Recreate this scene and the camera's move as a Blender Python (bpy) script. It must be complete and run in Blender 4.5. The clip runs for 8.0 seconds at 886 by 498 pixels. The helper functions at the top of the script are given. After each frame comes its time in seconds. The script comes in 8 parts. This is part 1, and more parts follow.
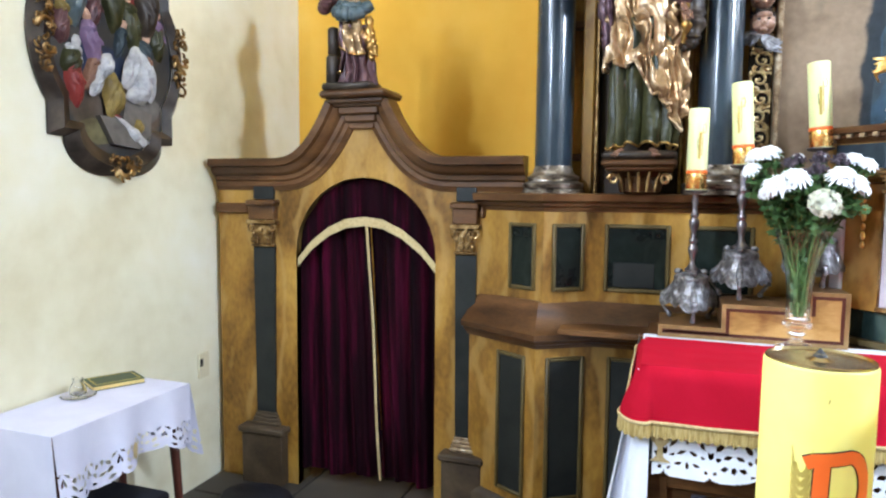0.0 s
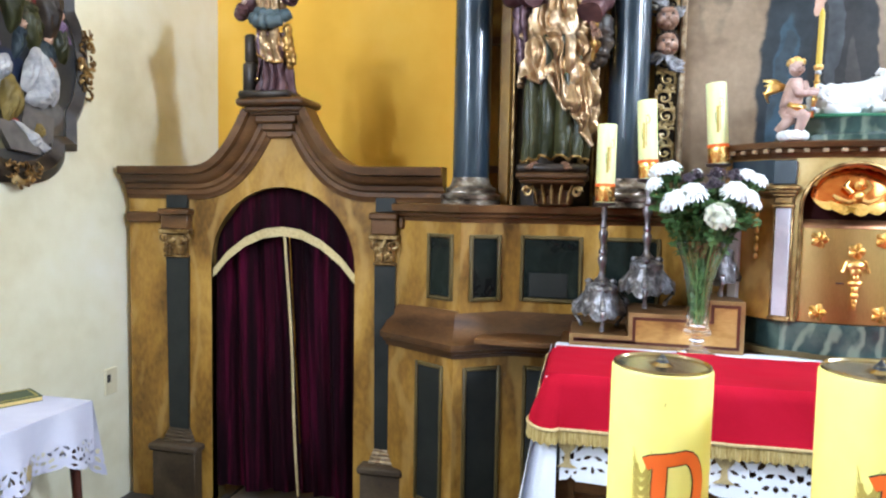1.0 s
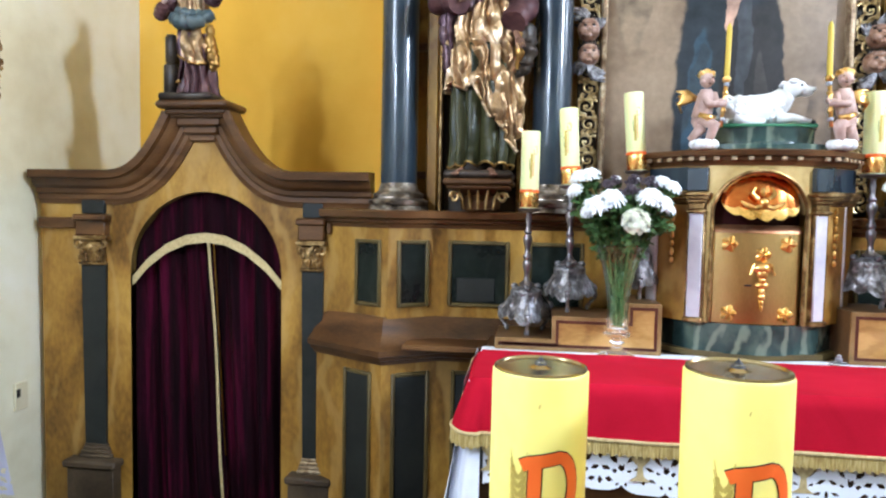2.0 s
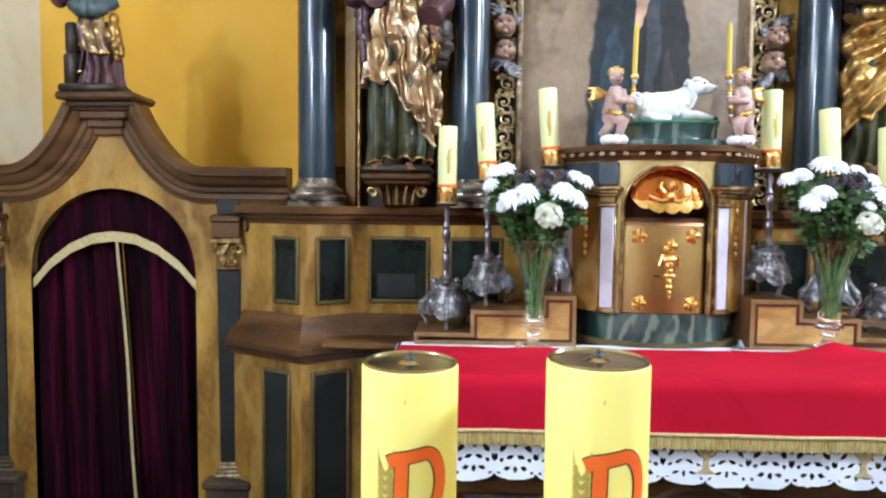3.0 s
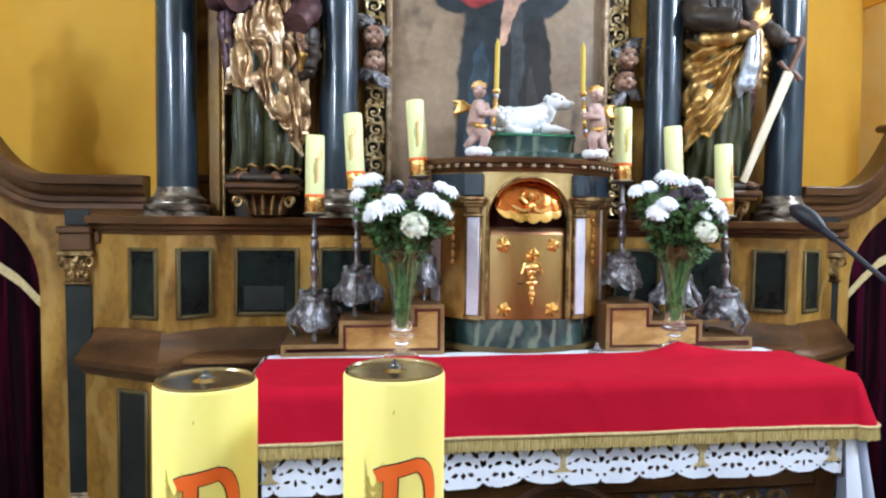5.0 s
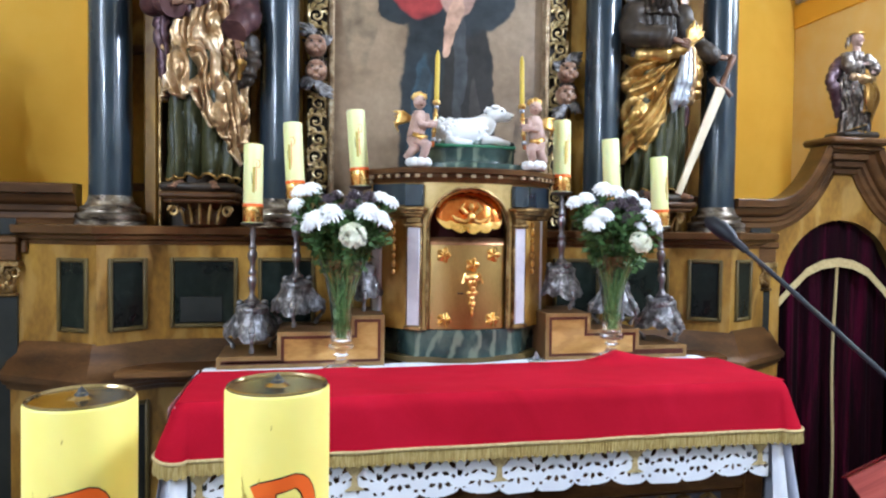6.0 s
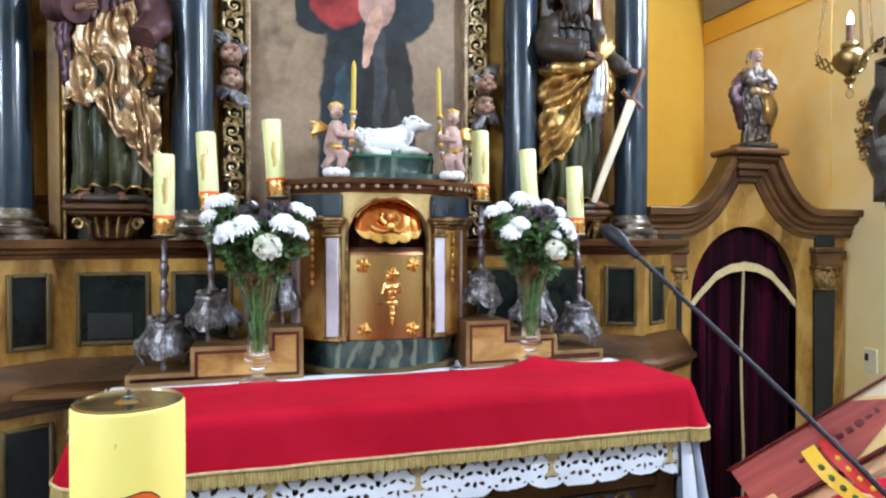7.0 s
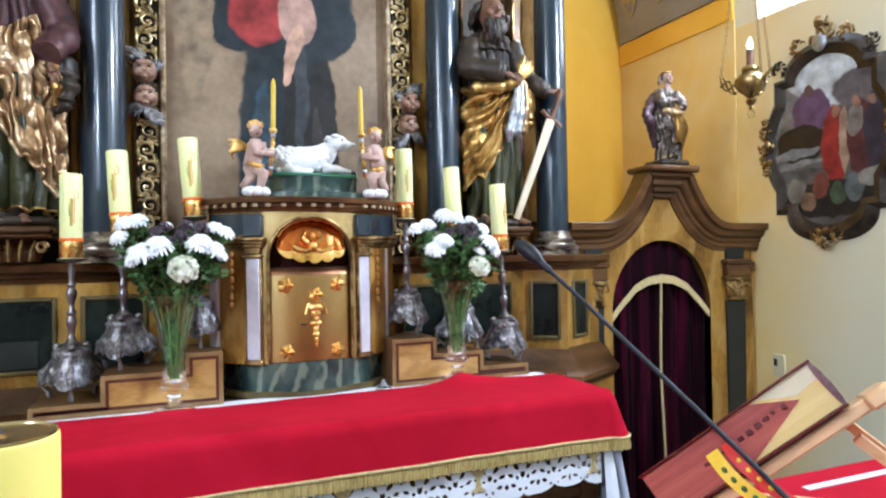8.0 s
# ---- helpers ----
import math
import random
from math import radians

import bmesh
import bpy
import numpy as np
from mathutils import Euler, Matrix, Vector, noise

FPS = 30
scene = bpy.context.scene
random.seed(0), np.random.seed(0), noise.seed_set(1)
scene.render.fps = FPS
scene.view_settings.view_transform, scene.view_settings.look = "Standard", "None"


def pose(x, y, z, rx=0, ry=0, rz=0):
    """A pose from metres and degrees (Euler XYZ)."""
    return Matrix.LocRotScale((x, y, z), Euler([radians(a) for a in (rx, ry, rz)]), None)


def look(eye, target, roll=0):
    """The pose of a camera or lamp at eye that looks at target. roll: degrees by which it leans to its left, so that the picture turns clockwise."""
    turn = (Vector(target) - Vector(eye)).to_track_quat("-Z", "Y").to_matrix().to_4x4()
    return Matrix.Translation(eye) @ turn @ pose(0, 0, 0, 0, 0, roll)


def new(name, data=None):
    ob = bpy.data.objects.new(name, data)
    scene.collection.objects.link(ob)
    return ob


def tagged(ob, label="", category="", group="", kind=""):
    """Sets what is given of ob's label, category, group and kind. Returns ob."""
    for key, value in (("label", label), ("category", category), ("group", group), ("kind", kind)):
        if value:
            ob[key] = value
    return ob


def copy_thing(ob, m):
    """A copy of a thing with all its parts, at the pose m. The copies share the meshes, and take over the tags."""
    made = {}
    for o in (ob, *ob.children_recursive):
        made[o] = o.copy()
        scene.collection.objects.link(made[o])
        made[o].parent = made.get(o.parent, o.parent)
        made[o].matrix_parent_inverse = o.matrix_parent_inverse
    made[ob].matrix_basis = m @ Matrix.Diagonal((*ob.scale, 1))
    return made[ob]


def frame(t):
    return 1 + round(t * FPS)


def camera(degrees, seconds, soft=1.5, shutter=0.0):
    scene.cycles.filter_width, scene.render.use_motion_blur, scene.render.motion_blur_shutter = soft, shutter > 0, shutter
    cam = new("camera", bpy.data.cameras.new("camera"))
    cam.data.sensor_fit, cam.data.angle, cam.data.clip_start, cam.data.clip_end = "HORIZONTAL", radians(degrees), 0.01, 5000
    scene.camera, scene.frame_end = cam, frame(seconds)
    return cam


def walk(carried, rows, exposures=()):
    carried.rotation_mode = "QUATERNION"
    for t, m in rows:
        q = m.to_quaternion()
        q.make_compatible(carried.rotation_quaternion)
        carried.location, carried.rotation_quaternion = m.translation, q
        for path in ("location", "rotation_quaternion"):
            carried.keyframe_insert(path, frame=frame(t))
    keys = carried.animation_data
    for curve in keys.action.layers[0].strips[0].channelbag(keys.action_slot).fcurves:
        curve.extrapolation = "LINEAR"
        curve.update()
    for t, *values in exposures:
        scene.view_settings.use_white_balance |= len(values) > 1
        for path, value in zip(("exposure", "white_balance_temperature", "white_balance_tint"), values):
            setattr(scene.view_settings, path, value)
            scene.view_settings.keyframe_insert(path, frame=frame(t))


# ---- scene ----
cam = camera(68.1, 8.0, soft=2.2)
PATH = [
    (0, (-1.033, -2.847, 1.686), (-1.678, -0.962, 1.517), 0.5),
    (0.5, (-0.999, -2.834, 1.691), (-1.535, -0.915, 1.524), 0.9),
    (1, (-0.957, -2.83, 1.687), (-1.41, -0.886, 1.553), 1.0),
    (2.5, (-0.865, -2.81, 1.689), (-1.042, -0.821, 1.574), 0.9),
    (3, (-0.827, -2.802, 1.688), (-0.903, -0.808, 1.563), 0.6),
    (3.5, (-0.796, -2.798, 1.686), (-0.777, -0.802, 1.552), 0.4),
    (4, (-0.781, -2.799, 1.689), (-0.672, -0.806, 1.565), 0.4),
    (4.5, (-0.76, -2.803, 1.69), (-0.571, -0.815, 1.581), 0.4),
    (6, (-0.663, -2.82, 1.697), (-0.276, -0.859, 1.633), 0.7),
    (6.5, (-0.619, -2.833, 1.697), (-0.152, -0.889, 1.647), 0.4),
    (7, (-0.587, -2.846, 1.697), (-0.015, -0.93, 1.664), -0.0),
    (7.5, (-0.569, -2.85, 1.697), (0.107, -0.968, 1.688), -0.6),
    (8, (-0.548, -2.859, 1.696), (0.215, -1.011, 1.716), -1.0),
]
walk(cam, [(t, look(eye, target, roll)) for t, eye, target, roll in PATH],
     exposures=[(0.0, 0.18), (1.0, 0.13), (2.5, 0.0), (4.5, -0.19), (6.0, -0.25), (8.0, -0.22)])

# ---- world and light ----
FLOOR = -0.06
WEST, EAST, SOUTH, TOP = -3.64, 3.16, -9.0, 6.2


def back_y(x):
    return 1.46 + (x - WEST) * 0.063


world = bpy.data.worlds.new("sky")
scene.world = world
world.use_nodes = True
sky = world.node_tree.nodes.new("ShaderNodeTexSky")
sky.sky_type, sky.sun_disc = "NISHITA", False
sky.sun_elevation, sky.sun_rotation = radians(38), radians(120)
world.node_tree.links.new(sky.outputs[0], world.node_tree.nodes["Background"].inputs[0])
world.node_tree.nodes["Background"].inputs[1].default_value = 0.12

sun_data = bpy.data.lights.new("sun", "SUN")
sun_data.energy, sun_data.angle, sun_data.color = 2.0, radians(0.5), (1.0, 0.94, 0.85)
sun = new("sun", sun_data)
sun.matrix_world = look((20, 14, 18), (0, 0, 0))


def window_light(name, place, target, width, height, watts, color):
    data = bpy.data.lights.new(name, "AREA")
    data.shape, data.size, data.size_y, data.energy, data.color = "RECTANGLE", width, height, watts, color
    ob = new(name, data)
    ob.matrix_world = look(place, target)
    return ob


DAY = (0.69, 0.85, 1.12)
# (wall x, y from, y to, z from, z to)
WINDOWS = [
    (EAST, -0.75, 0.43, 3.27, 4.7),
    (EAST, -2.57, -2.27, 3.5, 4.2),
    # Unseen opening, added so that its lamp brightens the east wall.
    (WEST, -3.5, -2.3, 3.2, 4.7),
    (WEST, -5.88, -5.62, 3.2, 3.9),
    # Unseen opening, added as weak fill from far down the nave.
    (EAST, -6.4, -5.2, 3.2, 4.7),
]
WATTS = [50, 290, 150, 175, 35]
AIMS = [(-1, -0.2, 1.5), (-3.2, 0.6, 2.2), (1, -1.0, 1.2), (-1.6, 1.2, 2.4), (-2, -2.0, 1.2)]
for (wx, y0, y1, z0, z1), power, aim in zip(WINDOWS, WATTS, AIMS):
    side = 1 if wx > 0 else -1
    window_light("window_daylight", (wx - 0.05 * side, (y0 + y1) / 2, (z0 + z1) / 2), aim, (y1 - y0) * 0.95, (z1 - z0) * 0.95, power, DAY)

# ---- mesh building ----


class MB:
    """Collects vertices and faces of one mesh."""

    def __init__(self):
        self.v, self.f, self.m = [], [], []

    def add(self, verts, faces, m=0, at=None):
        n = len(self.v)
        if at is not None:
            verts = [at @ Vector(p) for p in verts]
        self.v += [tuple(p) for p in verts]
        self.f += [tuple(n + i for i in f) for f in faces]
        self.m += [m] * len(faces)
        return self

    def box(self, x0, x1, y0, y1, z0, z1, b=0.004, m=0, at=None):
        b = min(b, (x1 - x0) * 0.45, (y1 - y0) * 0.45, (z1 - z0) * 0.45)
        c, h = ((x0 + x1) / 2, (y0 + y1) / 2, (z0 + z1) / 2), ((x1 - x0) / 2, (y1 - y0) / 2, (z1 - z0) / 2)
        verts, key = [], {}
        for sx in (-1, 1):
            for sy in (-1, 1):
                for sz in (-1, 1):
                    s = (sx, sy, sz)
                    for a in range(3):
                        key[s, a] = len(verts)
                        verts.append(tuple(c[i] + s[i] * (h[i] - (0 if i == a else b)) for i in range(3)))
        faces = []
        for a in range(3):
            u, w = (a + 1) % 3, (a + 2) % 3
            for d in (-1, 1):
                q = []
                for su, sw in ((-1, -1), (1, -1), (1, 1), (-1, 1)):
                    s = [0, 0, 0]
                    s[a], s[u], s[w] = d, su, sw
                    q.append(key[tuple(s), a])
                faces.append(q if d > 0 else q[::-1])
            for su in (-1, 1):
                for sw in (-1, 1):
                    s, t = [0, 0, 0], [0, 0, 0]
                    s[a], s[u], s[w] = -1, su, sw
                    t[a], t[u], t[w] = 1, su, sw
                    q = [key[tuple(s), u], key[tuple(t), u], key[tuple(t), w], key[tuple(s), w]]
                    faces.append(q if su * sw < 0 else q[::-1])
        for sx in (-1, 1):
            for sy in (-1, 1):
                for sz in (-1, 1):
                    q = [key[(sx, sy, sz), a] for a in range(3)]
                    faces.append(q if sx * sy * sz > 0 else q[::-1])
        return self.add(verts, faces, m, at)

    def lathe(self, profile, seg=20, at=None, m=0, squash=1.0, wobble=None, close=True):
        verts, faces = [], []
        for k, (r, z) in enumerate(profile):
            for i in range(seg):
                a = 2 * math.pi * i / seg
                q = r if wobble is None else r * wobble(a, z)
                verts.append((q * math.cos(a), q * math.sin(a) * squash, z))
        for k in range(len(profile) - 1):
            for i in range(seg):
                j = (i + 1) % seg
                faces.append((k * seg + i, k * seg + j, (k + 1) * seg + j, (k + 1) * seg + i))
        if close:
            faces.append(tuple(range(seg - 1, -1, -1)))
            faces.append(tuple((len(profile) - 1) * seg + i for i in range(seg)))
        return self.add(verts, faces, m, at)

    def prism(self, poly, z0, z1, m=0, at=None):
        """A plan polygon (counter-clockwise) raised from z0 to z1."""
        n = len(poly)
        verts = [(x, y, z0) for x, y in poly] + [(x, y, z1) for x, y in poly]
        faces = [tuple(range(n - 1, -1, -1)), tuple(range(n, 2 * n))]
        faces += [(i, (i + 1) % n, n + (i + 1) % n, n + i) for i in range(n)]
        return self.add(verts, faces, m, at)

    def plate(self, poly, y0, y1, m=0, at=None):
        """An outline in x and z, given counter-clockwise as seen from the front, thick from y0 (front) to y1."""
        n = len(poly)
        verts = [(x, y0, z) for x, z in poly] + [(x, y1, z) for x, z in poly]
        faces = [tuple(range(n)), tuple(range(2 * n - 1, n - 1, -1))]
        faces += [((i + 1) % n, i, n + i, n + (i + 1) % n) for i in range(n)]
        return self.add(verts, faces, m, at)

    def mould(self, path, profile, m=0, at=None):
        """Sweeps a profile of (outward, z) along an open plan path; outward is to the right of the way."""
        rows, n = [], len(path)
        for i in range(n):
            p = Vector(path[i])
            a = (Vector(path[i]) - Vector(path[i - 1])).normalized() if i else None
            b = (Vector(path[i + 1]) - p).normalized() if i < n - 1 else None
            na = Vector((a.y, -a.x)) if a else None
            nb = Vector((b.y, -b.x)) if b else None
            if a and b:
                d = (na + nb).normalized()
                d /= max(0.3, d.dot(na))
            else:
                d = na or nb
            rows.append([(p.x + d.x * o, p.y + d.y * o, z) for o, z in profile])
        k = len(profile)
        verts = [q for r in rows for q in r]
        faces = [(i * k + j, (i + 1) * k + j, (i + 1) * k + j + 1, i * k + j + 1) for i in range(n - 1) for j in range(k - 1)]
        faces += [tuple(range(k)), tuple((n - 1) * k + j for j in range(k - 1, -1, -1))]
        return self.add(verts, faces, m, at)

    def tube(self, path, radii, seg=8, m=0, at=None, flat=1.0):
        """A tube along points in space with a radius at each."""
        n, verts, faces = len(path), [], []
        pts = [Vector(p) for p in path]
        if isinstance(radii, (int, float)):
            radii = [radii] * n
        side = None
        for i, p in enumerate(pts):
            d = (pts[min(i + 1, n - 1)] - pts[max(i - 1, 0)]).normalized()
            if side is None:
                side = d.orthogonal().normalized()
            side = (side - d * side.dot(d)).normalized()
            up = d.cross(side)
            for j in range(seg):
                a = 2 * math.pi * j / seg
                verts.append(p + (side * math.cos(a) + up * math.sin(a) * flat) * radii[i])
        for i in range(n - 1):
            for j in range(seg):
                k = (j + 1) % seg
                faces.append((i * seg + j, i * seg + k, (i + 1) * seg + k, (i + 1) * seg + j))
        faces += [tuple(range(seg - 1, -1, -1)), tuple((n - 1) * seg + j for j in range(seg))]
        return self.add(verts, faces, m, at)

    def ball(self, c, r, seg=10, rings=7, m=0, at=None):
        """An ellipsoid; r is a radius or three."""
        rx, ry, rz = (r, r, r) if isinstance(r, (int, float)) else r
        verts, faces = [(c[0], c[1], c[2] - rz)], []
        for k in range(1, rings):
            b = math.pi * k / rings - math.pi / 2
            for i in range(seg):
                a = 2 * math.pi * i / seg
                verts.append((c[0] + rx * math.cos(b) * math.cos(a), c[1] + ry * math.cos(b) * math.sin(a), c[2] + rz * math.sin(b)))
        verts.append((c[0], c[1], c[2] + rz))
        for i in range(seg):
            j = (i + 1) % seg
            faces.append((0, 1 + j, 1 + i))
            for k in range(rings - 2):
                o = 1 + k * seg
                faces.append((o + i, o + j, o + seg + j, o + seg + i))
            o = 1 + (rings - 2) * seg
            faces.append((o + i, o + j, len(verts) - 1))
        return self.add(verts, faces, m, at)

    def sheet(self, nu, nv, fn, m=0, at=None, keep=None):
        """A surface fn(u, v) over a grid; keep(u, v) leaves faces out."""
        verts = [fn(i / nu, j / nv) for j in range(nv + 1) for i in range(nu + 1)]
        faces = [(j * (nu + 1) + i, j * (nu + 1) + i + 1, (j + 1) * (nu + 1) + i + 1, (j + 1) * (nu + 1) + i)
                 for j in range(nv) for i in range(nu) if keep is None or keep((i + 0.5) / nu, (j + 0.5) / nv)]
        return self.add(verts, faces, m, at)

    def mesh(self, name, mats, sharp=38):
        me = bpy.data.meshes.new(name)
        me.from_pydata(self.v, [], self.f)
        for ma in mats if isinstance(mats, (list, tuple)) else [mats]:
            me.materials.append(ma)
        me.polygons.foreach_set("material_index", self.m)
        me.polygons.foreach_set("use_smooth", [True] * len(self.f))
        me.update()
        me.set_sharp_from_angle(angle=radians(sharp))
        return me


def part(name, mb, mats, parent, label="", sharp=38):
    ob = new(name, mb.mesh(name, mats, sharp))
    if parent is not None:
        ob.parent = parent
    return tagged(ob, label)


def share(name, me, parent, m):
    """One more piece on a mesh that is there already."""
    ob = new(name, me)
    ob.parent = parent
    ob.matrix_basis = m
    return ob


def thing(name, label, category, group="", kind="", at=None):
    ob = new(name)
    ob.empty_display_size = 0.1
    if at is not None:
        ob.matrix_basis = at
    return tagged(ob, label, category, group, kind)


def solo(name, mb, mats, label, category, group="", kind="", at=None, sharp=38):
    ob = new(name, mb.mesh(name, mats, sharp))
    if at is not None:
        ob.matrix_basis = at
    return tagged(ob, label, category, group, kind)


def lerp(a, b, t):
    return a + (b - a) * t


def ridged(s):
    """Rounded fold crests with narrow valleys between them, from -0.5 to 0.5."""
    return abs(math.sin(math.pi * s)) - 0.5


def wander(x, y, z=0.0):
    return noise.noise(Vector((x, y, z)))


class Carving:
    """A draped figure about an upright axis: turn 0 looks to the front, positive turns to its left hand side."""

    def __init__(self, body, seed):
        self.mb, self.body, self.seed = MB(), body, seed

    def wrap(self, m, turn0, turn1, low, high, fold, lift=0.0, nu=120, nv=90, hem=0.0, hem_m=None):
        """A cloth laid round the body between two heights that vary with the turn; hem is the thickness of its lower edge."""
        def fn(u, v):
            p = lerp(turn0, turn1, u)
            z = lerp(low(p), high(p), v)
            a, b, cx, cy = self.body(z)
            f = lift + fold(p, z)
            return (cx + (a + f) * math.sin(p), cy - (b + f) * math.cos(p), z)
        self.mb.sheet(nu, nv, fn, m)
        if hem:
            edge = [fn(i / nu, 0.0) for i in range(nu + 1)]
            self.mb.tube(edge, hem, 6, m if hem_m is None else hem_m)
        return self

    def sleeve(self, m, pts, radii, wrinkle=0.14, seg=20):
        fine, rr = [], []
        n = len(pts) - 1
        for i in range(n):
            for k in range(9):
                t = k / 9
                fine.append(Vector(pts[i]).lerp(Vector(pts[i + 1]), t))
                rr.append(lerp(radii[i], radii[i + 1], t))
        fine.append(Vector(pts[-1]))
        rr.append(radii[-1])
        for _ in range(3):
            fine = [fine[0]] + [(fine[i - 1] + fine[i] * 2 + fine[i + 1]) / 4 for i in range(1, len(fine) - 1)] + [fine[-1]]
        rr = [r * (1 + wrinkle * ridged(i * 0.23 + 0.8 * wander(i * 0.3, self.seed))) for i, r in enumerate(rr)]
        n0 = len(self.mb.v)
        self.mb.tube(fine, rr, seg, m)
        for i in range(n0, len(self.mb.v)):
            p = Vector(self.mb.v[i])
            k = radii[0]
            self.mb.v[i] = tuple(p + noise.noise_vector(p * (0.55 / k) + Vector((self.seed, 0, 0))) * k * 0.22)
        return self

    def hand(self, m, at, aim, size):
        at, aim = Vector(at), Vector(aim).normalized()
        self.mb.tube([at, at + aim * size * 0.6, at + aim * size], [size * 0.34, size * 0.46, size * 0.38], 10, m, flat=0.6)
        side = aim.cross(Vector((0, 1, 0))).normalized()
        for k in range(4):
            o = side * (k - 1.5) * size * 0.22
            self.mb.tube([at + aim * size + o, at + aim * size * 1.5 + o * 1.2 + Vector((0, -size * 0.15, 0)), at + aim * size * 1.9 + o * 1.1 + Vector((0, size * 0.05, -size * 0.1))], [size * 0.13, size * 0.12, size * 0.07], 7, m)
        return self

    def head(self, m, hair, c, r, beard=0.0, locks=34, veil=None):
        rnd = random.Random(self.seed + 5)
        mb, (x, y, z) = self.mb, c
        mb.tube([(x, y + r * 0.1, z - r * 2.0), (x, y + r * 0.1, z - r * 0.5)], [r * 0.62, r * 0.5], 12, m)
        mb.ball(c, (r * 0.80, r * 0.92, r * 1.15), 20, 14, m)
        mb.ball((x, y - r * 0.62, z + r * 0.30), (r * 0.55, r * 0.28, r * 0.16), 12, 7, m)
        mb.tube([(x, y - r * 0.86, z + r * 0.25), (x, y - r * 1.08, z - r * 0.10), (x, y - r * 0.88, z - r * 0.18)], [r * 0.10, r * 0.15, r * 0.12], 8, m)
        for s in (-1, 1):
            mb.ball((x + s * r * 0.42, y - r * 0.62, z - r * 0.18), (r * 0.28, r * 0.26, r * 0.26), 9, 7, m)
            mb.ball((x + s * r * 0.30, y - r * 0.80, z + r * 0.10), (r * 0.12, r * 0.07, r * 0.06), 7, 5, hair)
        mb.ball((x, y - r * 0.80, z - r * 0.46), (r * 0.22, r * 0.14, r * 0.09), 8, 6, m)
        mb.ball((x, y - r * 0.66, z - r * 0.78), (r * 0.3, r * 0.25, r * 0.22), 9, 7, m)
        for i in range(locks):
            a, e = rnd.uniform(-0.25, math.pi + 0.25), rnd.uniform(0.0, 1.35)
            p = Vector((math.cos(a) * math.cos(e), 0.25 + math.sin(a) * math.cos(e), math.sin(e)))
            q = Vector((x, y, z)) + p * r
            sw = Vector((-math.sin(a), math.cos(a), 0)) * r * 0.25 * rnd.choice((-1, 1))
            mb.tube([q, q + Vector((p.x, p.y, -0.5)) * r * 0.3 + sw, q + Vector((p.x * 0.9, p.y * 0.8, -1.4)) * r * 0.45, q + Vector((p.x * 0.7, p.y * 0.5, -2.2)) * r * 0.5 - sw * 0.6],
                    [r * 0.24, r * 0.26, r * 0.2, r * 0.08], 7, hair if veil is None else veil)
        for i in range(int(30 * (beard > 0))):
            a = rnd.uniform(-1.1, 1.1)
            q = Vector((x + r * 0.66 * math.sin(a), y - r * 0.72 * math.cos(a), z - r * rnd.uniform(0.45, 0.95)))
            w = rnd.uniform(-0.2, 0.2) * r
            ln = beard * rnd.uniform(0.6, 1.0) * (1 - 0.4 * abs(a))
            mb.tube([q, q + Vector((w, -r * 0.16, -ln * 0.35)), q + Vector((-w * 0.5 - q.x * 0.0, -r * 0.05, -ln * 0.7)), q + Vector((w * 0.6, r * 0.1, -ln))], [r * 0.16, r * 0.19, r * 0.14, r * 0.04], 6, hair)
        return self

    def foot(self, m, x, y, turn, size):
        c, s = math.cos(radians(turn)), math.sin(radians(turn))
        self.mb.tube([(x, y, size * 0.5), (x + s * size * 0.8, y - c * size * 0.8, size * 0.34), (x + s * size * 1.6, y - c * size * 1.6, size * 0.2)], [size * 0.42, size * 0.42, size * 0.26], 10, m, flat=0.8)
        for k in range(4):
            o = (k - 1.5) * size * 0.17
            self.mb.ball((x + s * size * 1.75 + c * o, y - c * size * 1.75 + s * o, size * 0.16), (size * 0.11, size * 0.14, size * 0.12), 6, 5, m)
        return self

    def chisel(self, size, depth):
        """Uneven carved and gessoed surface."""
        for i, p in enumerate(self.mb.v):
            q = Vector(p)
            self.mb.v[i] = tuple(q + noise.noise_vector(q / size + Vector((self.seed, 0, 0))) * depth)
        return self.mb


# ---- materials ----


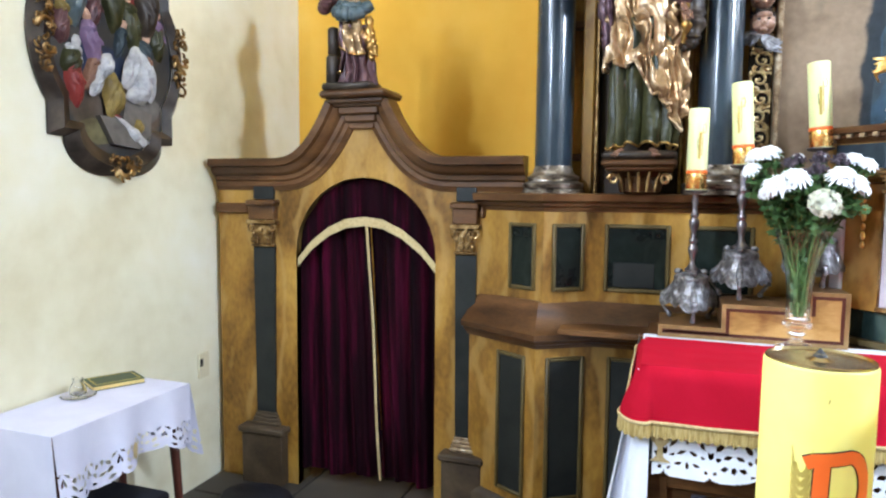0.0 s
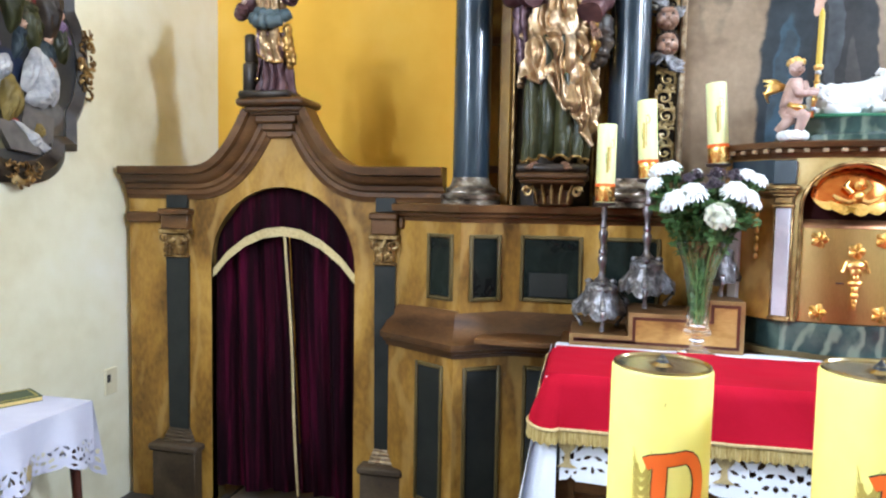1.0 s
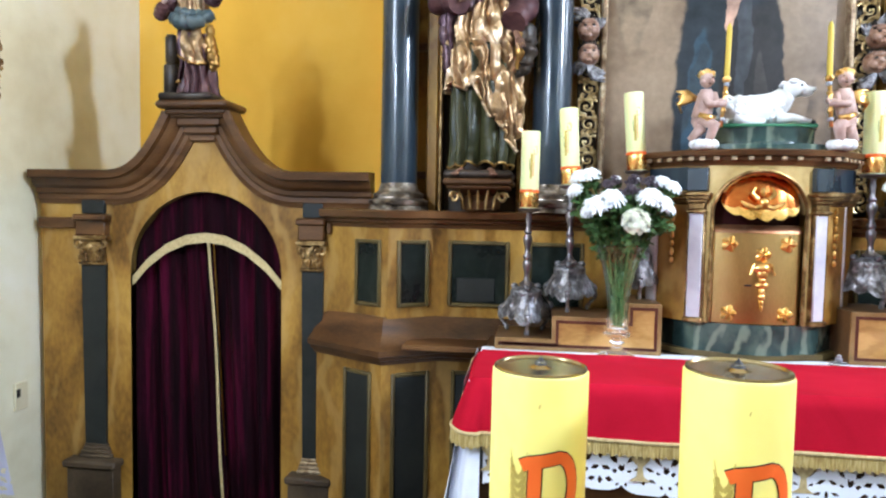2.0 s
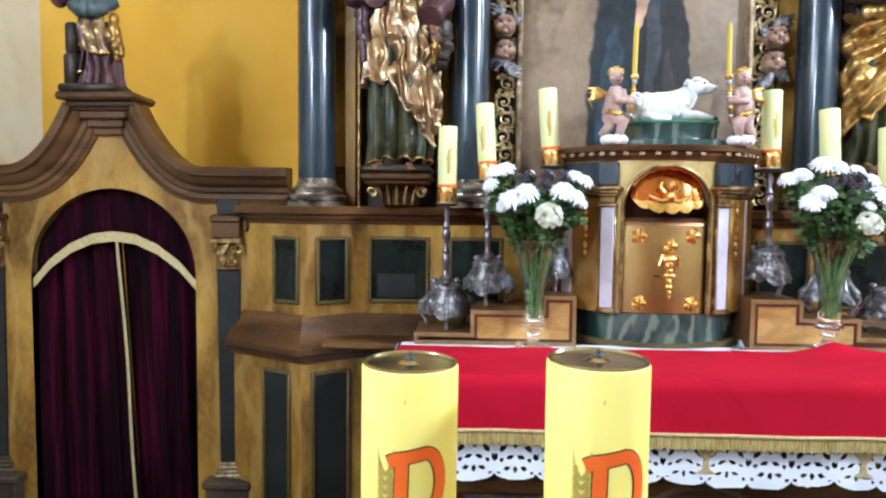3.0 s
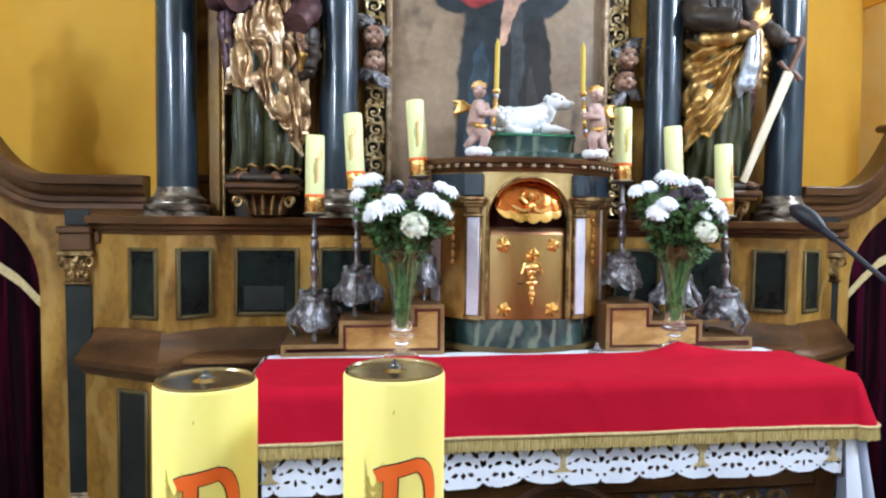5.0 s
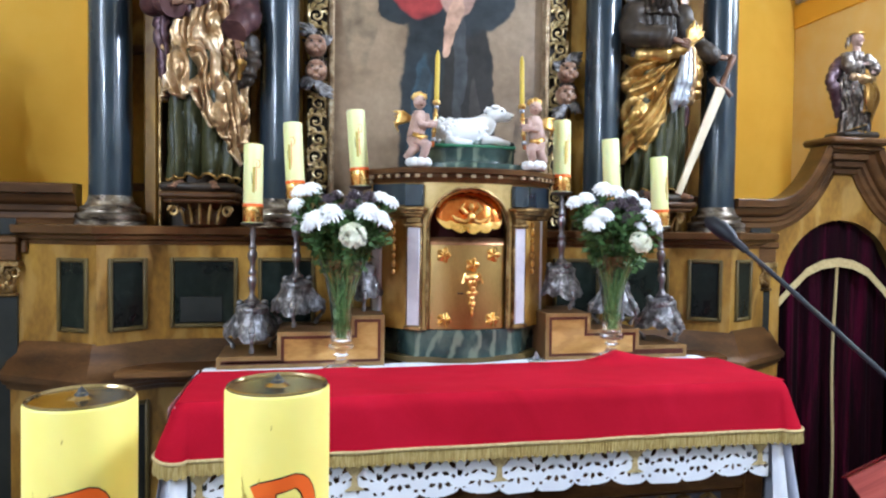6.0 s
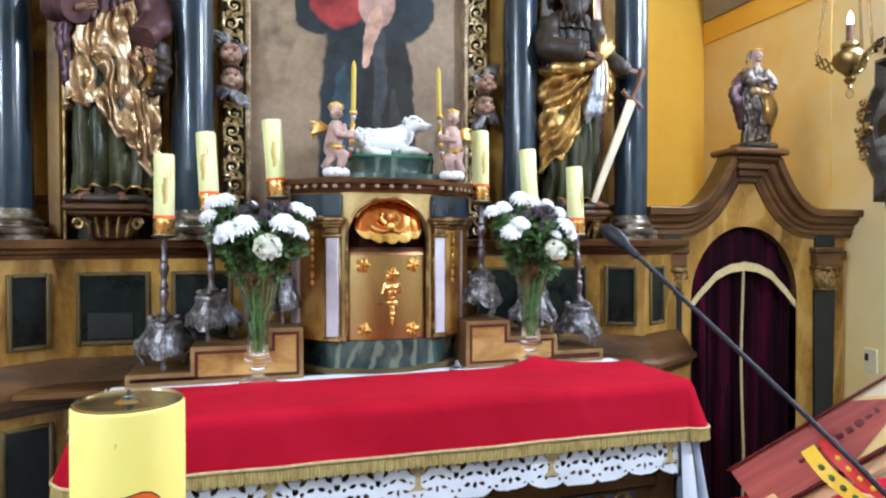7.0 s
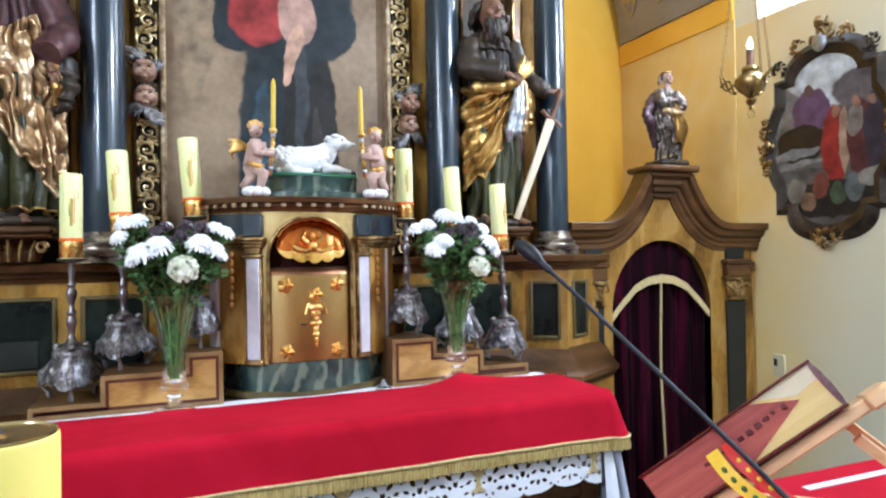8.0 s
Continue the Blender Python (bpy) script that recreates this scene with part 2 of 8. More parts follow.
def material(name, colors, rough=0.5, metal=0.0, scale=6.0, stretch=(1, 1, 1), bump=0.15, fine=60.0, detail=6.0, vein=0.0, vein_color=None,
             coat=0.0, sheen=0.0, rough_vary=0.15, gloss=0.3, per_object=0.0, dist=0.003):
    """Two scales of noise between the given colours, with fine relief; veins, coat and sheen if asked."""
    ma = bpy.data.materials.new(name)
    ma.use_nodes = True
    nt = ma.node_tree
    bs = nt.nodes["Principled BSDF"]
    link = nt.links.new

    def node(kind):
        return nt.nodes.new("ShaderNode" + kind)

    co = node("TexCoord")
    mp = node("Mapping")
    mp.inputs["Scale"].default_value = stretch
    link(co.outputs["Object"], mp.inputs["Vector"])
    big = node("TexNoise")
    big.inputs["Scale"].default_value, big.inputs["Detail"].default_value, big.inputs["Distortion"].default_value = scale, detail, 0.6
    link(mp.outputs[0], big.inputs["Vector"])
    small = node("TexNoise")
    small.inputs["Scale"].default_value, small.inputs["Detail"].default_value = fine, 4.0
    link(mp.outputs[0], small.inputs["Vector"])
    ramp = node("ValToRGB")
    el = ramp.color_ramp.elements
    while len(el) < len(colors):
        el.new(0.5)
    for i, c in enumerate(colors):
        el[i].position = 0.32 + 0.36 * i / max(1, len(colors) - 1)
        el[i].color = (*c, 1)
    mix = node("Mix")
    mix.data_type = "FLOAT"
    mix.inputs[0].default_value = 0.22
    link(big.outputs[0], mix.inputs[2])
    link(small.outputs[0], mix.inputs[3])
    link(mix.outputs[0], ramp.inputs[0])
    color = ramp.outputs[0]
    if vein:
        wave = node("TexWave")
        wave.inputs["Scale"].default_value, wave.inputs["Distortion"].default_value = scale * 0.5, 14.0
        wave.inputs["Detail"].default_value, wave.inputs["Detail Scale"].default_value = 4.0, 1.2
        link(mp.outputs[0], wave.inputs["Vector"])
        vr = node("ValToRGB")
        vr.color_ramp.elements[0].position, vr.color_ramp.elements[1].position = 0.70, 0.97
        link(wave.outputs[1], vr.inputs[0])
        sc = node("Math")
        sc.operation = "MULTIPLY"
        sc.inputs[1].default_value = vein
        link(vr.outputs[0], sc.inputs[0])
        vm = node("Mix")
        vm.data_type = "RGBA"
        link(sc.outputs[0], vm.inputs[0])
        link(color, vm.inputs[6])
        vm.inputs[7].default_value = (*vein_color, 1)
        color = vm.outputs[2]
    if per_object:
        info = node("ObjectInfo")
        hs = node("HueSaturation")
        rng = node("MapRange")
        rng.inputs[3].default_value, rng.inputs[4].default_value = 1 - per_object, 1 + per_object
        link(info.outputs["Random"], rng.inputs[0])
        link(rng.outputs[0], hs.inputs["Value"])
        link(color, hs.inputs["Color"])
        color = hs.outputs[0]
    link(color, bs.inputs["Base Color"])
    rr = node("MapRange")
    rr.inputs[3].default_value, rr.inputs[4].default_value = max(0.02, rough - rough_vary), min(1, rough + rough_vary)
    link(mix.outputs[0], rr.inputs[0])
    link(rr.outputs[0], bs.inputs["Roughness"])
    bs.inputs["Metallic"].default_value = metal
    bs.inputs["Specular IOR Level"].default_value = gloss
    bs.inputs["Coat Weight"].default_value = coat
    bs.inputs["Coat Roughness"].default_value = 0.12
    bs.inputs["Sheen Weight"].default_value = sheen
    if bump:
        bp = node("Bump")
        bp.inputs["Strength"].default_value, bp.inputs["Distance"].default_value = bump, dist
        link(mix.outputs[0], bp.inputs["Height"])
        link(bp.outputs[0], bs.inputs["Normal"])
    return ma


OCHRE = material("ochre_marbled_paint", [(0.10, 0.042, 0.007), (0.29, 0.142, 0.024), (0.47, 0.26, 0.05)], 0.42, scale=3.2, stretch=(1, 1, 0.55), fine=45,
                 vein=0.42, vein_color=(0.45, 0.27, 0.085), bump=0.1, coat=0.05)
BROWN = material("brown_wood_moulding", [(0.035, 0.014, 0.005), (0.09, 0.037, 0.0115), (0.16, 0.070, 0.023)], 0.38, scale=4, stretch=(0.5, 1, 2.2), fine=70, bump=0.2, coat=0.08)
PLINTH = material("worn_brown_paint", [(0.035, 0.022, 0.013), (0.07, 0.045, 0.025), (0.11, 0.075, 0.045)], 0.6, scale=5, fine=50, bump=0.2)
GREEN = material("dark_green_marbled_panel", [(0.003, 0.004, 0.004), (0.007, 0.011, 0.009), (0.018, 0.026, 0.02)], 0.3, scale=5, fine=30, vein=0.12, vein_color=(0.04, 0.055, 0.04), gloss=0.18)
OLIVE = material("olive_painted_bead", [(0.07, 0.045, 0.015), (0.13, 0.09, 0.03)], 0.45, scale=8, fine=60)
SLATE = material("dark_slate_panel", [(0.010, 0.011, 0.010), (0.022, 0.023, 0.019)], 0.5, scale=6, fine=40)
MARBLE = material("green_painted_marble", [(0.012, 0.026, 0.024), (0.035, 0.065, 0.058), (0.10, 0.14, 0.11)], 0.22, scale=6, stretch=(1, 1, 0.6), fine=26,
                  vein=0.55, vein_color=(0.22, 0.26, 0.19), coat=0.5)
COLUMN = material("blue_black_column_paint", [(0.006, 0.011, 0.016), (0.016, 0.027, 0.038), (0.036, 0.053, 0.067)], 0.28, scale=3, stretch=(1, 1, 0.35), fine=30,
                  vein=0.2, vein_color=(0.045, 0.065, 0.075), coat=0.5, bump=0.03, rough_vary=0.05)
GOLD = material("gilded_carving", [(0.42, 0.22, 0.05), (0.85, 0.52, 0.17), (0.98, 0.70, 0.30)], 0.32, 1.0, scale=18, fine=90, bump=0.25)
OLD_GOLD = material("worn_gilding", [(0.05, 0.024, 0.01), (0.22, 0.125, 0.045), (0.56, 0.39, 0.18)], 0.36, 0.8, scale=14, fine=80, bump=0.45)
PALE_GOLD = material("pale_gilded_strip", [(0.12, 0.07, 0.035), (0.32, 0.22, 0.13), (0.60, 0.49, 0.34)], 0.38, 0.4, scale=20, fine=90, bump=0.2)
COLUMN_FOOT = material("tarnished_silver_gilt_base", [(0.05, 0.034, 0.024), (0.19, 0.15, 0.11), (0.56, 0.50, 0.42)], 0.32, 0.65, scale=10, stretch=(1, 1, 3), fine=60, bump=0.3)
BRASS = material("brushed_brass_door", [(0.46, 0.31, 0.12), (0.60, 0.42, 0.17), (0.68, 0.50, 0.23)], 0.34, 1.0, scale=4, stretch=(1, 1, 0.3), fine=160, bump=0.05)
PALE_BRASS = material("pale_turned_brass", [(0.34, 0.26, 0.14), (0.46, 0.37, 0.22), (0.56, 0.48, 0.32)], 0.2, 1.0, scale=20, fine=120, bump=0.06)
SILVER = material("tarnished_silver", [(0.05, 0.044, 0.042), (0.18, 0.168, 0.17), (0.46, 0.45, 0.47)], 0.38, 0.6, scale=30, fine=90, bump=0.9)
SILVER_LEAF = material("silvered_carving", [(0.22, 0.23, 0.25), (0.52, 0.54, 0.58)], 0.4, 0.6, scale=20, fine=80, bump=0.3)
STEEL = material("dull_steel_stem", [(0.12, 0.10, 0.10), (0.34, 0.31, 0.33)], 0.34, 0.8, scale=18, fine=80)
CREAM = material("cream_limewash", [(0.62, 0.55, 0.36), (0.74, 0.69, 0.51), (0.80, 0.77, 0.65)], 0.85, scale=0.9, fine=9, bump=0.25, detail=9, dist=0.006)
YELLOW = material("amber_limewash", [(0.77, 0.40, 0.04), (0.83, 0.46, 0.06), (0.87, 0.52, 0.10)], 0.8, scale=0.8, fine=8, bump=0.2, detail=8, dist=0.006)
VAULT = material("grey_painted_vault", [(0.24, 0.20, 0.16), (0.36, 0.31, 0.25)], 0.85, scale=2, fine=14, bump=0.2)
STONE = material("worn_stone_floor", [(0.045, 0.038, 0.032), (0.085, 0.072, 0.060)], 0.5, scale=3, fine=30, per_object=0.15)
# Vertical streaks paint fold shade and highlights into the velvet's colour.
VELVET = material("burgundy_velvet_painted_folds", [(0.003, 0.0003, 0.001), (0.011, 0.0006, 0.003), (0.055, 0.002, 0.013)], 0.85, scale=4, stretch=(5, 5, 0.25), fine=40, bump=0.15, gloss=0.08)
TRIM = material("gold_braid", [(0.42, 0.30, 0.13), (0.62, 0.49, 0.26)], 0.55, 0.15, scale=60, fine=200, bump=0.5)
FRINGE = material("gold_bullion_fringe", [(0.30, 0.19, 0.05), (0.52, 0.38, 0.14), (0.66, 0.52, 0.24)], 0.5, 0.25, scale=40, stretch=(3, 1, 0.4), fine=180, bump=0.4)
RED = material("red_altar_cloth", [(0.34, 0.003, 0.014), (0.42, 0.005, 0.021), (0.48, 0.008, 0.028)], 0.9, scale=3, fine=220, bump=0.15, gloss=0.1, dist=0.001)
LINEN = material("white_linen", [(0.72, 0.73, 0.80), (0.80, 0.81, 0.86)], 0.85, scale=4, fine=240, bump=0.15, dist=0.001)
LACE = material("white_cutwork_lace", [(0.74, 0.75, 0.80), (0.84, 0.84, 0.86)], 0.85, scale=10, fine=240, bump=0.2, dist=0.001)
WAX = material("yellow_wax", [(0.80, 0.67, 0.17), (0.83, 0.72, 0.22)], 0.4, scale=5, fine=40, bump=0.03)
WAX_PALE = material("pale_yellow_wax", [(0.74, 0.75, 0.36), (0.80, 0.80, 0.44)], 0.4, scale=5, fine=40, bump=0.03)
WAX_DARK = material("ochre_taper_wax", [(0.50, 0.34, 0.03), (0.58, 0.42, 0.06)], 0.4, scale=6, fine=40, bump=0.03)
for wax in (WAX, WAX_PALE):
    wax.node_tree.nodes["Principled BSDF"].inputs["Subsurface Weight"].default_value = 0.25
    wax.node_tree.nodes["Principled BSDF"].inputs["Subsurface Radius"].default_value = (0.02, 0.012, 0.005)
ORANGE = material("orange_wax_relief", [(0.80, 0.12, 0.02), (0.86, 0.17, 0.03)], 0.35, scale=8, fine=50, bump=0.03)
BLACK = material("black_line", [(0.012, 0.012, 0.012), (0.025, 0.025, 0.025)], 0.45, scale=20, fine=90)
WHEAT = material("gold_foil_wheat", [(0.42, 0.30, 0.06), (0.62, 0.47, 0.12)], 0.35, 0.4, scale=30, fine=90)
FOIL = material("red_gold_foil", [(0.55, 0.06, 0.02), (0.80, 0.42, 0.12), (0.95, 0.70, 0.28)], 0.25, 0.8, scale=30, fine=90)
FLESH = material("painted_flesh_carving", [(0.30, 0.17, 0.13), (0.46, 0.30, 0.25), (0.58, 0.42, 0.37)], 0.45, scale=14, fine=60)
DARK_FLESH = material("darkened_flesh_carving", [(0.10, 0.045, 0.025), (0.24, 0.12, 0.075)], 0.45, scale=14, fine=60)
WHITE_PAINT = material("white_painted_carving", [(0.66, 0.66, 0.66), (0.82, 0.82, 0.80)], 0.4, scale=16, fine=70, bump=0.3)
LILAC = material("pale_lilac_pilaster_paint", [(0.48, 0.45, 0.50), (0.62, 0.59, 0.62)], 0.4, scale=9, fine=60)
ROBE_GREEN = material("dark_olive_robe", [(0.010, 0.012, 0.004), (0.032, 0.032, 0.011), (0.070, 0.065, 0.024)], 0.4, 0.0, scale=8, stretch=(2, 2, 0.5), fine=40)
ROBE_RED = material("oxblood_robe", [(0.025, 0.010, 0.012), (0.075, 0.03, 0.032), (0.15, 0.07, 0.065)], 0.4, 0.15, scale=9, fine=40)
ROBE_DARK = material("dark_brown_robe", [(0.012, 0.008, 0.006), (0.036, 0.025, 0.018), (0.075, 0.054, 0.038)], 0.4, 0.1, scale=8, fine=40)
ROBE_BLUE = material("teal_grey_robe", [(0.02, 0.03, 0.035), (0.06, 0.085, 0.09), (0.12, 0.14, 0.14)], 0.4, 0.1, scale=9, fine=40)
INLAY = material("veneered_wood", [(0.21, 0.095, 0.025), (0.36, 0.19, 0.055), (0.48, 0.28, 0.10)], 0.4, scale=3.5, stretch=(1, 1, 3), fine=40, vein=0.3, vein_color=(0.16, 0.06, 0.02), coat=0.25)
DARK_WOOD = material("dark_reddish_wood", [(0.05, 0.012, 0.008), (0.10, 0.03, 0.018)], 0.35, scale=5, stretch=(2, 2, 0.4), fine=50, coat=0.3)
PINE = material("light_varnished_pine", [(0.56, 0.32, 0.15), (0.68, 0.42, 0.22), (0.72, 0.48, 0.27)], 0.4, scale=5, stretch=(0.5, 3, 3), fine=40, coat=0.2)
LEAF = material("flower_foliage", [(0.02, 0.05, 0.012), (0.05, 0.11, 0.03), (0.09, 0.17, 0.05)], 0.5, scale=20, fine=60)
STEM = material("flower_stems", [(0.035, 0.07, 0.016), (0.09, 0.15, 0.04)], 0.5, scale=20, fine=60)
PETAL = material("white_petals", [(0.86, 0.87, 0.88), (0.90, 0.90, 0.90)], 0.6, scale=30, fine=90, bump=0.05)
CREAM_PETAL = material("creamy_flower_head", [(0.76, 0.76, 0.58), (0.87, 0.87, 0.76)], 0.6, scale=40, fine=90)
PURPLE = material("dark_purple_filler_bloom", [(0.045, 0.028, 0.036), (0.15, 0.115, 0.135)], 0.7, scale=40, fine=90)
for petal in (PETAL, CREAM_PETAL):
    petal.node_tree.nodes["Principled BSDF"].inputs["Subsurface Weight"].default_value = 0.6
    petal.node_tree.nodes["Principled BSDF"].inputs["Subsurface Radius"].default_value = (0.03, 0.03, 0.03)
BORDER_GOLD = material("bright_carved_gilding", [(0.14, 0.08, 0.03), (0.52, 0.38, 0.18), (0.86, 0.72, 0.46)], 0.36, 0.7, scale=22, fine=80, bump=0.3)
BLACK_PLASTIC = material("black_foam_and_plastic", [(0.006, 0.006, 0.010), (0.014, 0.014, 0.02)], 0.5, scale=30, fine=200)
MAROON = material("maroon_leather", [(0.07, 0.006, 0.008), (0.12, 0.012, 0.015)], 0.28, scale=12, fine=120, coat=0.3)
PAGE_RED = material("red_page_edges", [(0.22, 0.035, 0.03), (0.34, 0.065, 0.05), (0.44, 0.11, 0.08)], 0.55, scale=6, stretch=(0.4, 1, 12), fine=60, bump=0.2)
PAGE_GOLD = material("yellowed_page_edges", [(0.60, 0.42, 0.14), (0.72, 0.56, 0.26)], 0.5, scale=6, stretch=(0.4, 1, 12), fine=60, bump=0.2)
RIBBON_YELLOW = material("yellow_ribbon", [(0.72, 0.45, 0.03), (0.80, 0.53, 0.06)], 0.5, scale=30, fine=120)
RIBBON_RED = material("red_ribbon", [(0.50, 0.02, 0.02), (0.60, 0.04, 0.03)], 0.5, scale=30, fine=120)
BOOK_GREEN = material("dark_green_book_cover", [(0.02, 0.04, 0.02), (0.05, 0.08, 0.03)], 0.4, scale=14, fine=90)
IRON = material("pale_carved_blade", [(0.52, 0.42, 0.28), (0.68, 0.58, 0.42)], 0.45, scale=6, stretch=(2, 2, 0.4), fine=50)
SWITCH = material("cream_switch_plate", [(0.62, 0.55, 0.36), (0.68, 0.61, 0.42)], 0.45, scale=6, fine=60, bump=0.02)


def glass(name, color=(1, 1, 1), rough=0.0):
    ma = bpy.data.materials.new(name)
    ma.use_nodes = True
    bs = ma.node_tree.nodes["Principled BSDF"]
    bs.inputs["Base Color"].default_value = (*color, 1)
    bs.inputs["Roughness"].default_value, bs.inputs["IOR"].default_value, bs.inputs["Transmission Weight"].default_value = rough, 1.45, 1.0
    return ma




def painted(name, ground, strokes, soft=0.06):
    """Oil paint on canvas: rounded strokes (x, z, half width, half height, turn, colour) laid over a ground, with uneven edges."""
    ma = material(name, ground, 0.4, scale=2.4, fine=26, bump=0.12, coat=0.12)
    nt = ma.node_tree
    link = nt.links.new
    bs = nt.nodes["Principled BSDF"]
    color = bs.inputs["Base Color"].links[0].from_socket
    co = nt.nodes.new("ShaderNodeTexCoord")
    wob = nt.nodes.new("ShaderNodeTexNoise")
    wob.inputs["Scale"].default_value, wob.inputs["Detail"].default_value = 9.0, 5.0
    link(co.outputs["Object"], wob.inputs["Vector"])
    sub = nt.nodes.new("ShaderNodeVectorMath")
    sub.operation = "MULTIPLY_ADD"
    sub.inputs[1].default_value = (0.07, 0.07, 0.07)
    link(wob.outputs["Color"], sub.inputs[0])
    link(co.outputs["Object"], sub.inputs[2])
    tone = nt.nodes.new("ShaderNodeTexNoise")
    tone.inputs["Scale"].default_value, tone.inputs["Detail"].default_value = 13.0, 7.0
    link(co.outputs["Object"], tone.inputs["Vector"])
    for x, z, rx, rz, turn, c in strokes:
        mp = nt.nodes.new("ShaderNodeMapping")
        mp.vector_type = "TEXTURE"
        mp.inputs["Location"].default_value = (x + 0.035, 0.035, z + 0.035)
        mp.inputs["Rotation"].default_value = (0, radians(turn), 0)
        mp.inputs["Scale"].default_value = (rx, 10, rz)
        link(sub.outputs[0], mp.inputs["Vector"])
        ln = nt.nodes.new("ShaderNodeVectorMath")
        ln.operation = "LENGTH"
        link(mp.outputs[0], ln.inputs[0])
        mr = nt.nodes.new("ShaderNodeMapRange")
        mr.interpolation_type = "SMOOTHSTEP"
        mr.inputs[1].default_value, mr.inputs[2].default_value = 1.0 + soft, 1.0 - soft
        link(ln.outputs["Value"], mr.inputs[0])
        sh = nt.nodes.new("ShaderNodeValToRGB")
        sh.color_ramp.elements[0].position, sh.color_ramp.elements[1].position = 0.3, 0.72
        sh.color_ramp.elements[0].color = (c[0] * 0.55, c[1] * 0.55, c[2] * 0.55, 1)
        sh.color_ramp.elements[1].color = (c[0] * 1.4, c[1] * 1.4, c[2] * 1.4, 1)
        link(tone.outputs[0], sh.inputs[0])
        mx = nt.nodes.new("ShaderNodeMix")
        mx.data_type = "RGBA"
        link(mr.outputs[0], mx.inputs[0])
        link(color, mx.inputs[6])
        link(sh.outputs[0], mx.inputs[7])
        color = mx.outputs[2]
    link(color, bs.inputs["Base Color"])
    return ma


GLASS = glass("clear_crystal")
FROSTED = glass("milky_window_glass", (0.95, 0.97, 1.0), 0.5)


def glow(name, color, strength):
    ma = bpy.data.materials.new(name)
    ma.use_nodes = True
    bs = ma.node_tree.nodes["Principled BSDF"]
    bs.inputs["Base Color"].default_value = (*color, 1)
    bs.inputs["Emission Color"].default_value = (*color, 1)
    bs.inputs["Emission Strength"].default_value = strength
    return ma


BRIGHT_SKY = glow("overexposed_sky", (0.95, 0.97, 1.0), 9.0)
FLAME_BULB = glow("lit_candle_bulb", (1.0, 0.93, 0.82), 6.0)

# ---- the room ----
THICK = 0.4


def side_wall(name, x, label, cuts):
    """A long wall with window openings cut through it; the outer face lies away from the room."""
    x0, x1 = (x, x + THICK) if x > 0 else (x - THICK, x)
    mb = MB()
    cuts = sorted(cuts)
    ys = [SOUTH] + [v for c in cuts for v in c[:2]] + [2.6]
    for a, b in zip(ys[0::2], ys[1::2]):
        mb.box(x0, x1, a, b, FLOOR - 0.2, TOP, 0.002)
    for y0, y1, z0, z1 in cuts:
        mb.box(x0, x1, y0, y1, FLOOR - 0.2, z0, 0.002)
        mb.box(x0, x1, y0, y1, z1, TOP, 0.002)
    return solo(name, mb, CREAM, label, "wall", kind="structure")


side_wall("wall_east", EAST, "cream limewashed church wall with high windows", [w[1:] for w in WINDOWS if w[0] > 0])
side_wall("wall_west", WEST, "cream limewashed church wall with uneven plaster", [w[1:] for w in WINDOWS if w[0] < 0])
mb = MB().prism([(WEST, back_y(WEST)), (EAST, back_y(EAST)), (EAST, back_y(EAST) + 0.4), (WEST, back_y(WEST) + 0.4)], FLOOR - 0.2, TOP)
wall_north = solo("wall_north", mb, YELLOW, "deep amber yellow painted wall behind the altarpiece", "wall", kind="structure")
mb = MB()
for x0, x1, d in ((-2.50, -1.95, 0.025), (-1.95, -1.2, 0.05)):
    mb.prism([(x0, back_y(x0) - d), (x1, back_y(x1) - d), (x1, back_y(x1) + 0.02), (x0, back_y(x0) + 0.02)], FLOOR, TOP - 0.3)
solo("wall_pilaster_strip", mb, YELLOW, "shallow amber painted pilaster strip on the wall", "trim", kind="structure")
solo("wall_south", MB().box(WEST, EAST, SOUTH - 0.4, SOUTH, FLOOR - 0.2, TOP, 0.002), CREAM, "plain cream wall at the end of the nave", "wall", kind="structure")
solo("ceiling", MB().box(WEST - 0.4, EAST + 0.4, SOUTH - 0.4, 2.6, TOP, TOP + 0.2, 0.002), CREAM, "plain pale church ceiling", "ceiling", kind="structure")

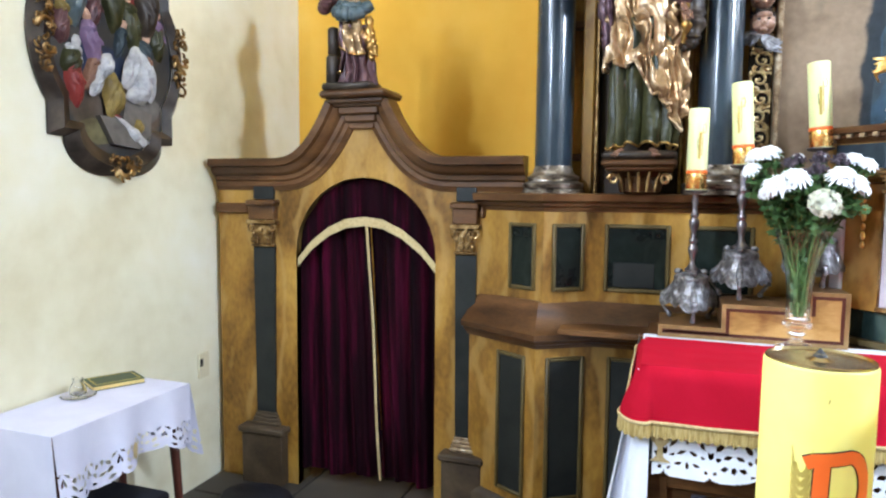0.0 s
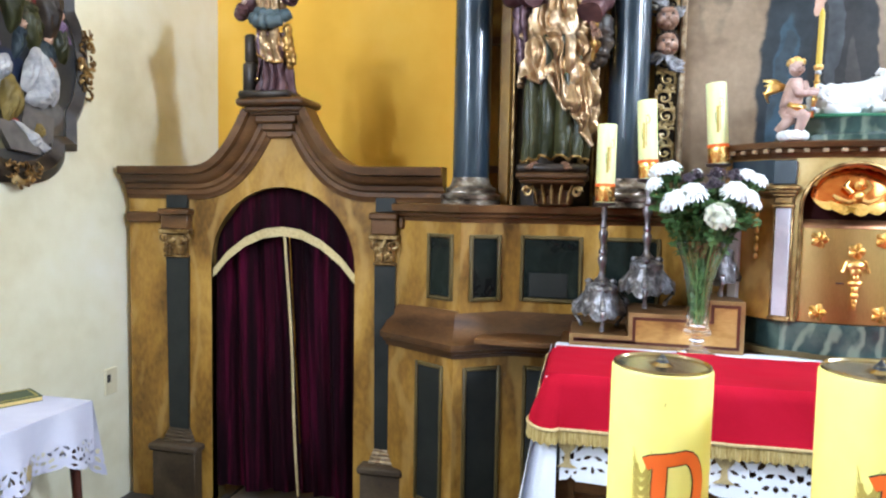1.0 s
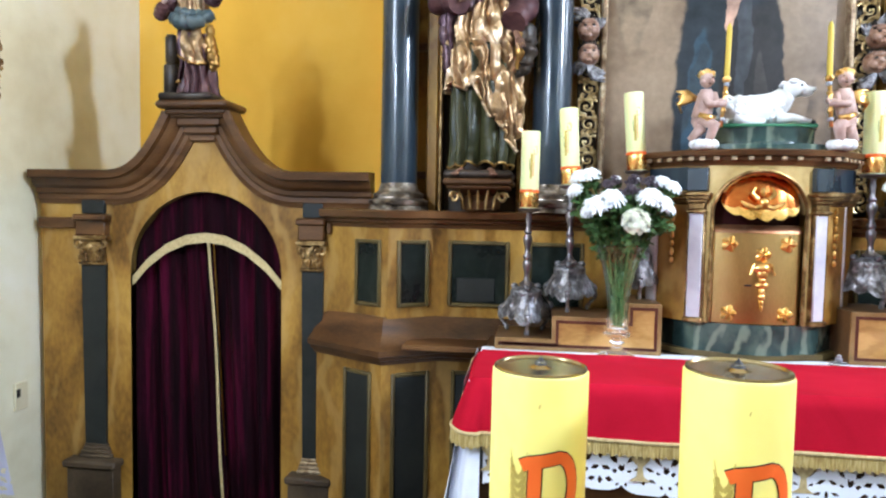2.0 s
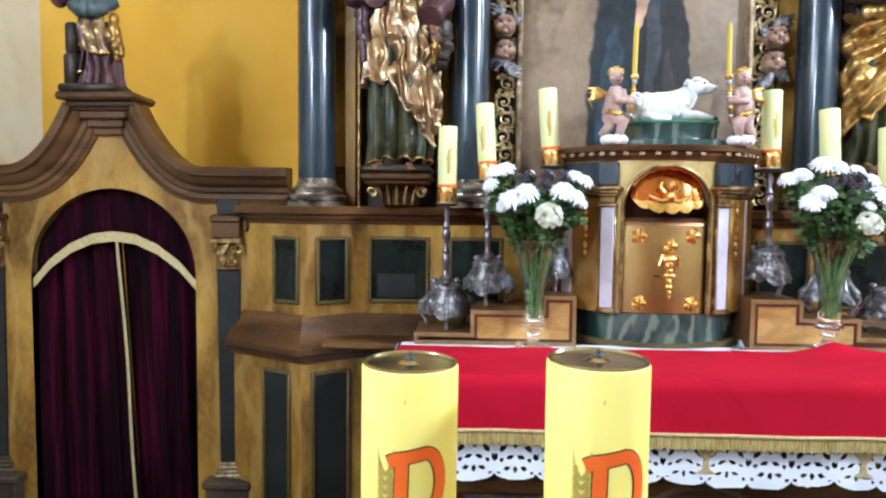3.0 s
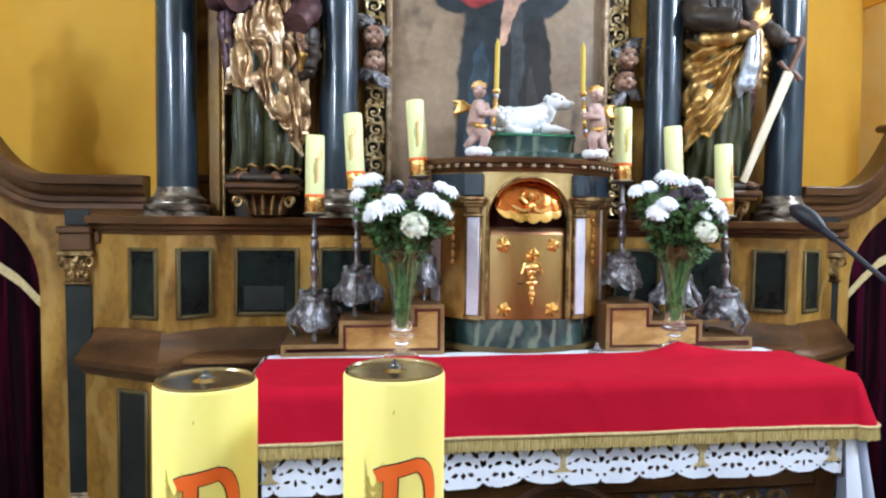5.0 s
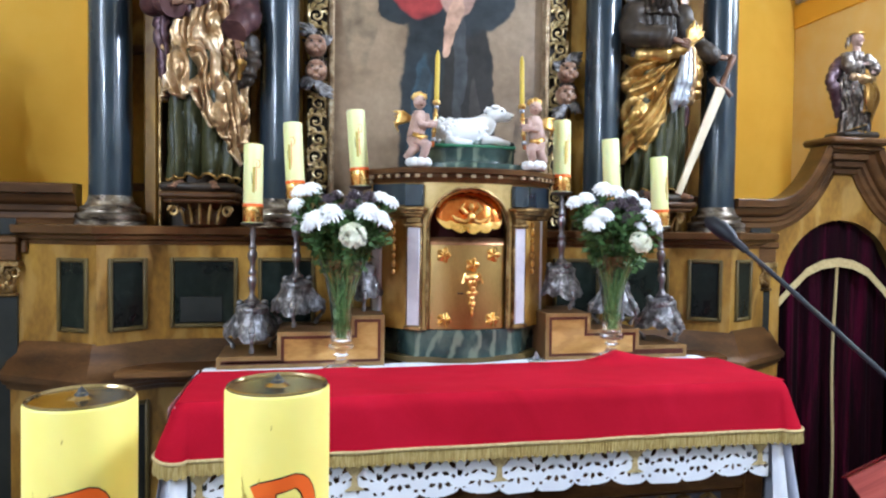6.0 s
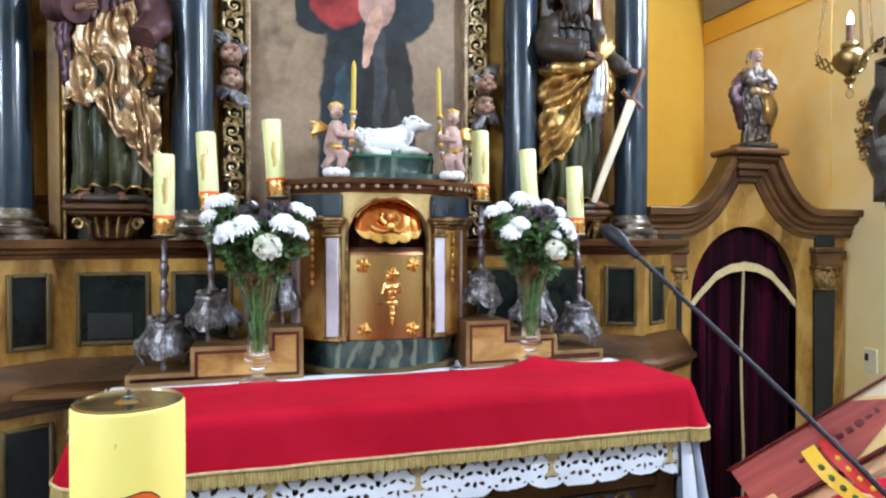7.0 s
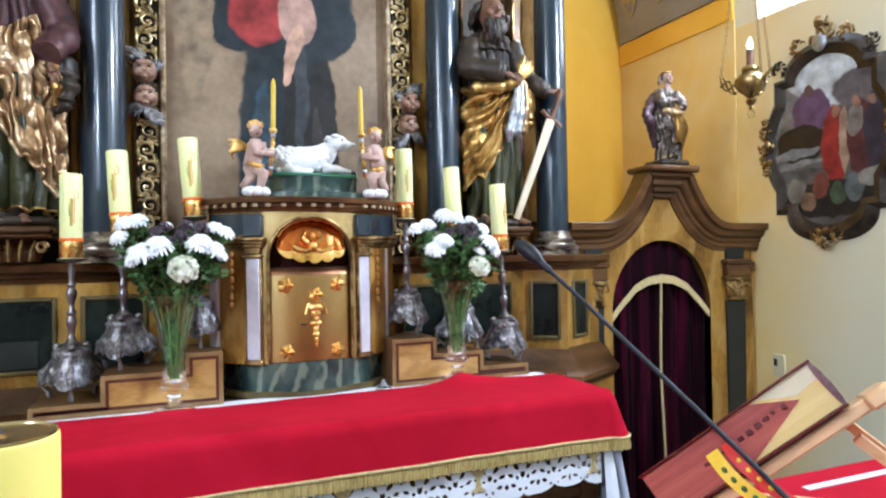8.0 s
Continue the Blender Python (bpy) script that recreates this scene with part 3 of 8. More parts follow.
# amber paint on the side walls behind the altarpiece, the band below the vault, and the vault's springing
mb = MB().box(EAST - 0.012, EAST - 0.002, 0.62, back_y(EAST), FLOOR, 3.34, 0.002)
solo("painted_reveal", mb, material("fading_amber_limewash", [(0.72, 0.40, 0.07), (0.78, 0.52, 0.17), (0.80, 0.62, 0.30)], 0.82, scale=1.1, fine=8, bump=0.2),
     "side wall with fading amber wash", "wall", kind="structure")
def fading_wash():
    """Amber wash that thins out along the wall until the cream shows."""
    ma = material("thinning_amber_wash", [(0.74, 0.47, 0.12), (0.79, 0.56, 0.20), (0.80, 0.62, 0.28)], 0.84, scale=1.1, fine=8, bump=0.2)
    nt = ma.node_tree
    bs = nt.nodes["Principled BSDF"]
    wash = bs.inputs["Base Color"].links[0].from_socket
    co, sep, nz, add, rng, mix = [nt.nodes.new("ShaderNode" + k) for k in ("TexCoord", "SeparateXYZ", "TexNoise", "Math", "MapRange", "Mix")]
    nz.inputs["Scale"].default_value, nz.inputs["Detail"].default_value = 1.6, 6.0
    add.operation = "ADD"
    mix.data_type = "RGBA"
    rng.inputs[1].default_value, rng.inputs[2].default_value = 1.15, 0.20
    nt.links.new(co.outputs["Object"], sep.inputs[0])
    nt.links.new(co.outputs["Object"], nz.inputs["Vector"])
    nt.links.new(sep.outputs[1], add.inputs[0])
    nt.links.new(nz.outputs[0], add.inputs[1])
    nt.links.new(add.outputs[0], rng.inputs[0])
    nt.links.new(rng.outputs[0], mix.inputs[0])
    nt.links.new(wash, mix.inputs[6])
    mix.inputs[7].default_value = (0.75, 0.70, 0.53, 1)
    nt.links.new(mix.outputs[2], bs.inputs["Base Color"])
    return ma


solo("wall_wash", MB().box(EAST - 0.006, EAST - 0.001, -0.70, 0.62, FLOOR, 3.265, 0.001), fading_wash(), "cream side wall with amber wash thinning out", "wall", kind="structure")
solo("wall_band", MB().box(EAST - 0.03, EAST - 0.002, 0.62, back_y(EAST), 3.335, 3.52, 0.006), YELLOW, "flat amber band below the vault", "trim", kind="structure")
mb = MB()
n = 10
for i in range(n):
    a, b = math.pi / 2 * i / n, math.pi / 2 * (i + 1) / n
    p, q = [(EAST - 0.05 - 1.5 * (1 - math.cos(t)), 3.52 + 1.5 * math.sin(t)) for t in (a, b)]
    y1 = back_y(2.5)
    mb.add([(p[0], 0.62, p[1]), (q[0], 0.62, q[1]), (q[0], y1, q[1]), (p[0], y1, p[1]),
            (p[0] + 0.12, 0.62, p[1] + 0.05), (q[0] + 0.12, 0.62, q[1] + 0.1), (q[0] + 0.12, y1, q[1] + 0.1), (p[0] + 0.12, y1, p[1] + 0.05)],
           [(0, 3, 2, 1), (4, 5, 6, 7), (0, 1, 5, 4), (2, 3, 7, 6)])
solo("vault", mb, VAULT, "grey vault with stencilled scroll ornament", "vault", kind="structure")
# stencilled scrolls on the vault
mb = MB()
for k, y in enumerate((0.95, 1.3, 1.65)):
    for s in (-1, 1):
        pts = []
        for i in range(18):
            t = i / 17
            ang = 0.12 + t * 0.22 + 0.05 * math.sin(t * 7)
            pts.append((EAST - 0.065 - 1.5 * (1 - math.cos(ang)), y + s * 0.10 * math.sin(t * 5.5) * (1 - 0.4 * t), 3.52 + 1.485 * math.sin(ang)))
        mb.tube(pts, 0.012, 5)
solo("vault_ornament", mb, material("ochre_stencil", [(0.42, 0.30, 0.13), (0.52, 0.38, 0.18)], 0.8), "ochre stencilled scrollwork on the vault", "ornament", kind="structure")

# floor of stone slabs
floor = solo("floor", MB().box(WEST - 0.4, EAST + 0.4, SOUTH - 0.4, 2.6, FLOOR - 0.25, FLOOR - 0.012, 0.002), STONE, "worn grey stone church floor", "floor", kind="structure")

# Only the first is in view; third and fifth are added for fill light.
for i, (wx, y0, y1, z0, z1) in enumerate(WINDOWS):
    s = 1 if wx > 0 else -1
    win = thing("window_%d" % (i + 1), "tall bright church window with thin mullions, one of five, four unseen", "window", kind="structure", at=pose(wx + 0.30 * s, (y0 + y1) / 2, z0))
    w, h = (y1 - y0) / 2, z1 - z0
    mb = MB().box(-0.03, 0.03, -w, -w + 0.05, 0, h).box(-0.03, 0.03, w - 0.05, w, 0, h).box(-0.03, 0.03, -w, w, 0, 0.05).box(-0.03, 0.03, -w, w, h - 0.05, h)
    mb.box(-0.02, 0.02, -0.015, 0.015, 0.05, h - 0.05)
    part("window_frame", mb, WHITE_PAINT, win)
    for a, b in ((-w + 0.05, -0.015), (0.015, w - 0.05)):
        pane = part("pane", MB().box(-0.003, 0.003, a, b, 0.05, h - 0.05, 0.001), FROSTED, win)
        pane.visible_shadow = False
    solo("window_backdrop", MB().box(0.08 * s - 0.002, 0.08 * s + 0.002, -w - 0.05, w + 0.05, -0.05, h + 0.05, 0.001, at=pose(wx + 0.36 * s, (y0 + y1) / 2, z0)), BRIGHT_SKY,
         "overexposed daylight outside the window", "sky", kind="structure")

# ---- the altarpiece ----
altarpiece = thing("altarpiece", "baroque wooden altarpiece with ochre marbled paint and dark columns", "altarpiece", at=pose(0, 0, FLOOR))


def apart(name, mb, mats, parent=altarpiece, label="", sharp=38):
    """A part given in the room's coordinates, under the altarpiece."""
    ob = part(name, mb, mats, parent, label, sharp)
    ob.matrix_basis = pose(0, 0, -FLOOR) if parent is altarpiece else Matrix()
    return ob


def panel_on(a, b, z0, z1, u0, u1, mats, name="panel", bead=0.012, lift=0.0):
    """A framed, sunk panel on the upright face that runs from a to b, from u0 to u1 metres along it."""
    a, b = Vector(a), Vector(b)
    d = (b - a).normalized()
    nrm = Vector((d.y, -d.x))
    m = Matrix(((d.x, -nrm.x, 0, a.x + nrm.x * lift), (d.y, -nrm.y, 0, a.y + nrm.y * lift), (0, 0, 1, -FLOOR), (0, 0, 0, 1)))
    fr = MB()
    w = bead * 1.6
    for x0, x1, y0, y1 in ((u0, u0 + w, z0, z1), (u1 - w, u1, z0, z1), (u0 + w, u1 - w, z0, z0 + w), (u0 + w, u1 - w, z1 - w, z1)):
        fr.box(x0, x1, -0.014, 0.004, y0, y1, 0.005)
    ob = part("panel_frame", fr, OLIVE, altarpiece)
    ob.matrix_basis = m
    pn = MB().box(u0 + w, u1 - w, -0.004, 0.004, z0 + w, z1 - w, 0.002)
    ob = part(name, pn, mats, altarpiece)
    ob.matrix_basis = m


# middle base: two tiers on a broken plan
UP = [(-1.96, 0.47), (-1.594, 0.28), (-1.375, 0.425), (1.28, 0.425), (1.50, 0.28), (1.86, 0.47)]
LOW = [(-2.02, 0.46), (-1.61, 0.225), (-1.36, 0.385), (1.27, 0.385), (1.515, 0.225), (1.92, 0.46)]
apart("upper_base", MB().prism(UP + [(1.86, 0.9), (-1.96, 0.9)], 1.05, 1.64), OCHRE)
apart("lower_base", MB().prism(LOW + [(1.92, 0.9), (-2.02, 0.9)], FLOOR, 1.0), OCHRE)
apart("upper_ledge", MB().mould(UP, [(-0.02, 1.600), (0.006, 1.605), (0.012, 1.622), (0.030, 1.630), (0.036, 1.645), (0.062, 1.655), (0.066, 1.685), (0.060, 1.690), (-0.02, 1.692)]), BROWN)
apart("ledge_top", MB().prism(UP + [(1.86, 0.9), (-1.96, 0.9)], 1.64, 1.688), BROWN)
apart("lower_ledge", MB().mould(LOW, [(-0.02, 0.945), (0.010, 0.946), (0.011, 0.964), (0.030, 0.970), (0.034, 0.988), (0.052, 0.994), (0.053, 1.022), (0.040, 1.032), (0.016, 1.056), (-0.012, 1.105), (-0.030, 1.150), (-0.045, 1.168), (-0.10, 1.172)]), BROWN)
apart("shelf", MB().box(-1.50, 1.42, 0.17, 0.42, 1.035, 1.062, 0.005), BROWN, label="plain brown shelf board")
apart("baseboard", MB().mould(LOW, [(-0.02, FLOOR), (0.03, FLOOR), (0.03, 0.10), (0.015, 0.13), (0.0, 0.14), (-0.02, 0.14)]), PLINTH)
for (a, b), (u0, u1) in (((UP[0], UP[1]), (0.20, 0.37)), ((UP[1], UP[2]), (0.045, 0.215)), ((UP[2], UP[3]), (0.055, 0.36)), ((UP[2], UP[3]), (0.45, 0.72)), ((UP[2], UP[3]), (1.94, 2.20)),
                         ((UP[2], UP[3]), (2.29, 2.60)), ((UP[3], UP[4]), (0.05, 0.225)), ((UP[4], UP[5]), (0.05, 0.22))):
    panel_on(a, b, 1.215, 1.545, u0, u1, GREEN)
for (a, b), (u0, u1) in (((LOW[0], LOW[1]), (0.22, 0.41)), ((LOW[1], LOW[2]), (0.05, 0.25)), ((LOW[2], LOW[3]), (0.07, 0.38)), ((LOW[2], LOW[3]), (2.25, 2.56)), ((LOW[3], LOW[4]), (0.05, 0.25)), ((LOW[4], LOW[5]), (0.05, 0.23))):
    panel_on(a, b, 0.18, 0.90, u0, u1, SLATE)
pale = MB().box(0.10, 0.29, -0.008, -0.003, 1.24, 1.36, 0.002)
ob = part("paper_card", pale, SLATE, altarpiece, "faded grey card inside the panel")
ob.matrix_basis = pose(UP[2][0], UP[2][1], -FLOOR)

# columns
SHAFT = [(-1.582, 0.45), (-0.828, 0.45), (0.832, 0.45), (1.518, 0.45)]
for cx, cy in SHAFT:
    col = part("column", MB().lathe([(0.092 + 0.004 * math.sin(t * 3) - 0.010 * t, 1.815 + t * 2.0) for t in [i / 12 for i in range(13)]], 32), COLUMN, altarpiece, "dark blue-green marbled column")
    col.matrix_basis = pose(cx, cy, -FLOOR)
    part("column_base", MB().lathe([(0.150, 1.69), (0.150, 1.708), (0.143, 1.713), (0.150, 1.722), (0.150, 1.738), (0.138, 1.745), (0.126, 1.750), (0.124, 1.757), (0.129, 1.762),
                                    (0.129, 1.774), (0.110, 1.782), (0.098, 1.800), (0.091, 1.83)], 36), [COLUMN_FOOT], col, "tarnished silver-gilt column base")

# back boards and niches
NICHE_BROWN = material("dark_brown_niche_paint", [(0.016, 0.009, 0.004), (0.040, 0.022, 0.009), (0.075, 0.043, 0.018)], 0.5, scale=4, stretch=(2, 1, 0.5), fine=40)
for x0, x1, y0 in ((-1.60, -0.72, 0.62), (0.72, 1.535, 0.62), (-0.72, 0.72, 0.64)):
    apart("back_board", MB().box(x0, x1, y0, y0 + 0.08, 1.68, 4.2), OCHRE)
for x0, x1 in ((-1.46, -1.40), (-0.975, -0.935), (0.94, 0.975), (1.33, 1.39)):
    apart("niche_post", MB().box(x0, x1, 0.53, 0.63, 1.68, 4.2, 0.008), OCHRE)
for x0, x1 in ((-1.395, -1.375), (-0.995, -0.975), (0.975, 0.995), (1.31, 1.33)):
    apart("niche_strip", MB().box(x0, x1, 0.515, 0.625, 1.68, 4.2, 0.006), OLD_GOLD)
for x0, x1 in ((-1.375, -0.995), (0.995, 1.31)):
    apart("niche_back", MB().box(x0, x1, 0.60, 0.622, 1.68, 4.2, 0.004), NICHE_BROWN)
for x0, x1 in ((-1.60, -1.46), (1.39, 1.535)):
    for z0 in (1.86, 2.52):
        apart("rail", MB().box(x0, x1, 0.57, 0.63, z0, z0 + 0.035), BROWN)


# the two passages beside the altar
def passage(x0, x1, cx, half, posts, seen):
    """A wall with an arched opening, pilasters and a raised ogee cornice."""
    y = 0.47
    spring, top = 1.335, 1.77
    arch = [(cx + half * math.cos(t), spring + (top - spring) * math.sin(t)) for t in [math.pi * i / 24 for i in range(25)]]

    def crown(x, lift=0.0):
        d = abs(x - cx)
        if d <= 0.07:
            return 2.13 + lift
        if d >= 0.54:
            return 1.75 + lift
        t = (d - 0.07) / 0.47
        return 1.75 + lift + 0.38 * (1 - t) ** 2.6

    # the wall's outline: up one jamb, over the arch, and back along the crown line
    tops = [cx + d for d in (-0.54, -0.5, -0.46, -0.42, -0.38, -0.34, -0.3, -0.26, -0.22, -0.18, -0.14, -0.10, -0.07, 0.07, 0.10, 0.14, 0.18, 0.22, 0.26, 0.3, 0.34, 0.38, 0.42, 0.46, 0.5, 0.54)]
    outline = [(x0, FLOOR), (cx - half, FLOOR)] + arch[::-1] + [(cx + half, FLOOR), (x1, FLOOR), (x1, 1.75)] + [(x, crown(x)) for x in reversed(tops)] + [(x0, 1.75)]
    mb = MB().plate(outline, y, y + 0.06)
    # the arch's inner side
    jamb = [(cx + half, FLOOR)] + arch + [(cx - half, FLOOR)]
    apart("passage_wall", mb, OCHRE, label="ochre marbled wall with an arched passage")
    mb = MB()
    n = len(jamb)
    mb.add([(p[0], y + 0.001, p[1]) for p in jamb] + [(p[0], y + 0.14, p[1]) for p in jamb], [(i, i + 1, n + i + 1, n + i) for i in range(n - 1)])
    apart("arch_reveal", mb, OLIVE)
    # cornice: a profile swept along the crown line
    prof = [(-0.03, -0.055), (0.010, -0.053), (0.014, -0.036), (0.022, -0.028), (0.022, -0.004), (0.026, 0.0), (0.034, 0.006), (0.036, 0.030), (0.052, 0.036), (0.066, 0.056), (0.072, 0.078), (0.098, 0.084), (0.102, 0.120), (0.096, 0.127), (-0.03, 0.129)]
    line = [(x0, 1.75)] + [(cx + d, crown(cx + d)) for d in [-0.56 + 0.49 * i / 20 for i in range(21)]]
    line2 = [(cx + d, crown(cx + d)) for d in [0.07 + 0.49 * i / 20 for i in range(21)]] + [(x1 + (0.05 if seen > 0 else 0.0), 1.75)]
    for ln in (line, line2):
        mb = MB()
        k = len(prof)
        rows = []
        for i, (px, pz) in enumerate(ln):
            ax, az = ln[max(i - 1, 0)]
            bx, bz = ln[min(i + 1, len(ln) - 1)]
            t = Vector((bx - ax, bz - az)).normalized()
            nx, nz = -t.y, t.x
            rows.append([(px + nx * h, y - o, pz + nz * h) for o, h in prof])
        verts = [q for r in rows for q in r]
        faces = [(i * k + j, i * k + j + 1, (i + 1) * k + j + 1, (i + 1) * k + j) for i in range(len(ln) - 1) for j in range(k - 1)]
        faces += [tuple(range(k - 1, -1, -1)), tuple((len(ln) - 1) * k + j for j in range(k))]
        mb.add(verts, faces)
        apart("cornice", mb, BROWN, label="brown moulded ogee cornice")
    mb = MB().box(cx - 0.075, cx + 0.075, y - 0.024, y + 0.06, 2.035, 2.075, 0.006).box(cx - 0.095, cx + 0.095, y - 0.046, y + 0.06, 2.070, 2.115, 0.008).box(cx - 0.12, cx + 0.12, y - 0.068, y + 0.06, 2.110, 2.155, 0.008)
    mb.box(cx - 0.145, cx + 0.145, y - 0.085, y + 0.06, 2.150, 2.172, 0.006).box(cx - 0.165, cx + 0.165, y - 0.11, y + 0.07, 2.165, 2.195, 0.008).box(cx - 0.195, cx + 0.195, y - 0.15, y + 0.10, 2.192, 2.232, 0.014)
    apart("cap_block", mb, BROWN)
    # pilasters
    for p0, p1 in posts:
        pc, pw = (p0 + p1) / 2, (p1 - p0) / 2
        apart("pilaster", MB().plate([(pc - pw * 0.86, 0.37), (pc + pw * 0.86, 0.37), (pc + pw, 1.37), (pc - pw, 1.37)], y - 0.016, y + 0.01), SLATE, label="tapered dark slate pilaster")
        cap = MB().box(pc - pw * 1.35, pc + pw * 1.35, y - 0.05, y, 1.50, 1.525).box(pc - pw * 0.95, pc + pw * 0.95, y - 0.03, y, 1.375, 1.50, 0.01).box(pc - pw * 1.05, pc + pw * 1.05, y - 0.034, y, 1.365, 1.38)
        rnd = random.Random(int(pc * 100))
        for i in range(16):
            cap.ball((pc + rnd.uniform(-1, 1) * pw * 0.95, y - 0.034, rnd.uniform(1.39, 1.49)), (0.014, 0.012, 0.018), 6, 4)
        for s in (-1, 1):
            cap.tube([(pc + s * pw * (1.05 + 0.25 * math.cos(t)), y - 0.04, 1.475 + 0.02 * math.sin(t)) for t in [i * 0.6 for i in range(11)]], 0.006, 5)
        apart("capital", cap, OLD_GOLD, label="gilded carved capital")
        mb = MB().box(pc - pw * 1.2, pc + pw * 1.2, y - 0.045, y + 0.01, 1.525, 1.61, 0.006).box(pc - pw * 1.35, pc + pw * 1.35, y - 0.06, y + 0.01, 1.605, 1.64, 0.008)
        apart("impost", mb, BROWN)
        apart("frieze_block", MB().box(pc - pw * 0.95, pc + pw * 0.95, y - 0.018, y + 0.01, 1.642, 1.735), SLATE)
        mb = MB()
        for i, (e, z0, z1) in enumerate(((1.3, 0.29, 0.312), (1.2, 0.312, 0.332), (1.08, 0.332, 0.352), (0.98, 0.352, 0.37))):
            mb.box(pc - pw * e, pc + pw * e, y - 0.035 + i * 0.006, y + 0.01, z0, z1, 0.006)
        apart("pilaster_base", mb, PALE_GOLD if seen > 0 or pc > cx else PLINTH)
        mb = MB().box(pc - pw * 1.9, pc + pw * 1.9, y - 0.07, y + 0.01, FLOOR, 0.255).box(pc - pw * 2.15, pc + pw * 2.15, y - 0.09, y + 0.01, 0.25, 0.29, 0.01)
        apart("plinth", mb, PLINTH, label="worn brown painted plinth")
    for a, b in ((max(x0, 1.80) if seen > 0 else x0, posts[0][0] - 0.02), (posts[1][1] + 0.02, x1 if seen > 0 else -1.93)):
        if b - a > 0.02:
            apart("string_course", MB().box(a, b, y - 0.035, y + 0.01, 1.56, 1.62, 0.008), BROWN)


passage(-3.60, -1.72, -2.64, 0.43, ((-3.35, -3.205), (-2.094, -1.978)), -1)
passage(1.60, 3.10, 2.337, 0.392, ((1.737, 1.872), (2.855, 3.02)), 1)



def wpart(name, mb, mats, parent, label="", sharp=38):
    """A part given in the room's coordinates, under a thing or under one of its parts."""
    ob = part(name, mb, mats, parent, label, sharp)
    ob.matrix_basis = parent.matrix_basis.inverted() if parent.parent is None else Matrix()
    return ob


# ---- curtains in the passages ----
def curtain(cx, half, label):
    top = thing("door_curtain", label, "curtain", "passage curtains", at=pose(cx, 0.545, 0.0))
    split = lambda z: 0.006 + (1.55 - z) * 0.055 * (1 if cx < 0 else 0.15)

    def cloth(x0, x1, side):
        def fn(u, v):
            z = 0.02 + v * 1.80
            a = x0 if side < 0 else split(z)
            b = split(z) if side < 0 else x1
            x = lerp(a, b, u)
            wave = 0.026 * math.sin(u * 21 + 0.5 * math.sin(v * 3)) + 0.012 * math.sin(u * 47 + 1.3 + v)
            return (x, wave * (0.55 + 0.45 * (1 - v)), z + 0.012 * math.sin(u * 9) * (1 - v))
        return MB().sheet(70, 24, fn)
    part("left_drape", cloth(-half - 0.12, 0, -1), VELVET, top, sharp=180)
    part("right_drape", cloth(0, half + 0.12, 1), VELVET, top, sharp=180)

    def swag(u, v):
        x = (u - 0.5) * 2 * (half + 0.07)
        s = abs(u - 0.5) * 2
        q = s * (half + 0.07) / (half + 0.02)
        k = min(4, int(q * 4))
        steps = (0.0, 0.014, 0.062, 0.150, 0.270, 0.36)
        z = 1.552 - lerp(steps[k], steps[k + 1], q * 4 - k)
        return (x, -0.064 + 0.005 * math.sin(u * 25), z - 0.052 * (1 - v))

    def pelmet(u, v):
        x, y, z = swag(u, 0)
        return (x, -0.025 + 0.014 * math.sin(u * 46) * (1 - v * 0.5), lerp(z + 0.012, 1.84, v))
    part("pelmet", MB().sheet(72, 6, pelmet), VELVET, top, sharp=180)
    part("braid", MB().sheet(96, 2, swag), TRIM, top, "pale gold braid", sharp=180)
    part("cord", MB().tube([(split(z), -0.04 - 0.01 * math.sin(z * 5), z) for z in [1.51 - 1.48 * i / 20 for i in range(21)]], 0.008, 8), TRIM, top, "pale gold edging cord")
    return top


curtain(-2.64, 0.43, "dark burgundy velvet curtain with gold braid in an arched passage")
curtain(2.337, 0.392, "dark burgundy velvet curtain with gold braid in an arched passage")

# ---- the altar painting ----
painting = thing("altar_painting", "dark oil painting of a robed shape in a gilded frame", "painting", at=pose(0, 0.62, 1.70))
P_BLUE = material("dark_blue_painted_robe", [(0.008, 0.012, 0.016), (0.022, 0.034, 0.042), (0.04, 0.058, 0.066)], 0.4, scale=4, stretch=(3, 1, 0.7), fine=24)
P_RED = material("red_painted_sleeve", [(0.16, 0.02, 0.018), (0.30, 0.05, 0.04)], 0.4, scale=5, fine=24)
P_FLESH = material("painted_skin_tone", [(0.40, 0.22, 0.15), (0.52, 0.32, 0.22)], 0.4, scale=6, fine=24)
NAVY, INK, WINE, SKIN, ROSE = (0.019, 0.024, 0.028), (0.020, 0.017, 0.016), (0.24, 0.03, 0.03), (0.46, 0.27, 0.19), (0.34, 0.20, 0.16)
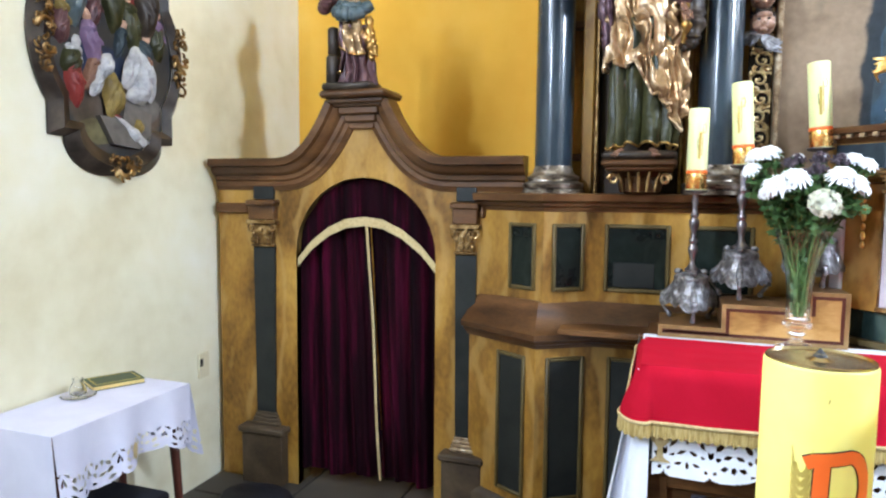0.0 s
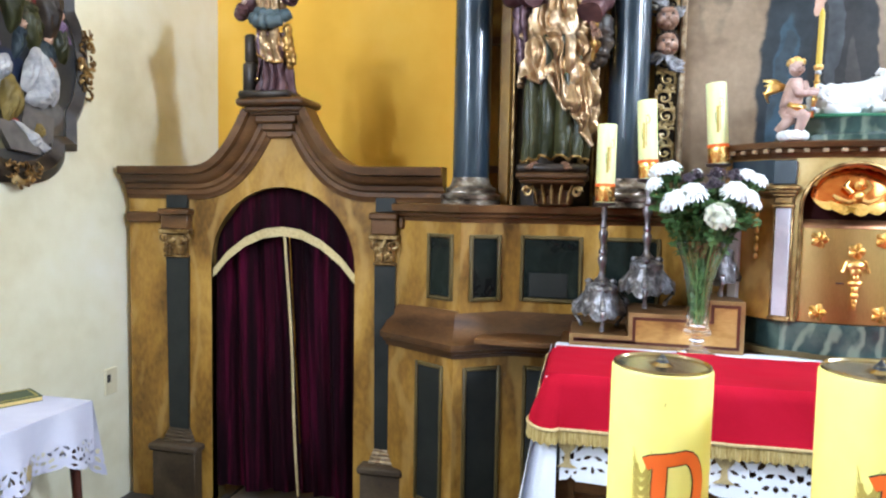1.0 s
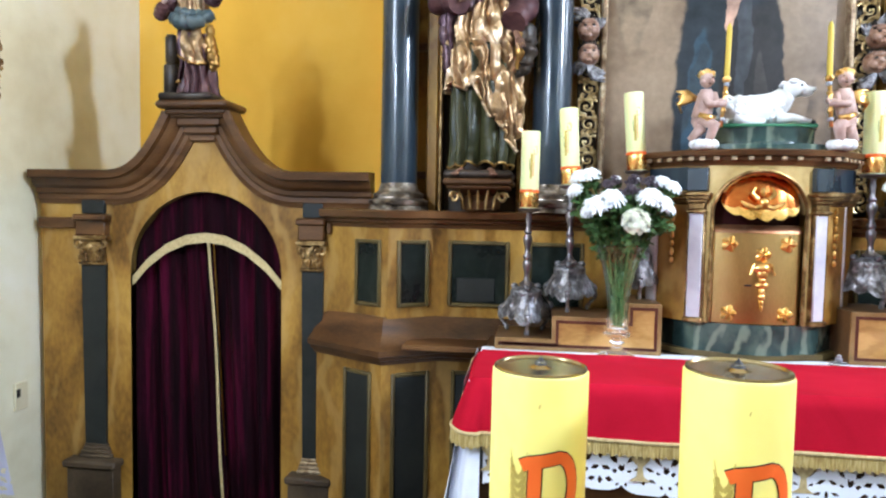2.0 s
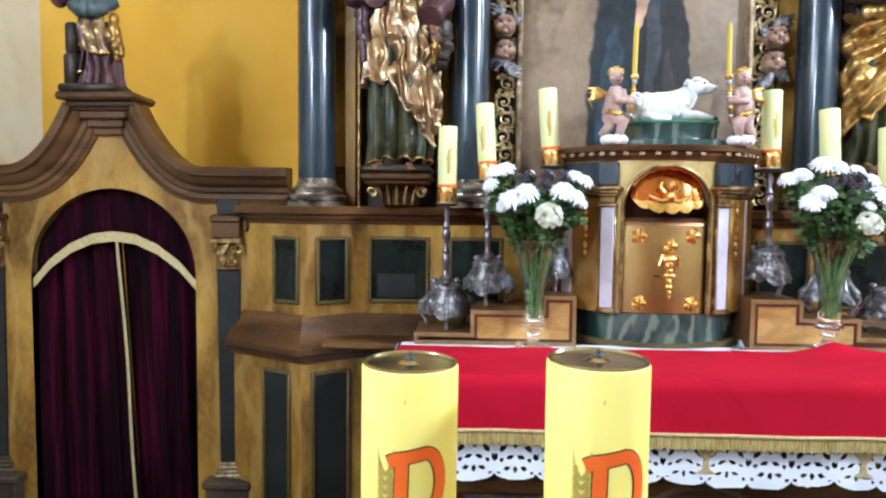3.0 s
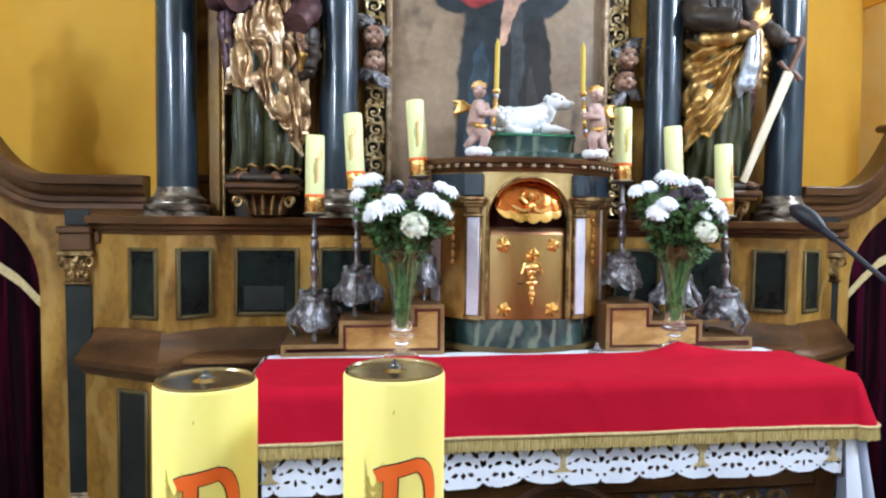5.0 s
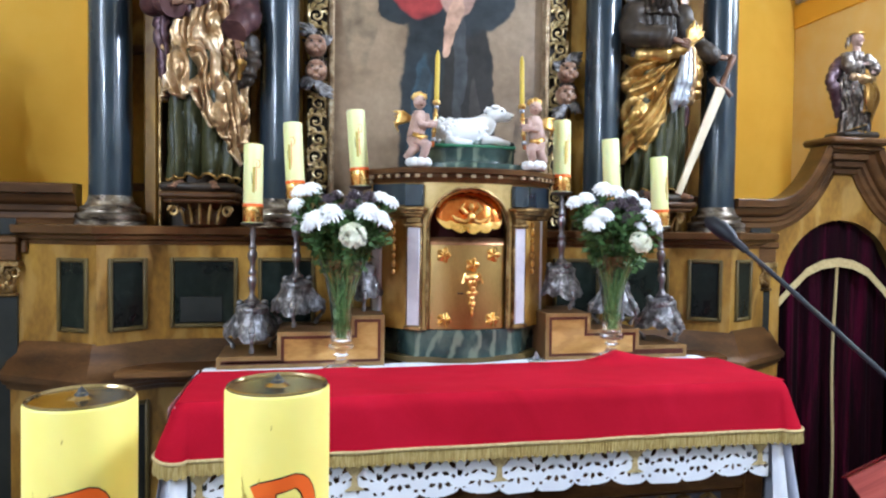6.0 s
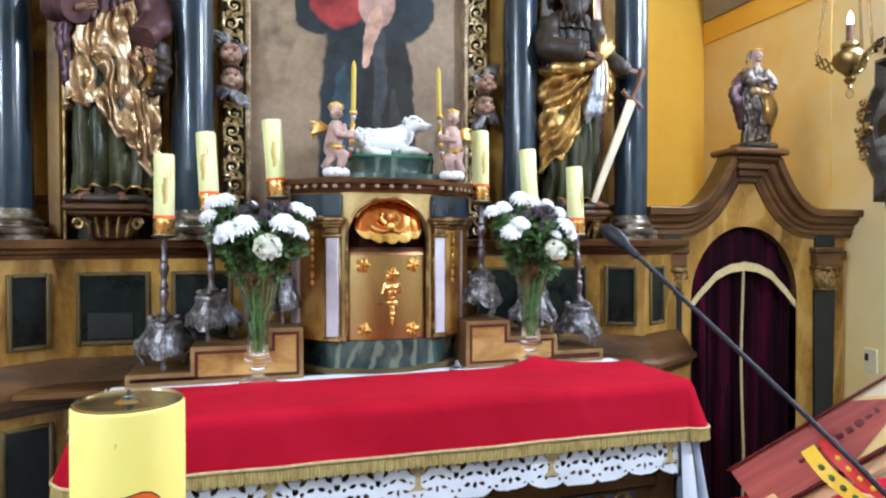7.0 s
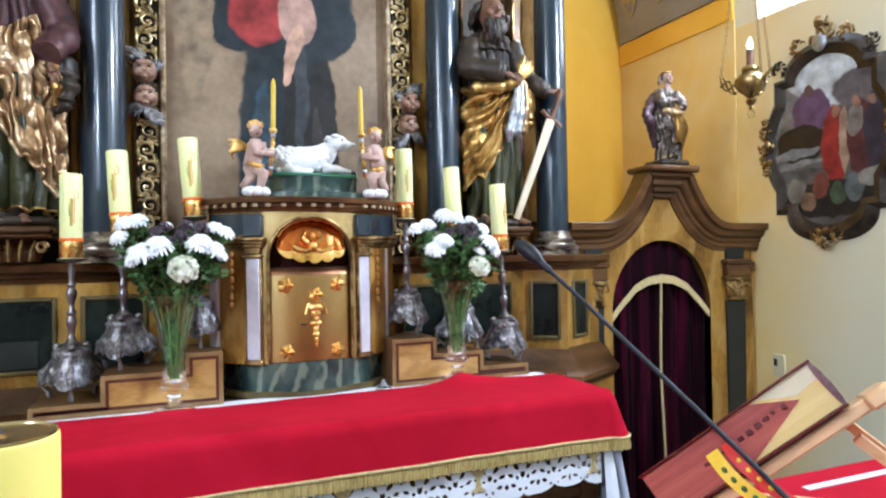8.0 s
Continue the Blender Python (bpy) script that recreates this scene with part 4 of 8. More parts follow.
CANVAS = painted("brown_oil_canvas", [(0.12, 0.076, 0.046), (0.20, 0.135, 0.085), (0.31, 0.22, 0.145)],
                 [(0.03, 0.10, 0.30, 0.22, 0, (0.10, 0.075, 0.06)), (-0.03, 0.62, 0.20, 0.75, 2, NAVY), (0.0, 0.25, 0.23, 0.42, 0, NAVY), (0.13, 0.48, 0.145, 0.68, -1, INK), (0.17, 0.62, 0.11, 0.5, 0, INK), (-0.12, 0.45, 0.06, 0.45, 3, (0.03, 0.055, 0.075)),
                  (0.0, 1.38, 0.36, 0.40, 0, NAVY), (-0.22, 1.18, 0.15, 0.13, -30, NAVY), (0.25, 1.20, 0.13, 0.16, 25, NAVY), (-0.12, 1.28, 0.15, 0.20, 10, WINE), (-0.02, 1.42, 0.10, 0.2, 0, WINE), (0.07, 1.26, 0.10, 0.16, 0, ROSE), (0.05, 1.08, 0.045, 0.14, 12, SKIN),
                  (0.025, 0.96, 0.022, 0.07, 15, SKIN), (0.085, 0.80, 0.035, 0.30, 2, (0.045, 0.047, 0.052)), (-0.13, 0.62, 0.03, 0.22, 12, (0.032, 0.046, 0.056)), (0.19, 0.55, 0.03, 0.25, -8, (0.045, 0.036, 0.032)), (0.12, 0.42, 0.02, 0.16, 30, (0.05, 0.04, 0.034)), (-0.44, 1.3, 0.10, 0.5, 0, (0.22, 0.155, 0.10)), (0.46, 0.35, 0.09, 0.4, 0, (0.16, 0.105, 0.065)), (0.0, 1.75, 0.09, 0.11, 0, SKIN)])
ob = part("canvas", MB().box(-0.575, 0.555, -0.035, -0.02, 0.0, 2.05, 0.002), CANVAS, painting)
frame_thing = thing("picture_frame", "carved gilded openwork frame round the altar painting", "frame", at=pose(0, 0.60, 1.70))
for x in (-0.582, 0.552):
    wpart("inner_strip", MB().box(x - 0.012, x + 0.016, 0.53, 0.60, 1.70, 3.75, 0.008), PALE_GOLD, frame_thing, "pale gilded inner strip")


def scrolls(x0, x1, z0, z1, y, seed):
    """Openwork acanthus: a chain of spirals, turned to and fro, each with curled leaves round it."""
    rnd = random.Random(seed)
    mb, cx, w = MB(), (x0 + x1) / 2, (x1 - x0) / 2
    z, s = z0, 1
    while z < z1:
        c = Vector((cx + s * w * 0.12, y, z + 0.045))
        mb.tube([c + Vector((s * (0.040 - 0.0042 * t) * math.cos(t), -0.010 * math.sin(t * 0.4) - 0.004, (0.040 - 0.0042 * t) * math.sin(t))) for t in [-1.6 + i * 0.5 for i in range(18)]],
                [0.006] + [0.0085 - 0.0002 * i for i in range(16)] + [0.004], 6)
        for k in range(8):
            a = -2.4 + k * 0.68 + rnd.uniform(-0.15, 0.15)
            d, n = Vector((s * math.cos(a), 0, math.sin(a))), Vector((-s * math.sin(a), 0, math.cos(a)))
            p = c + d * 0.036
            ln = rnd.uniform(0.024, 0.036)
            q = [p, p + d * ln * 0.5 + n * ln * 0.25, p + d * ln * 0.85 + n * ln * 0.75, p + d * ln * 0.6 + n * ln * 1.15]
            q = [Vector((max(x0 + 0.006, min(x1 - 0.006, v.x)), v.y - 0.004 * i, v.z)) for i, v in enumerate(q)]
            mb.tube(q, [0.006, 0.011, 0.008, 0.003], 6, flat=0.7)
        mb.ball(c + Vector((0, -0.012, 0)), 0.008, 7, 5)
        z += 0.088
        s = -s
    return mb


for s, x0, x1 in ((-1, -0.70, -0.60), (1, 0.575, 0.68)):
    wpart("carved_border", scrolls(x0, x1, 1.74, 3.7, 0.565, 5 + s), BORDER_GOLD, frame_thing, "gilded acanthus openwork")
    wpart("border_ground", MB().box(x0, x1, 0.585, 0.60, 1.70, 3.75), ROBE_DARK, frame_thing)
    # two cherub heads, close together, with spread wings above and below
    px, pz = (-0.655, 2.47) if s < 0 else (0.655, 2.415)
    c = Carving(lambda z: (0.1, 0.1, 0, 0), 40 + s)
    for dz, dx, dy in ((0.0, 0.0, 0.0), (0.118, s * 0.004, -0.012)):
        c.mb.ball((dx, dy, dz), (0.054, 0.056, 0.058), 18, 12, 0)
        for k in (-1, 1):
            c.mb.ball((dx + k * 0.026, dy - 0.036, dz - 0.016), (0.024, 0.022, 0.022), 10, 8, 0).ball((dx + k * 0.020, dy - 0.050, dz + 0.012), (0.010, 0.006, 0.006), 7, 5, 1)
        c.mb.ball((dx, dy - 0.058, dz - 0.006), (0.009, 0.012, 0.010), 8, 6, 0).ball((dx, dy - 0.048, dz - 0.036), (0.016, 0.012, 0.010), 8, 6, 0).ball((dx, dy - 0.04, dz + 0.03), (0.036, 0.018, 0.016), 10, 7, 0)
        rnd = random.Random(int(50 + s + dz * 100))
        for i in range(26):
            a, e = rnd.uniform(0, 6.28), rnd.uniform(0.15, 1.4)
            p = Vector((dx + 0.052 * math.cos(a) * math.cos(e), dy + 0.012 + 0.05 * math.sin(a) * math.cos(e), dz + 0.012 + 0.05 * math.sin(e)))
            b = rnd.uniform(0, 6.28)
            c.mb.tube([p, p + Vector((0.014 * math.cos(b), -0.008, 0.012 * math.sin(b))), p + Vector((0.010 * math.cos(b + 1.4), -0.004, 0.014 * math.sin(b + 1.4)))], [0.010, 0.010, 0.004], 6, 1)
    for a0, wx, wz, ln in ((0.75, -0.01, 0.135, 0.13), (2.5, 0.0, 0.12, 0.09), (-0.55, -0.01, -0.035, 0.11), (-2.3, 0.0, -0.04, 0.12)):
        for i in range(9):
            a = a0 + (i - 4) * 0.095
            l = ln * (1 - 0.075 * abs(i - 4) + 0.05 * math.sin(i * 2.1))
            d = Vector((s * math.cos(a), 0, math.sin(a)))
            n = Vector((-s * math.sin(a), 0, math.cos(a))) * l * 0.12
            o = Vector((s * wx, -0.012 - 0.004 * (i % 2), wz))
            c.mb.tube([o, o + d * l * 0.4 + n, o + d * l * 0.8 + n, o + d * l], [0.010, 0.015, 0.014, 0.006], 7, 2, flat=0.5)
    solo("cherub_carving", c.chisel(0.012, 0.002), [material("glossy_brown_flesh_carving", [(0.13, 0.06, 0.035), (0.27, 0.145, 0.095), (0.40, 0.26, 0.19)], 0.3, scale=14, fine=60, coat=0.3), ROBE_DARK, SILVER],
         "pair of dark carved cherub heads with silvered wings on a frame", "carving", "cherub carvings", at=pose(px, 0.525, pz), sharp=75)


# ---- saints ----
PINK_GOLD = material("rubbed_silver_gilt_mantle", [(0.16, 0.085, 0.045), (0.42, 0.27, 0.14), (0.72, 0.56, 0.40)], 0.34, 0.75, scale=9, stretch=(1, 1, 0.6), fine=70, bump=0.35)
WARM_GOLD = material("rubbed_warm_gilt_mantle", [(0.13, 0.06, 0.018), (0.42, 0.24, 0.07), (0.74, 0.50, 0.20)], 0.33, 0.8, scale=9, stretch=(1, 1, 0.6), fine=70, bump=0.35)
VIOLET = material("violet_silvered_sleeve", [(0.030, 0.012, 0.014), (0.075, 0.036, 0.045), (0.18, 0.12, 0.135)], 0.35, 0.4, scale=10, fine=60)
SAINT = [ROBE_GREEN, PINK_GOLD, ROBE_RED, DARK_FLESH, ROBE_DARK, SILVER_LEAF, IRON, WARM_GOLD, VIOLET]


def tall_body(z):
    """Half width, half depth and axis of a standing figure of 1.2 m."""
    a = 0.135 + 0.012 * math.sin(z * 5.0) if z < 0.62 else 0.142 - 0.03 * math.sin((z - 0.62) * 5.5) if z < 0.95 else 0.142 - 0.42 * (z - 0.95)
    return a, a * 0.72, 0.012 * math.sin(z * 4.5), 0.0


c = Carving(tall_body, 4)
c.wrap(0, -2.4, 2.4, lambda p: 0.045 + 0.022 * ridged(p * 1.7 + 0.2) + 0.015 * math.cos(p), lambda p: 0.62,
       lambda p, z: 0.036 * ridged(p * 1.75 + 0.5 * wander(p * 0.8, z * 3, 1) + 0.25 * z) + 0.010 * wander(p * 3, z * 7, 2) - 0.028 * math.exp(-((p + 0.08) / 0.12) ** 2) * max(0.0, 1 - z / 0.3), hem=0.006, hem_m=7)


def mantle_hem(p):
    x = math.sin(max(-1.5, min(1.5, p)))
    if p < -0.25:
        return 0.435 + 0.03 * math.cos(p * 6)
    if p < 0.15:
        return lerp(0.43, 0.30, (p + 0.25) / 0.4)
    if p < 0.75:
        return lerp(0.30, 0.205, (p - 0.15) / 0.6) + 0.012 * math.sin(p * 22)
    if p < 1.05:
        return lerp(0.205, 0.115, (p - 0.75) / 0.3)
    return lerp(0.115, 0.22, min(1.0, (p - 1.05) / 0.5))


c.wrap(1, -1.75, 1.7, mantle_hem, lambda p: 0.80 + 0.10 * math.sin(p),
       lambda p, z: 0.036 * ridged(p * 1.9 + 2.6 * z + 0.9 * wander(p * 1.4, z * 4.4, 3)) + 0.026 * ridged(p * 3.6 + 5.5 * z + 1.5 * wander(p * 2.4, z * 8, 5)) + 0.012 * wander(p * 5, z * 15, 6) + 0.003 * wander(p * 11, z * 34, 7),
       0.022, 170, 150, 0.008)
# the mantle's falling ends, gathered over the arms
c.sleeve(8, [(-0.16, -0.01, 0.86), (-0.180, -0.03, 0.70), (-0.165, -0.03, 0.55), (-0.150, -0.02, 0.42)], [0.036, 0.032, 0.024, 0.008], 0.4)
c.sleeve(8, [(-0.14, -0.06, 0.84), (-0.155, -0.08, 0.70), (-0.140, -0.07, 0.58)], [0.022, 0.020, 0.008], 0.4)
c.sleeve(7, [(0.16, 0.03, 0.74), (0.155, 0.03, 0.45), (0.135, 0.02, 0.22), (0.125, 0.0, 0.04)], [0.05, 0.040, 0.032, 0.014], 0.3)
c.wrap(2, -1.9, 1.9, lambda p: 0.78 + 0.08 * math.sin(p), lambda p: 1.04, lambda p, z: 0.020 * ridged(p * 2.6 + 2 * z + 0.6 * wander(p, z * 5)))
c.sleeve(2, [(-0.13, 0.0, 0.99), (-0.20, -0.03, 0.84), (-0.10, -0.16, 0.80)], [0.07, 0.075, 0.055]).hand(3, (-0.10, -0.16, 0.80), (0.9, -0.3, 0.2), 0.05)
c.sleeve(2, [(0.13, 0.0, 0.99), (0.20, -0.05, 0.80), (0.15, -0.14, 0.70)], [0.07, 0.07, 0.05]).hand(3, (0.16, -0.13, 0.66), (0.3, -0.3, -0.8), 0.045)
c.sleeve(4, [(0.20, -0.06, 0.70), (0.215, -0.08, 0.60), (0.205, -0.08, 0.50), (0.17, -0.07, 0.47)], [0.045, 0.045, 0.034, 0.012], 0.35)
c.sleeve(7, [(0.185, -0.09, 0.68), (0.185, -0.10, 0.58), (0.17, -0.09, 0.50)], [0.024, 0.028, 0.010], 0.3)
c.head(3, 4, (0.0, -0.05, 1.13), 0.078, 0.12)
c.foot(3, -0.085, -0.085, -14, 0.05).foot(3, 0.05, -0.09, 18, 0.05)
c.mb.box(-0.165, 0.165, -0.15, 0.13, -0.012, 0.028, 0.014, 4)
solo("saint_statue", c.chisel(0.016, 0.0022), SAINT, "carved saint statue with gilded mantle over green robe", "statue", "saint statues", at=pose(-1.165, 0.38, 1.857), sharp=75)

c = Carving(tall_body, 9)
c.wrap(0, -2.4, 2.4, lambda p: 0.045 + 0.02 * ridged(p * 1.9), lambda p: 0.66,
       lambda p, z: 0.032 * ridged(p * 1.9 + 0.5 * wander(p, z * 3, 1) - 0.3 * z) + 0.008 * wander(p * 3, z * 7, 2), hem=0.005, hem_m=7)


def apron_hem(p):
    if p < -0.7:
        return 0.23 + 0.04 * math.sin(p * 5)
    return lerp(0.24, 0.52, min(1.0, (p + 0.7) / 1.1) ** 0.8) + 0.012 * math.sin(p * 17)


# folds that fan out from the knot at the hip
def fan(p, z):
    dx, dz = p * 0.14 - 0.10, z - 0.76
    an = math.atan2(dz, dx)
    d = math.hypot(dx, dz)
    return (0.050 * ridged(an * 3.1 + 0.55 * wander(p * 1.3, z * 4, 7)) + 0.020 * ridged(an * 6.3 + 1.5 * wander(p, z * 6, 8))) * min(1.0, d / 0.12) + 0.012 * wander(p * 4, z * 11, 9)


c.wrap(7, -2.0, 0.95, apron_hem, lambda p: 0.75 + 0.03 * math.sin(p * 2), fan, 0.022, 170, 130, 0.008)
c.sleeve(7, [(-0.14, -0.06, 0.745), (-0.05, -0.125, 0.725), (0.06, -0.15, 0.755), (0.13, -0.11, 0.78)], [0.03, 0.034, 0.032, 0.026], 0.35)
for k, (x0, x1, z1, r) in enumerate(((0.085, 0.035, 0.44, 0.026), (0.105, 0.075, 0.47, 0.024), (0.125, 0.115, 0.50, 0.020))):
    c.sleeve(5 if k < 2 else 1, [(x0, -0.145, 0.77), (lerp(x0, x1, 0.5), -0.165, 0.62), (x1, -0.15, 0.50), (x1 - 0.008, -0.14, z1)], [0.014, r, r * 1.15, 0.006], 0.3)
c.sleeve(7, [(0.13, -0.10, 0.79), (0.165, -0.09, 0.68), (0.18, -0.07, 0.56), (0.16, -0.05, 0.50)], [0.022, 0.045, 0.04, 0.012], 0.35)
c.sleeve(2, [(0.14, -0.02, 0.60), (0.15, -0.02, 0.42), (0.125, -0.02, 0.28)], [0.04, 0.032, 0.01], 0.3)
for i in range(9):
    a = -0.5 + i * 0.24
    c.mb.tube([(0.10, -0.15, 0.78), (0.11 + 0.05 * math.sin(a), -0.17, 0.82 + 0.035 * math.cos(a)), (0.12 + 0.06 * math.sin(a) * (0.7 + 0.3 * (i % 2)), -0.165, 0.825 + 0.075 * math.cos(a) * (0.6 + 0.4 * (i % 3) / 2))], [0.014, 0.015, 0.004], 6, 7)
c.wrap(4, -1.9, 1.9, lambda p: 0.73, lambda p: 1.045, lambda p, z: 0.016 * ridged(p * 2.4 + 0.9 * wander(p, z * 4)) + 0.006 * wander(p * 5, z * 9))
c.sleeve(4, [(-0.12, 0.0, 1.0), (-0.165, -0.05, 0.84), (-0.05, -0.16, 0.81), (0.0, -0.17, 0.80)], [0.062, 0.066, 0.052, 0.042]).hand(3, (0.0, -0.17, 0.80), (0.9, -0.1, -0.25), 0.05)
c.sleeve(4, [(0.12, 0.0, 1.0), (0.165, -0.05, 0.83), (0.25, -0.11, 0.755), (0.29, -0.12, 0.735)], [0.062, 0.058, 0.048, 0.040]).hand(3, (0.285, -0.12, 0.738), (1.0, -0.1, -0.05), 0.05)
c.head(3, 4, (-0.02, -0.06, 1.15), 0.08, 0.15)
c.foot(3, -0.08, -0.08, -20, 0.05).foot(3, 0.09, -0.085, 22, 0.05)
c.mb.box(-0.15, 0.17, -0.13, 0.13, -0.012, 0.028, 0.014, 4)
c.chisel(0.016, 0.0022)
# sword resting on the bracket
hilt, tip = Vector((0.350, -0.15, 0.725)), Vector((0.075, -0.125, 0.03))
d = (tip - hilt).normalized()
side = Vector((-d.z, 0, d.x))
g = hilt + d * 0.155
blade = [g - side * 0.027, g + side * 0.027, tip + side * 0.017, tip - side * 0.017]
c.mb.add([p + Vector((0, o, 0)) for o in (-0.004, 0.006) for p in blade] + [g + Vector((0, -0.010, 0)), tip + Vector((0, -0.008, 0))],
         [(0, 8, 9, 3), (8, 1, 2, 9), (7, 6, 5, 4), (0, 4, 5, 1, 8), (1, 5, 6, 2), (2, 6, 7, 3, 9), (3, 7, 4, 0)], 6)
c.mb.tube([hilt - d * 0.02, hilt, hilt + d * 0.08, g], [0.012, 0.018, 0.013, 0.015], 10, 3).tube([g - side * 0.062 + Vector((0, 0, 0.02)), g - side * 0.03, g + side * 0.03, g + side * 0.062 + Vector((0, 0, -0.02))], [0.015, 0.011, 0.011, 0.015], 8, 3)
solo("saint_statue", c.mb, SAINT, "carved bearded saint statue with gilded robe and pale sword", "statue", "saint statues", at=pose(1.095, 0.38, 1.857), sharp=75)

for bx in (-1.165, 1.095):
    mb = MB().box(-0.165, 0.165, -0.14, 0.22, 0.125, 0.155, 0.01).box(-0.15, 0.15, -0.125, 0.22, 0.105, 0.128, 0.01)
    mb.lathe([(0.06, 0.0), (0.095, 0.012), (0.10, 0.05), (0.085, 0.08), (0.13, 0.107)], 20, at=pose(0, 0.06, 0), squash=1.2)
    br = thing("statue_bracket", "brown carved bracket with gilded flutes under a saint", "bracket", "statue brackets", at=pose(bx, 0.36, 1.69))
    part("bracket_body", mb, BROWN, br)
    for i in range(5):
        x = -0.07 + 0.035 * i
        part("flute", MB().tube([(x, -0.075 + abs(i - 2) * 0.012, 0.01), (x * 1.1, -0.08 + abs(i - 2) * 0.012, 0.055), (x * 1.35, -0.085 + abs(i - 2) * 0.01, 0.10)], [0.005, 0.008, 0.006], 6), OLD_GOLD, br)
    for s in (-1, 1):
        part("volute", MB().tube([(s * (0.115 + 0.022 * math.cos(t) * (1 - t * 0.07)), -0.06, 0.07 + 0.026 * math.sin(t) * (1 - t * 0.07)) for t in [i * 0.6 for i in range(15)]], 0.008, 6), OLD_GOLD, br)

# small figures above the passages
OLD_SILVER = material("browned_silver_leaf", [(0.05, 0.036, 0.030), (0.17, 0.135, 0.115), (0.52, 0.47, 0.43)], 0.36, 0.55, scale=22, fine=80, bump=0.4)
SMALL = [ROBE_BLUE, WARM_GOLD, ROBE_RED, FLESH, ROBE_DARK, OLD_SILVER, PINK_GOLD, VIOLET]


def small_body(z):
    a = 0.105 - 0.03 * z / 0.2 if z < 0.2 else 0.075 + 0.012 * math.sin((z - 0.2) * 22) if z < 0.5 else 0.082 - 0.3 * max(0.0, z - 0.54)
    return a, a * 0.8, 0.02 + 0.018 * math.sin(z * 9), 0.0


c = Carving(small_body, 21)
c.wrap(2, -2.6, 2.6, lambda p: 0.035 + 0.012 * ridged(p * 2), lambda p: 0.34, lambda p, z: 0.026 * ridged(p * 1.8 + 1.6 * z + 0.6 * wander(p, z * 8)) + 0.008 * wander(p * 3, z * 16), 0.0, 110, 60, 0.004, 7)
c.wrap(6, -1.5, 0.75, lambda p: 0.185 + 0.03 * p * p - 0.02 * p, lambda p: 0.40, lambda p, z: 0.022 * ridged(p * 1.5 + 3.2 * z + 0.7 * wander(p, z * 9, 3)) + 0.008 * wander(p * 4, z * 20) + 0.016 * math.exp(-((z - 0.27) / 0.06) ** 2 - (p / 0.6) ** 2), 0.012, 110, 70, 0.006, 1)
c.wrap(7, -2.2, -0.7, lambda p: 0.10, lambda p: 0.46, lambda p, z: 0.02 * ridged(p * 2.4 + 2 * z), 0.014, 60, 60, 0.005, 1)
c.sleeve(1, [(0.11, -0.03, 0.38), (0.125, -0.05, 0.27), (0.145, -0.05, 0.19), (0.125, -0.05, 0.15)], [0.018, 0.026, 0.028, 0.010], 0.35)
c.sleeve(0, [(-0.075, -0.06, 0.42), (-0.01, -0.095, 0.385), (0.07, -0.085, 0.39), (0.12, -0.03, 0.44)], [0.026, 0.036, 0.034, 0.026], 0.4)
c.sleeve(0, [(-0.05, -0.07, 0.45), (0.02, -0.09, 0.425), (0.10, -0.05, 0.43)], [0.018, 0.026, 0.02], 0.4)
c.wrap(6, -2.2, 2.2, lambda p: 0.40, lambda p: 0.585, lambda p, z: 0.010 * ridged(p * 2.4 + 3 * z + 0.6 * wander(p, z * 9)))
c.sleeve(2, [(-0.06, 0.0, 0.57), (-0.135, -0.03, 0.48), (-0.15, -0.05, 0.43), (-0.11, -0.09, 0.47)], [0.036, 0.038, 0.034, 0.024], 0.3).hand(3, (-0.11, -0.09, 0.48), (0.5, -0.2, 0.6), 0.026)
c.sleeve(2, [(0.08, 0.0, 0.57), (0.13, -0.04, 0.50), (0.17, -0.07, 0.52)], [0.036, 0.034, 0.024], 0.3).hand(3, (0.17, -0.07, 0.52), (0.8, -0.2, 0.4), 0.028)
c.head(3, 4, (0.02, -0.02, 0.665), 0.043, 0.0, 26)
c.mb.box(-0.15, 0.14, -0.09, 0.09, 0.0, 0.04, 0.012, 4).box(-0.155, -0.085, -0.03, 0.09, 0.03, 0.20, 0.014, 4).box(-0.148, -0.09, -0.025, 0.08, 0.195, 0.35, 0.014, 4)
solo("small_statue", c.chisel(0.010, 0.0018), SMALL, "small dark painted and gilded statue on a cornice", "statue", "small statues", at=pose(-2.675, 0.42, 2.232), sharp=75)


def slim_body(z):
    a = 0.085 - 0.06 * z if z < 0.12 else 0.078 + 0.016 * math.sin((z - 0.12) * 12) if z < 0.35 else 0.062 + 0.05 * (z - 0.35) if z < 0.46 else 0.067 - 0.35 * (z - 0.46)
    return a, a * 0.8, 0.004 + 0.016 * math.sin(z * 10), 0.0


c = Carving(slim_body, 33)
c.wrap(4, -2.6, 2.6, lambda p: 0.03 + 0.012 * ridged(p * 2), lambda p: 0.36, lambda p, z: 0.018 * ridged(p * 2.0 - 3 * z + 1.0 * wander(p * 2, z * 12)) + 0.008 * wander(p * 4, z * 16), 0.0, 110, 60, 0.004, 1)
c.wrap(1, -0.3, 1.6, lambda p: 0.10 + 0.05 * math.cos(p * 2), lambda p: 0.345, lambda p, z: 0.020 * ridged(p * 1.7 + 4.5 * z + 0.6 * wander(p, z * 8)) + 0.014 * math.exp(-((z - 0.24) / 0.07) ** 2), 0.010, 90, 60, 0.005)
c.wrap(5, -1.5, 0.1, lambda p: 0.07 + 0.03 * p, lambda p: 0.36, lambda p, z: 0.016 * ridged(p * 2.0 + 5 * z + 1.1 * wander(p * 2, z * 14)) + 0.010 * wander(p * 5, z * 24), 0.008, 80, 60, 0.004, 1)
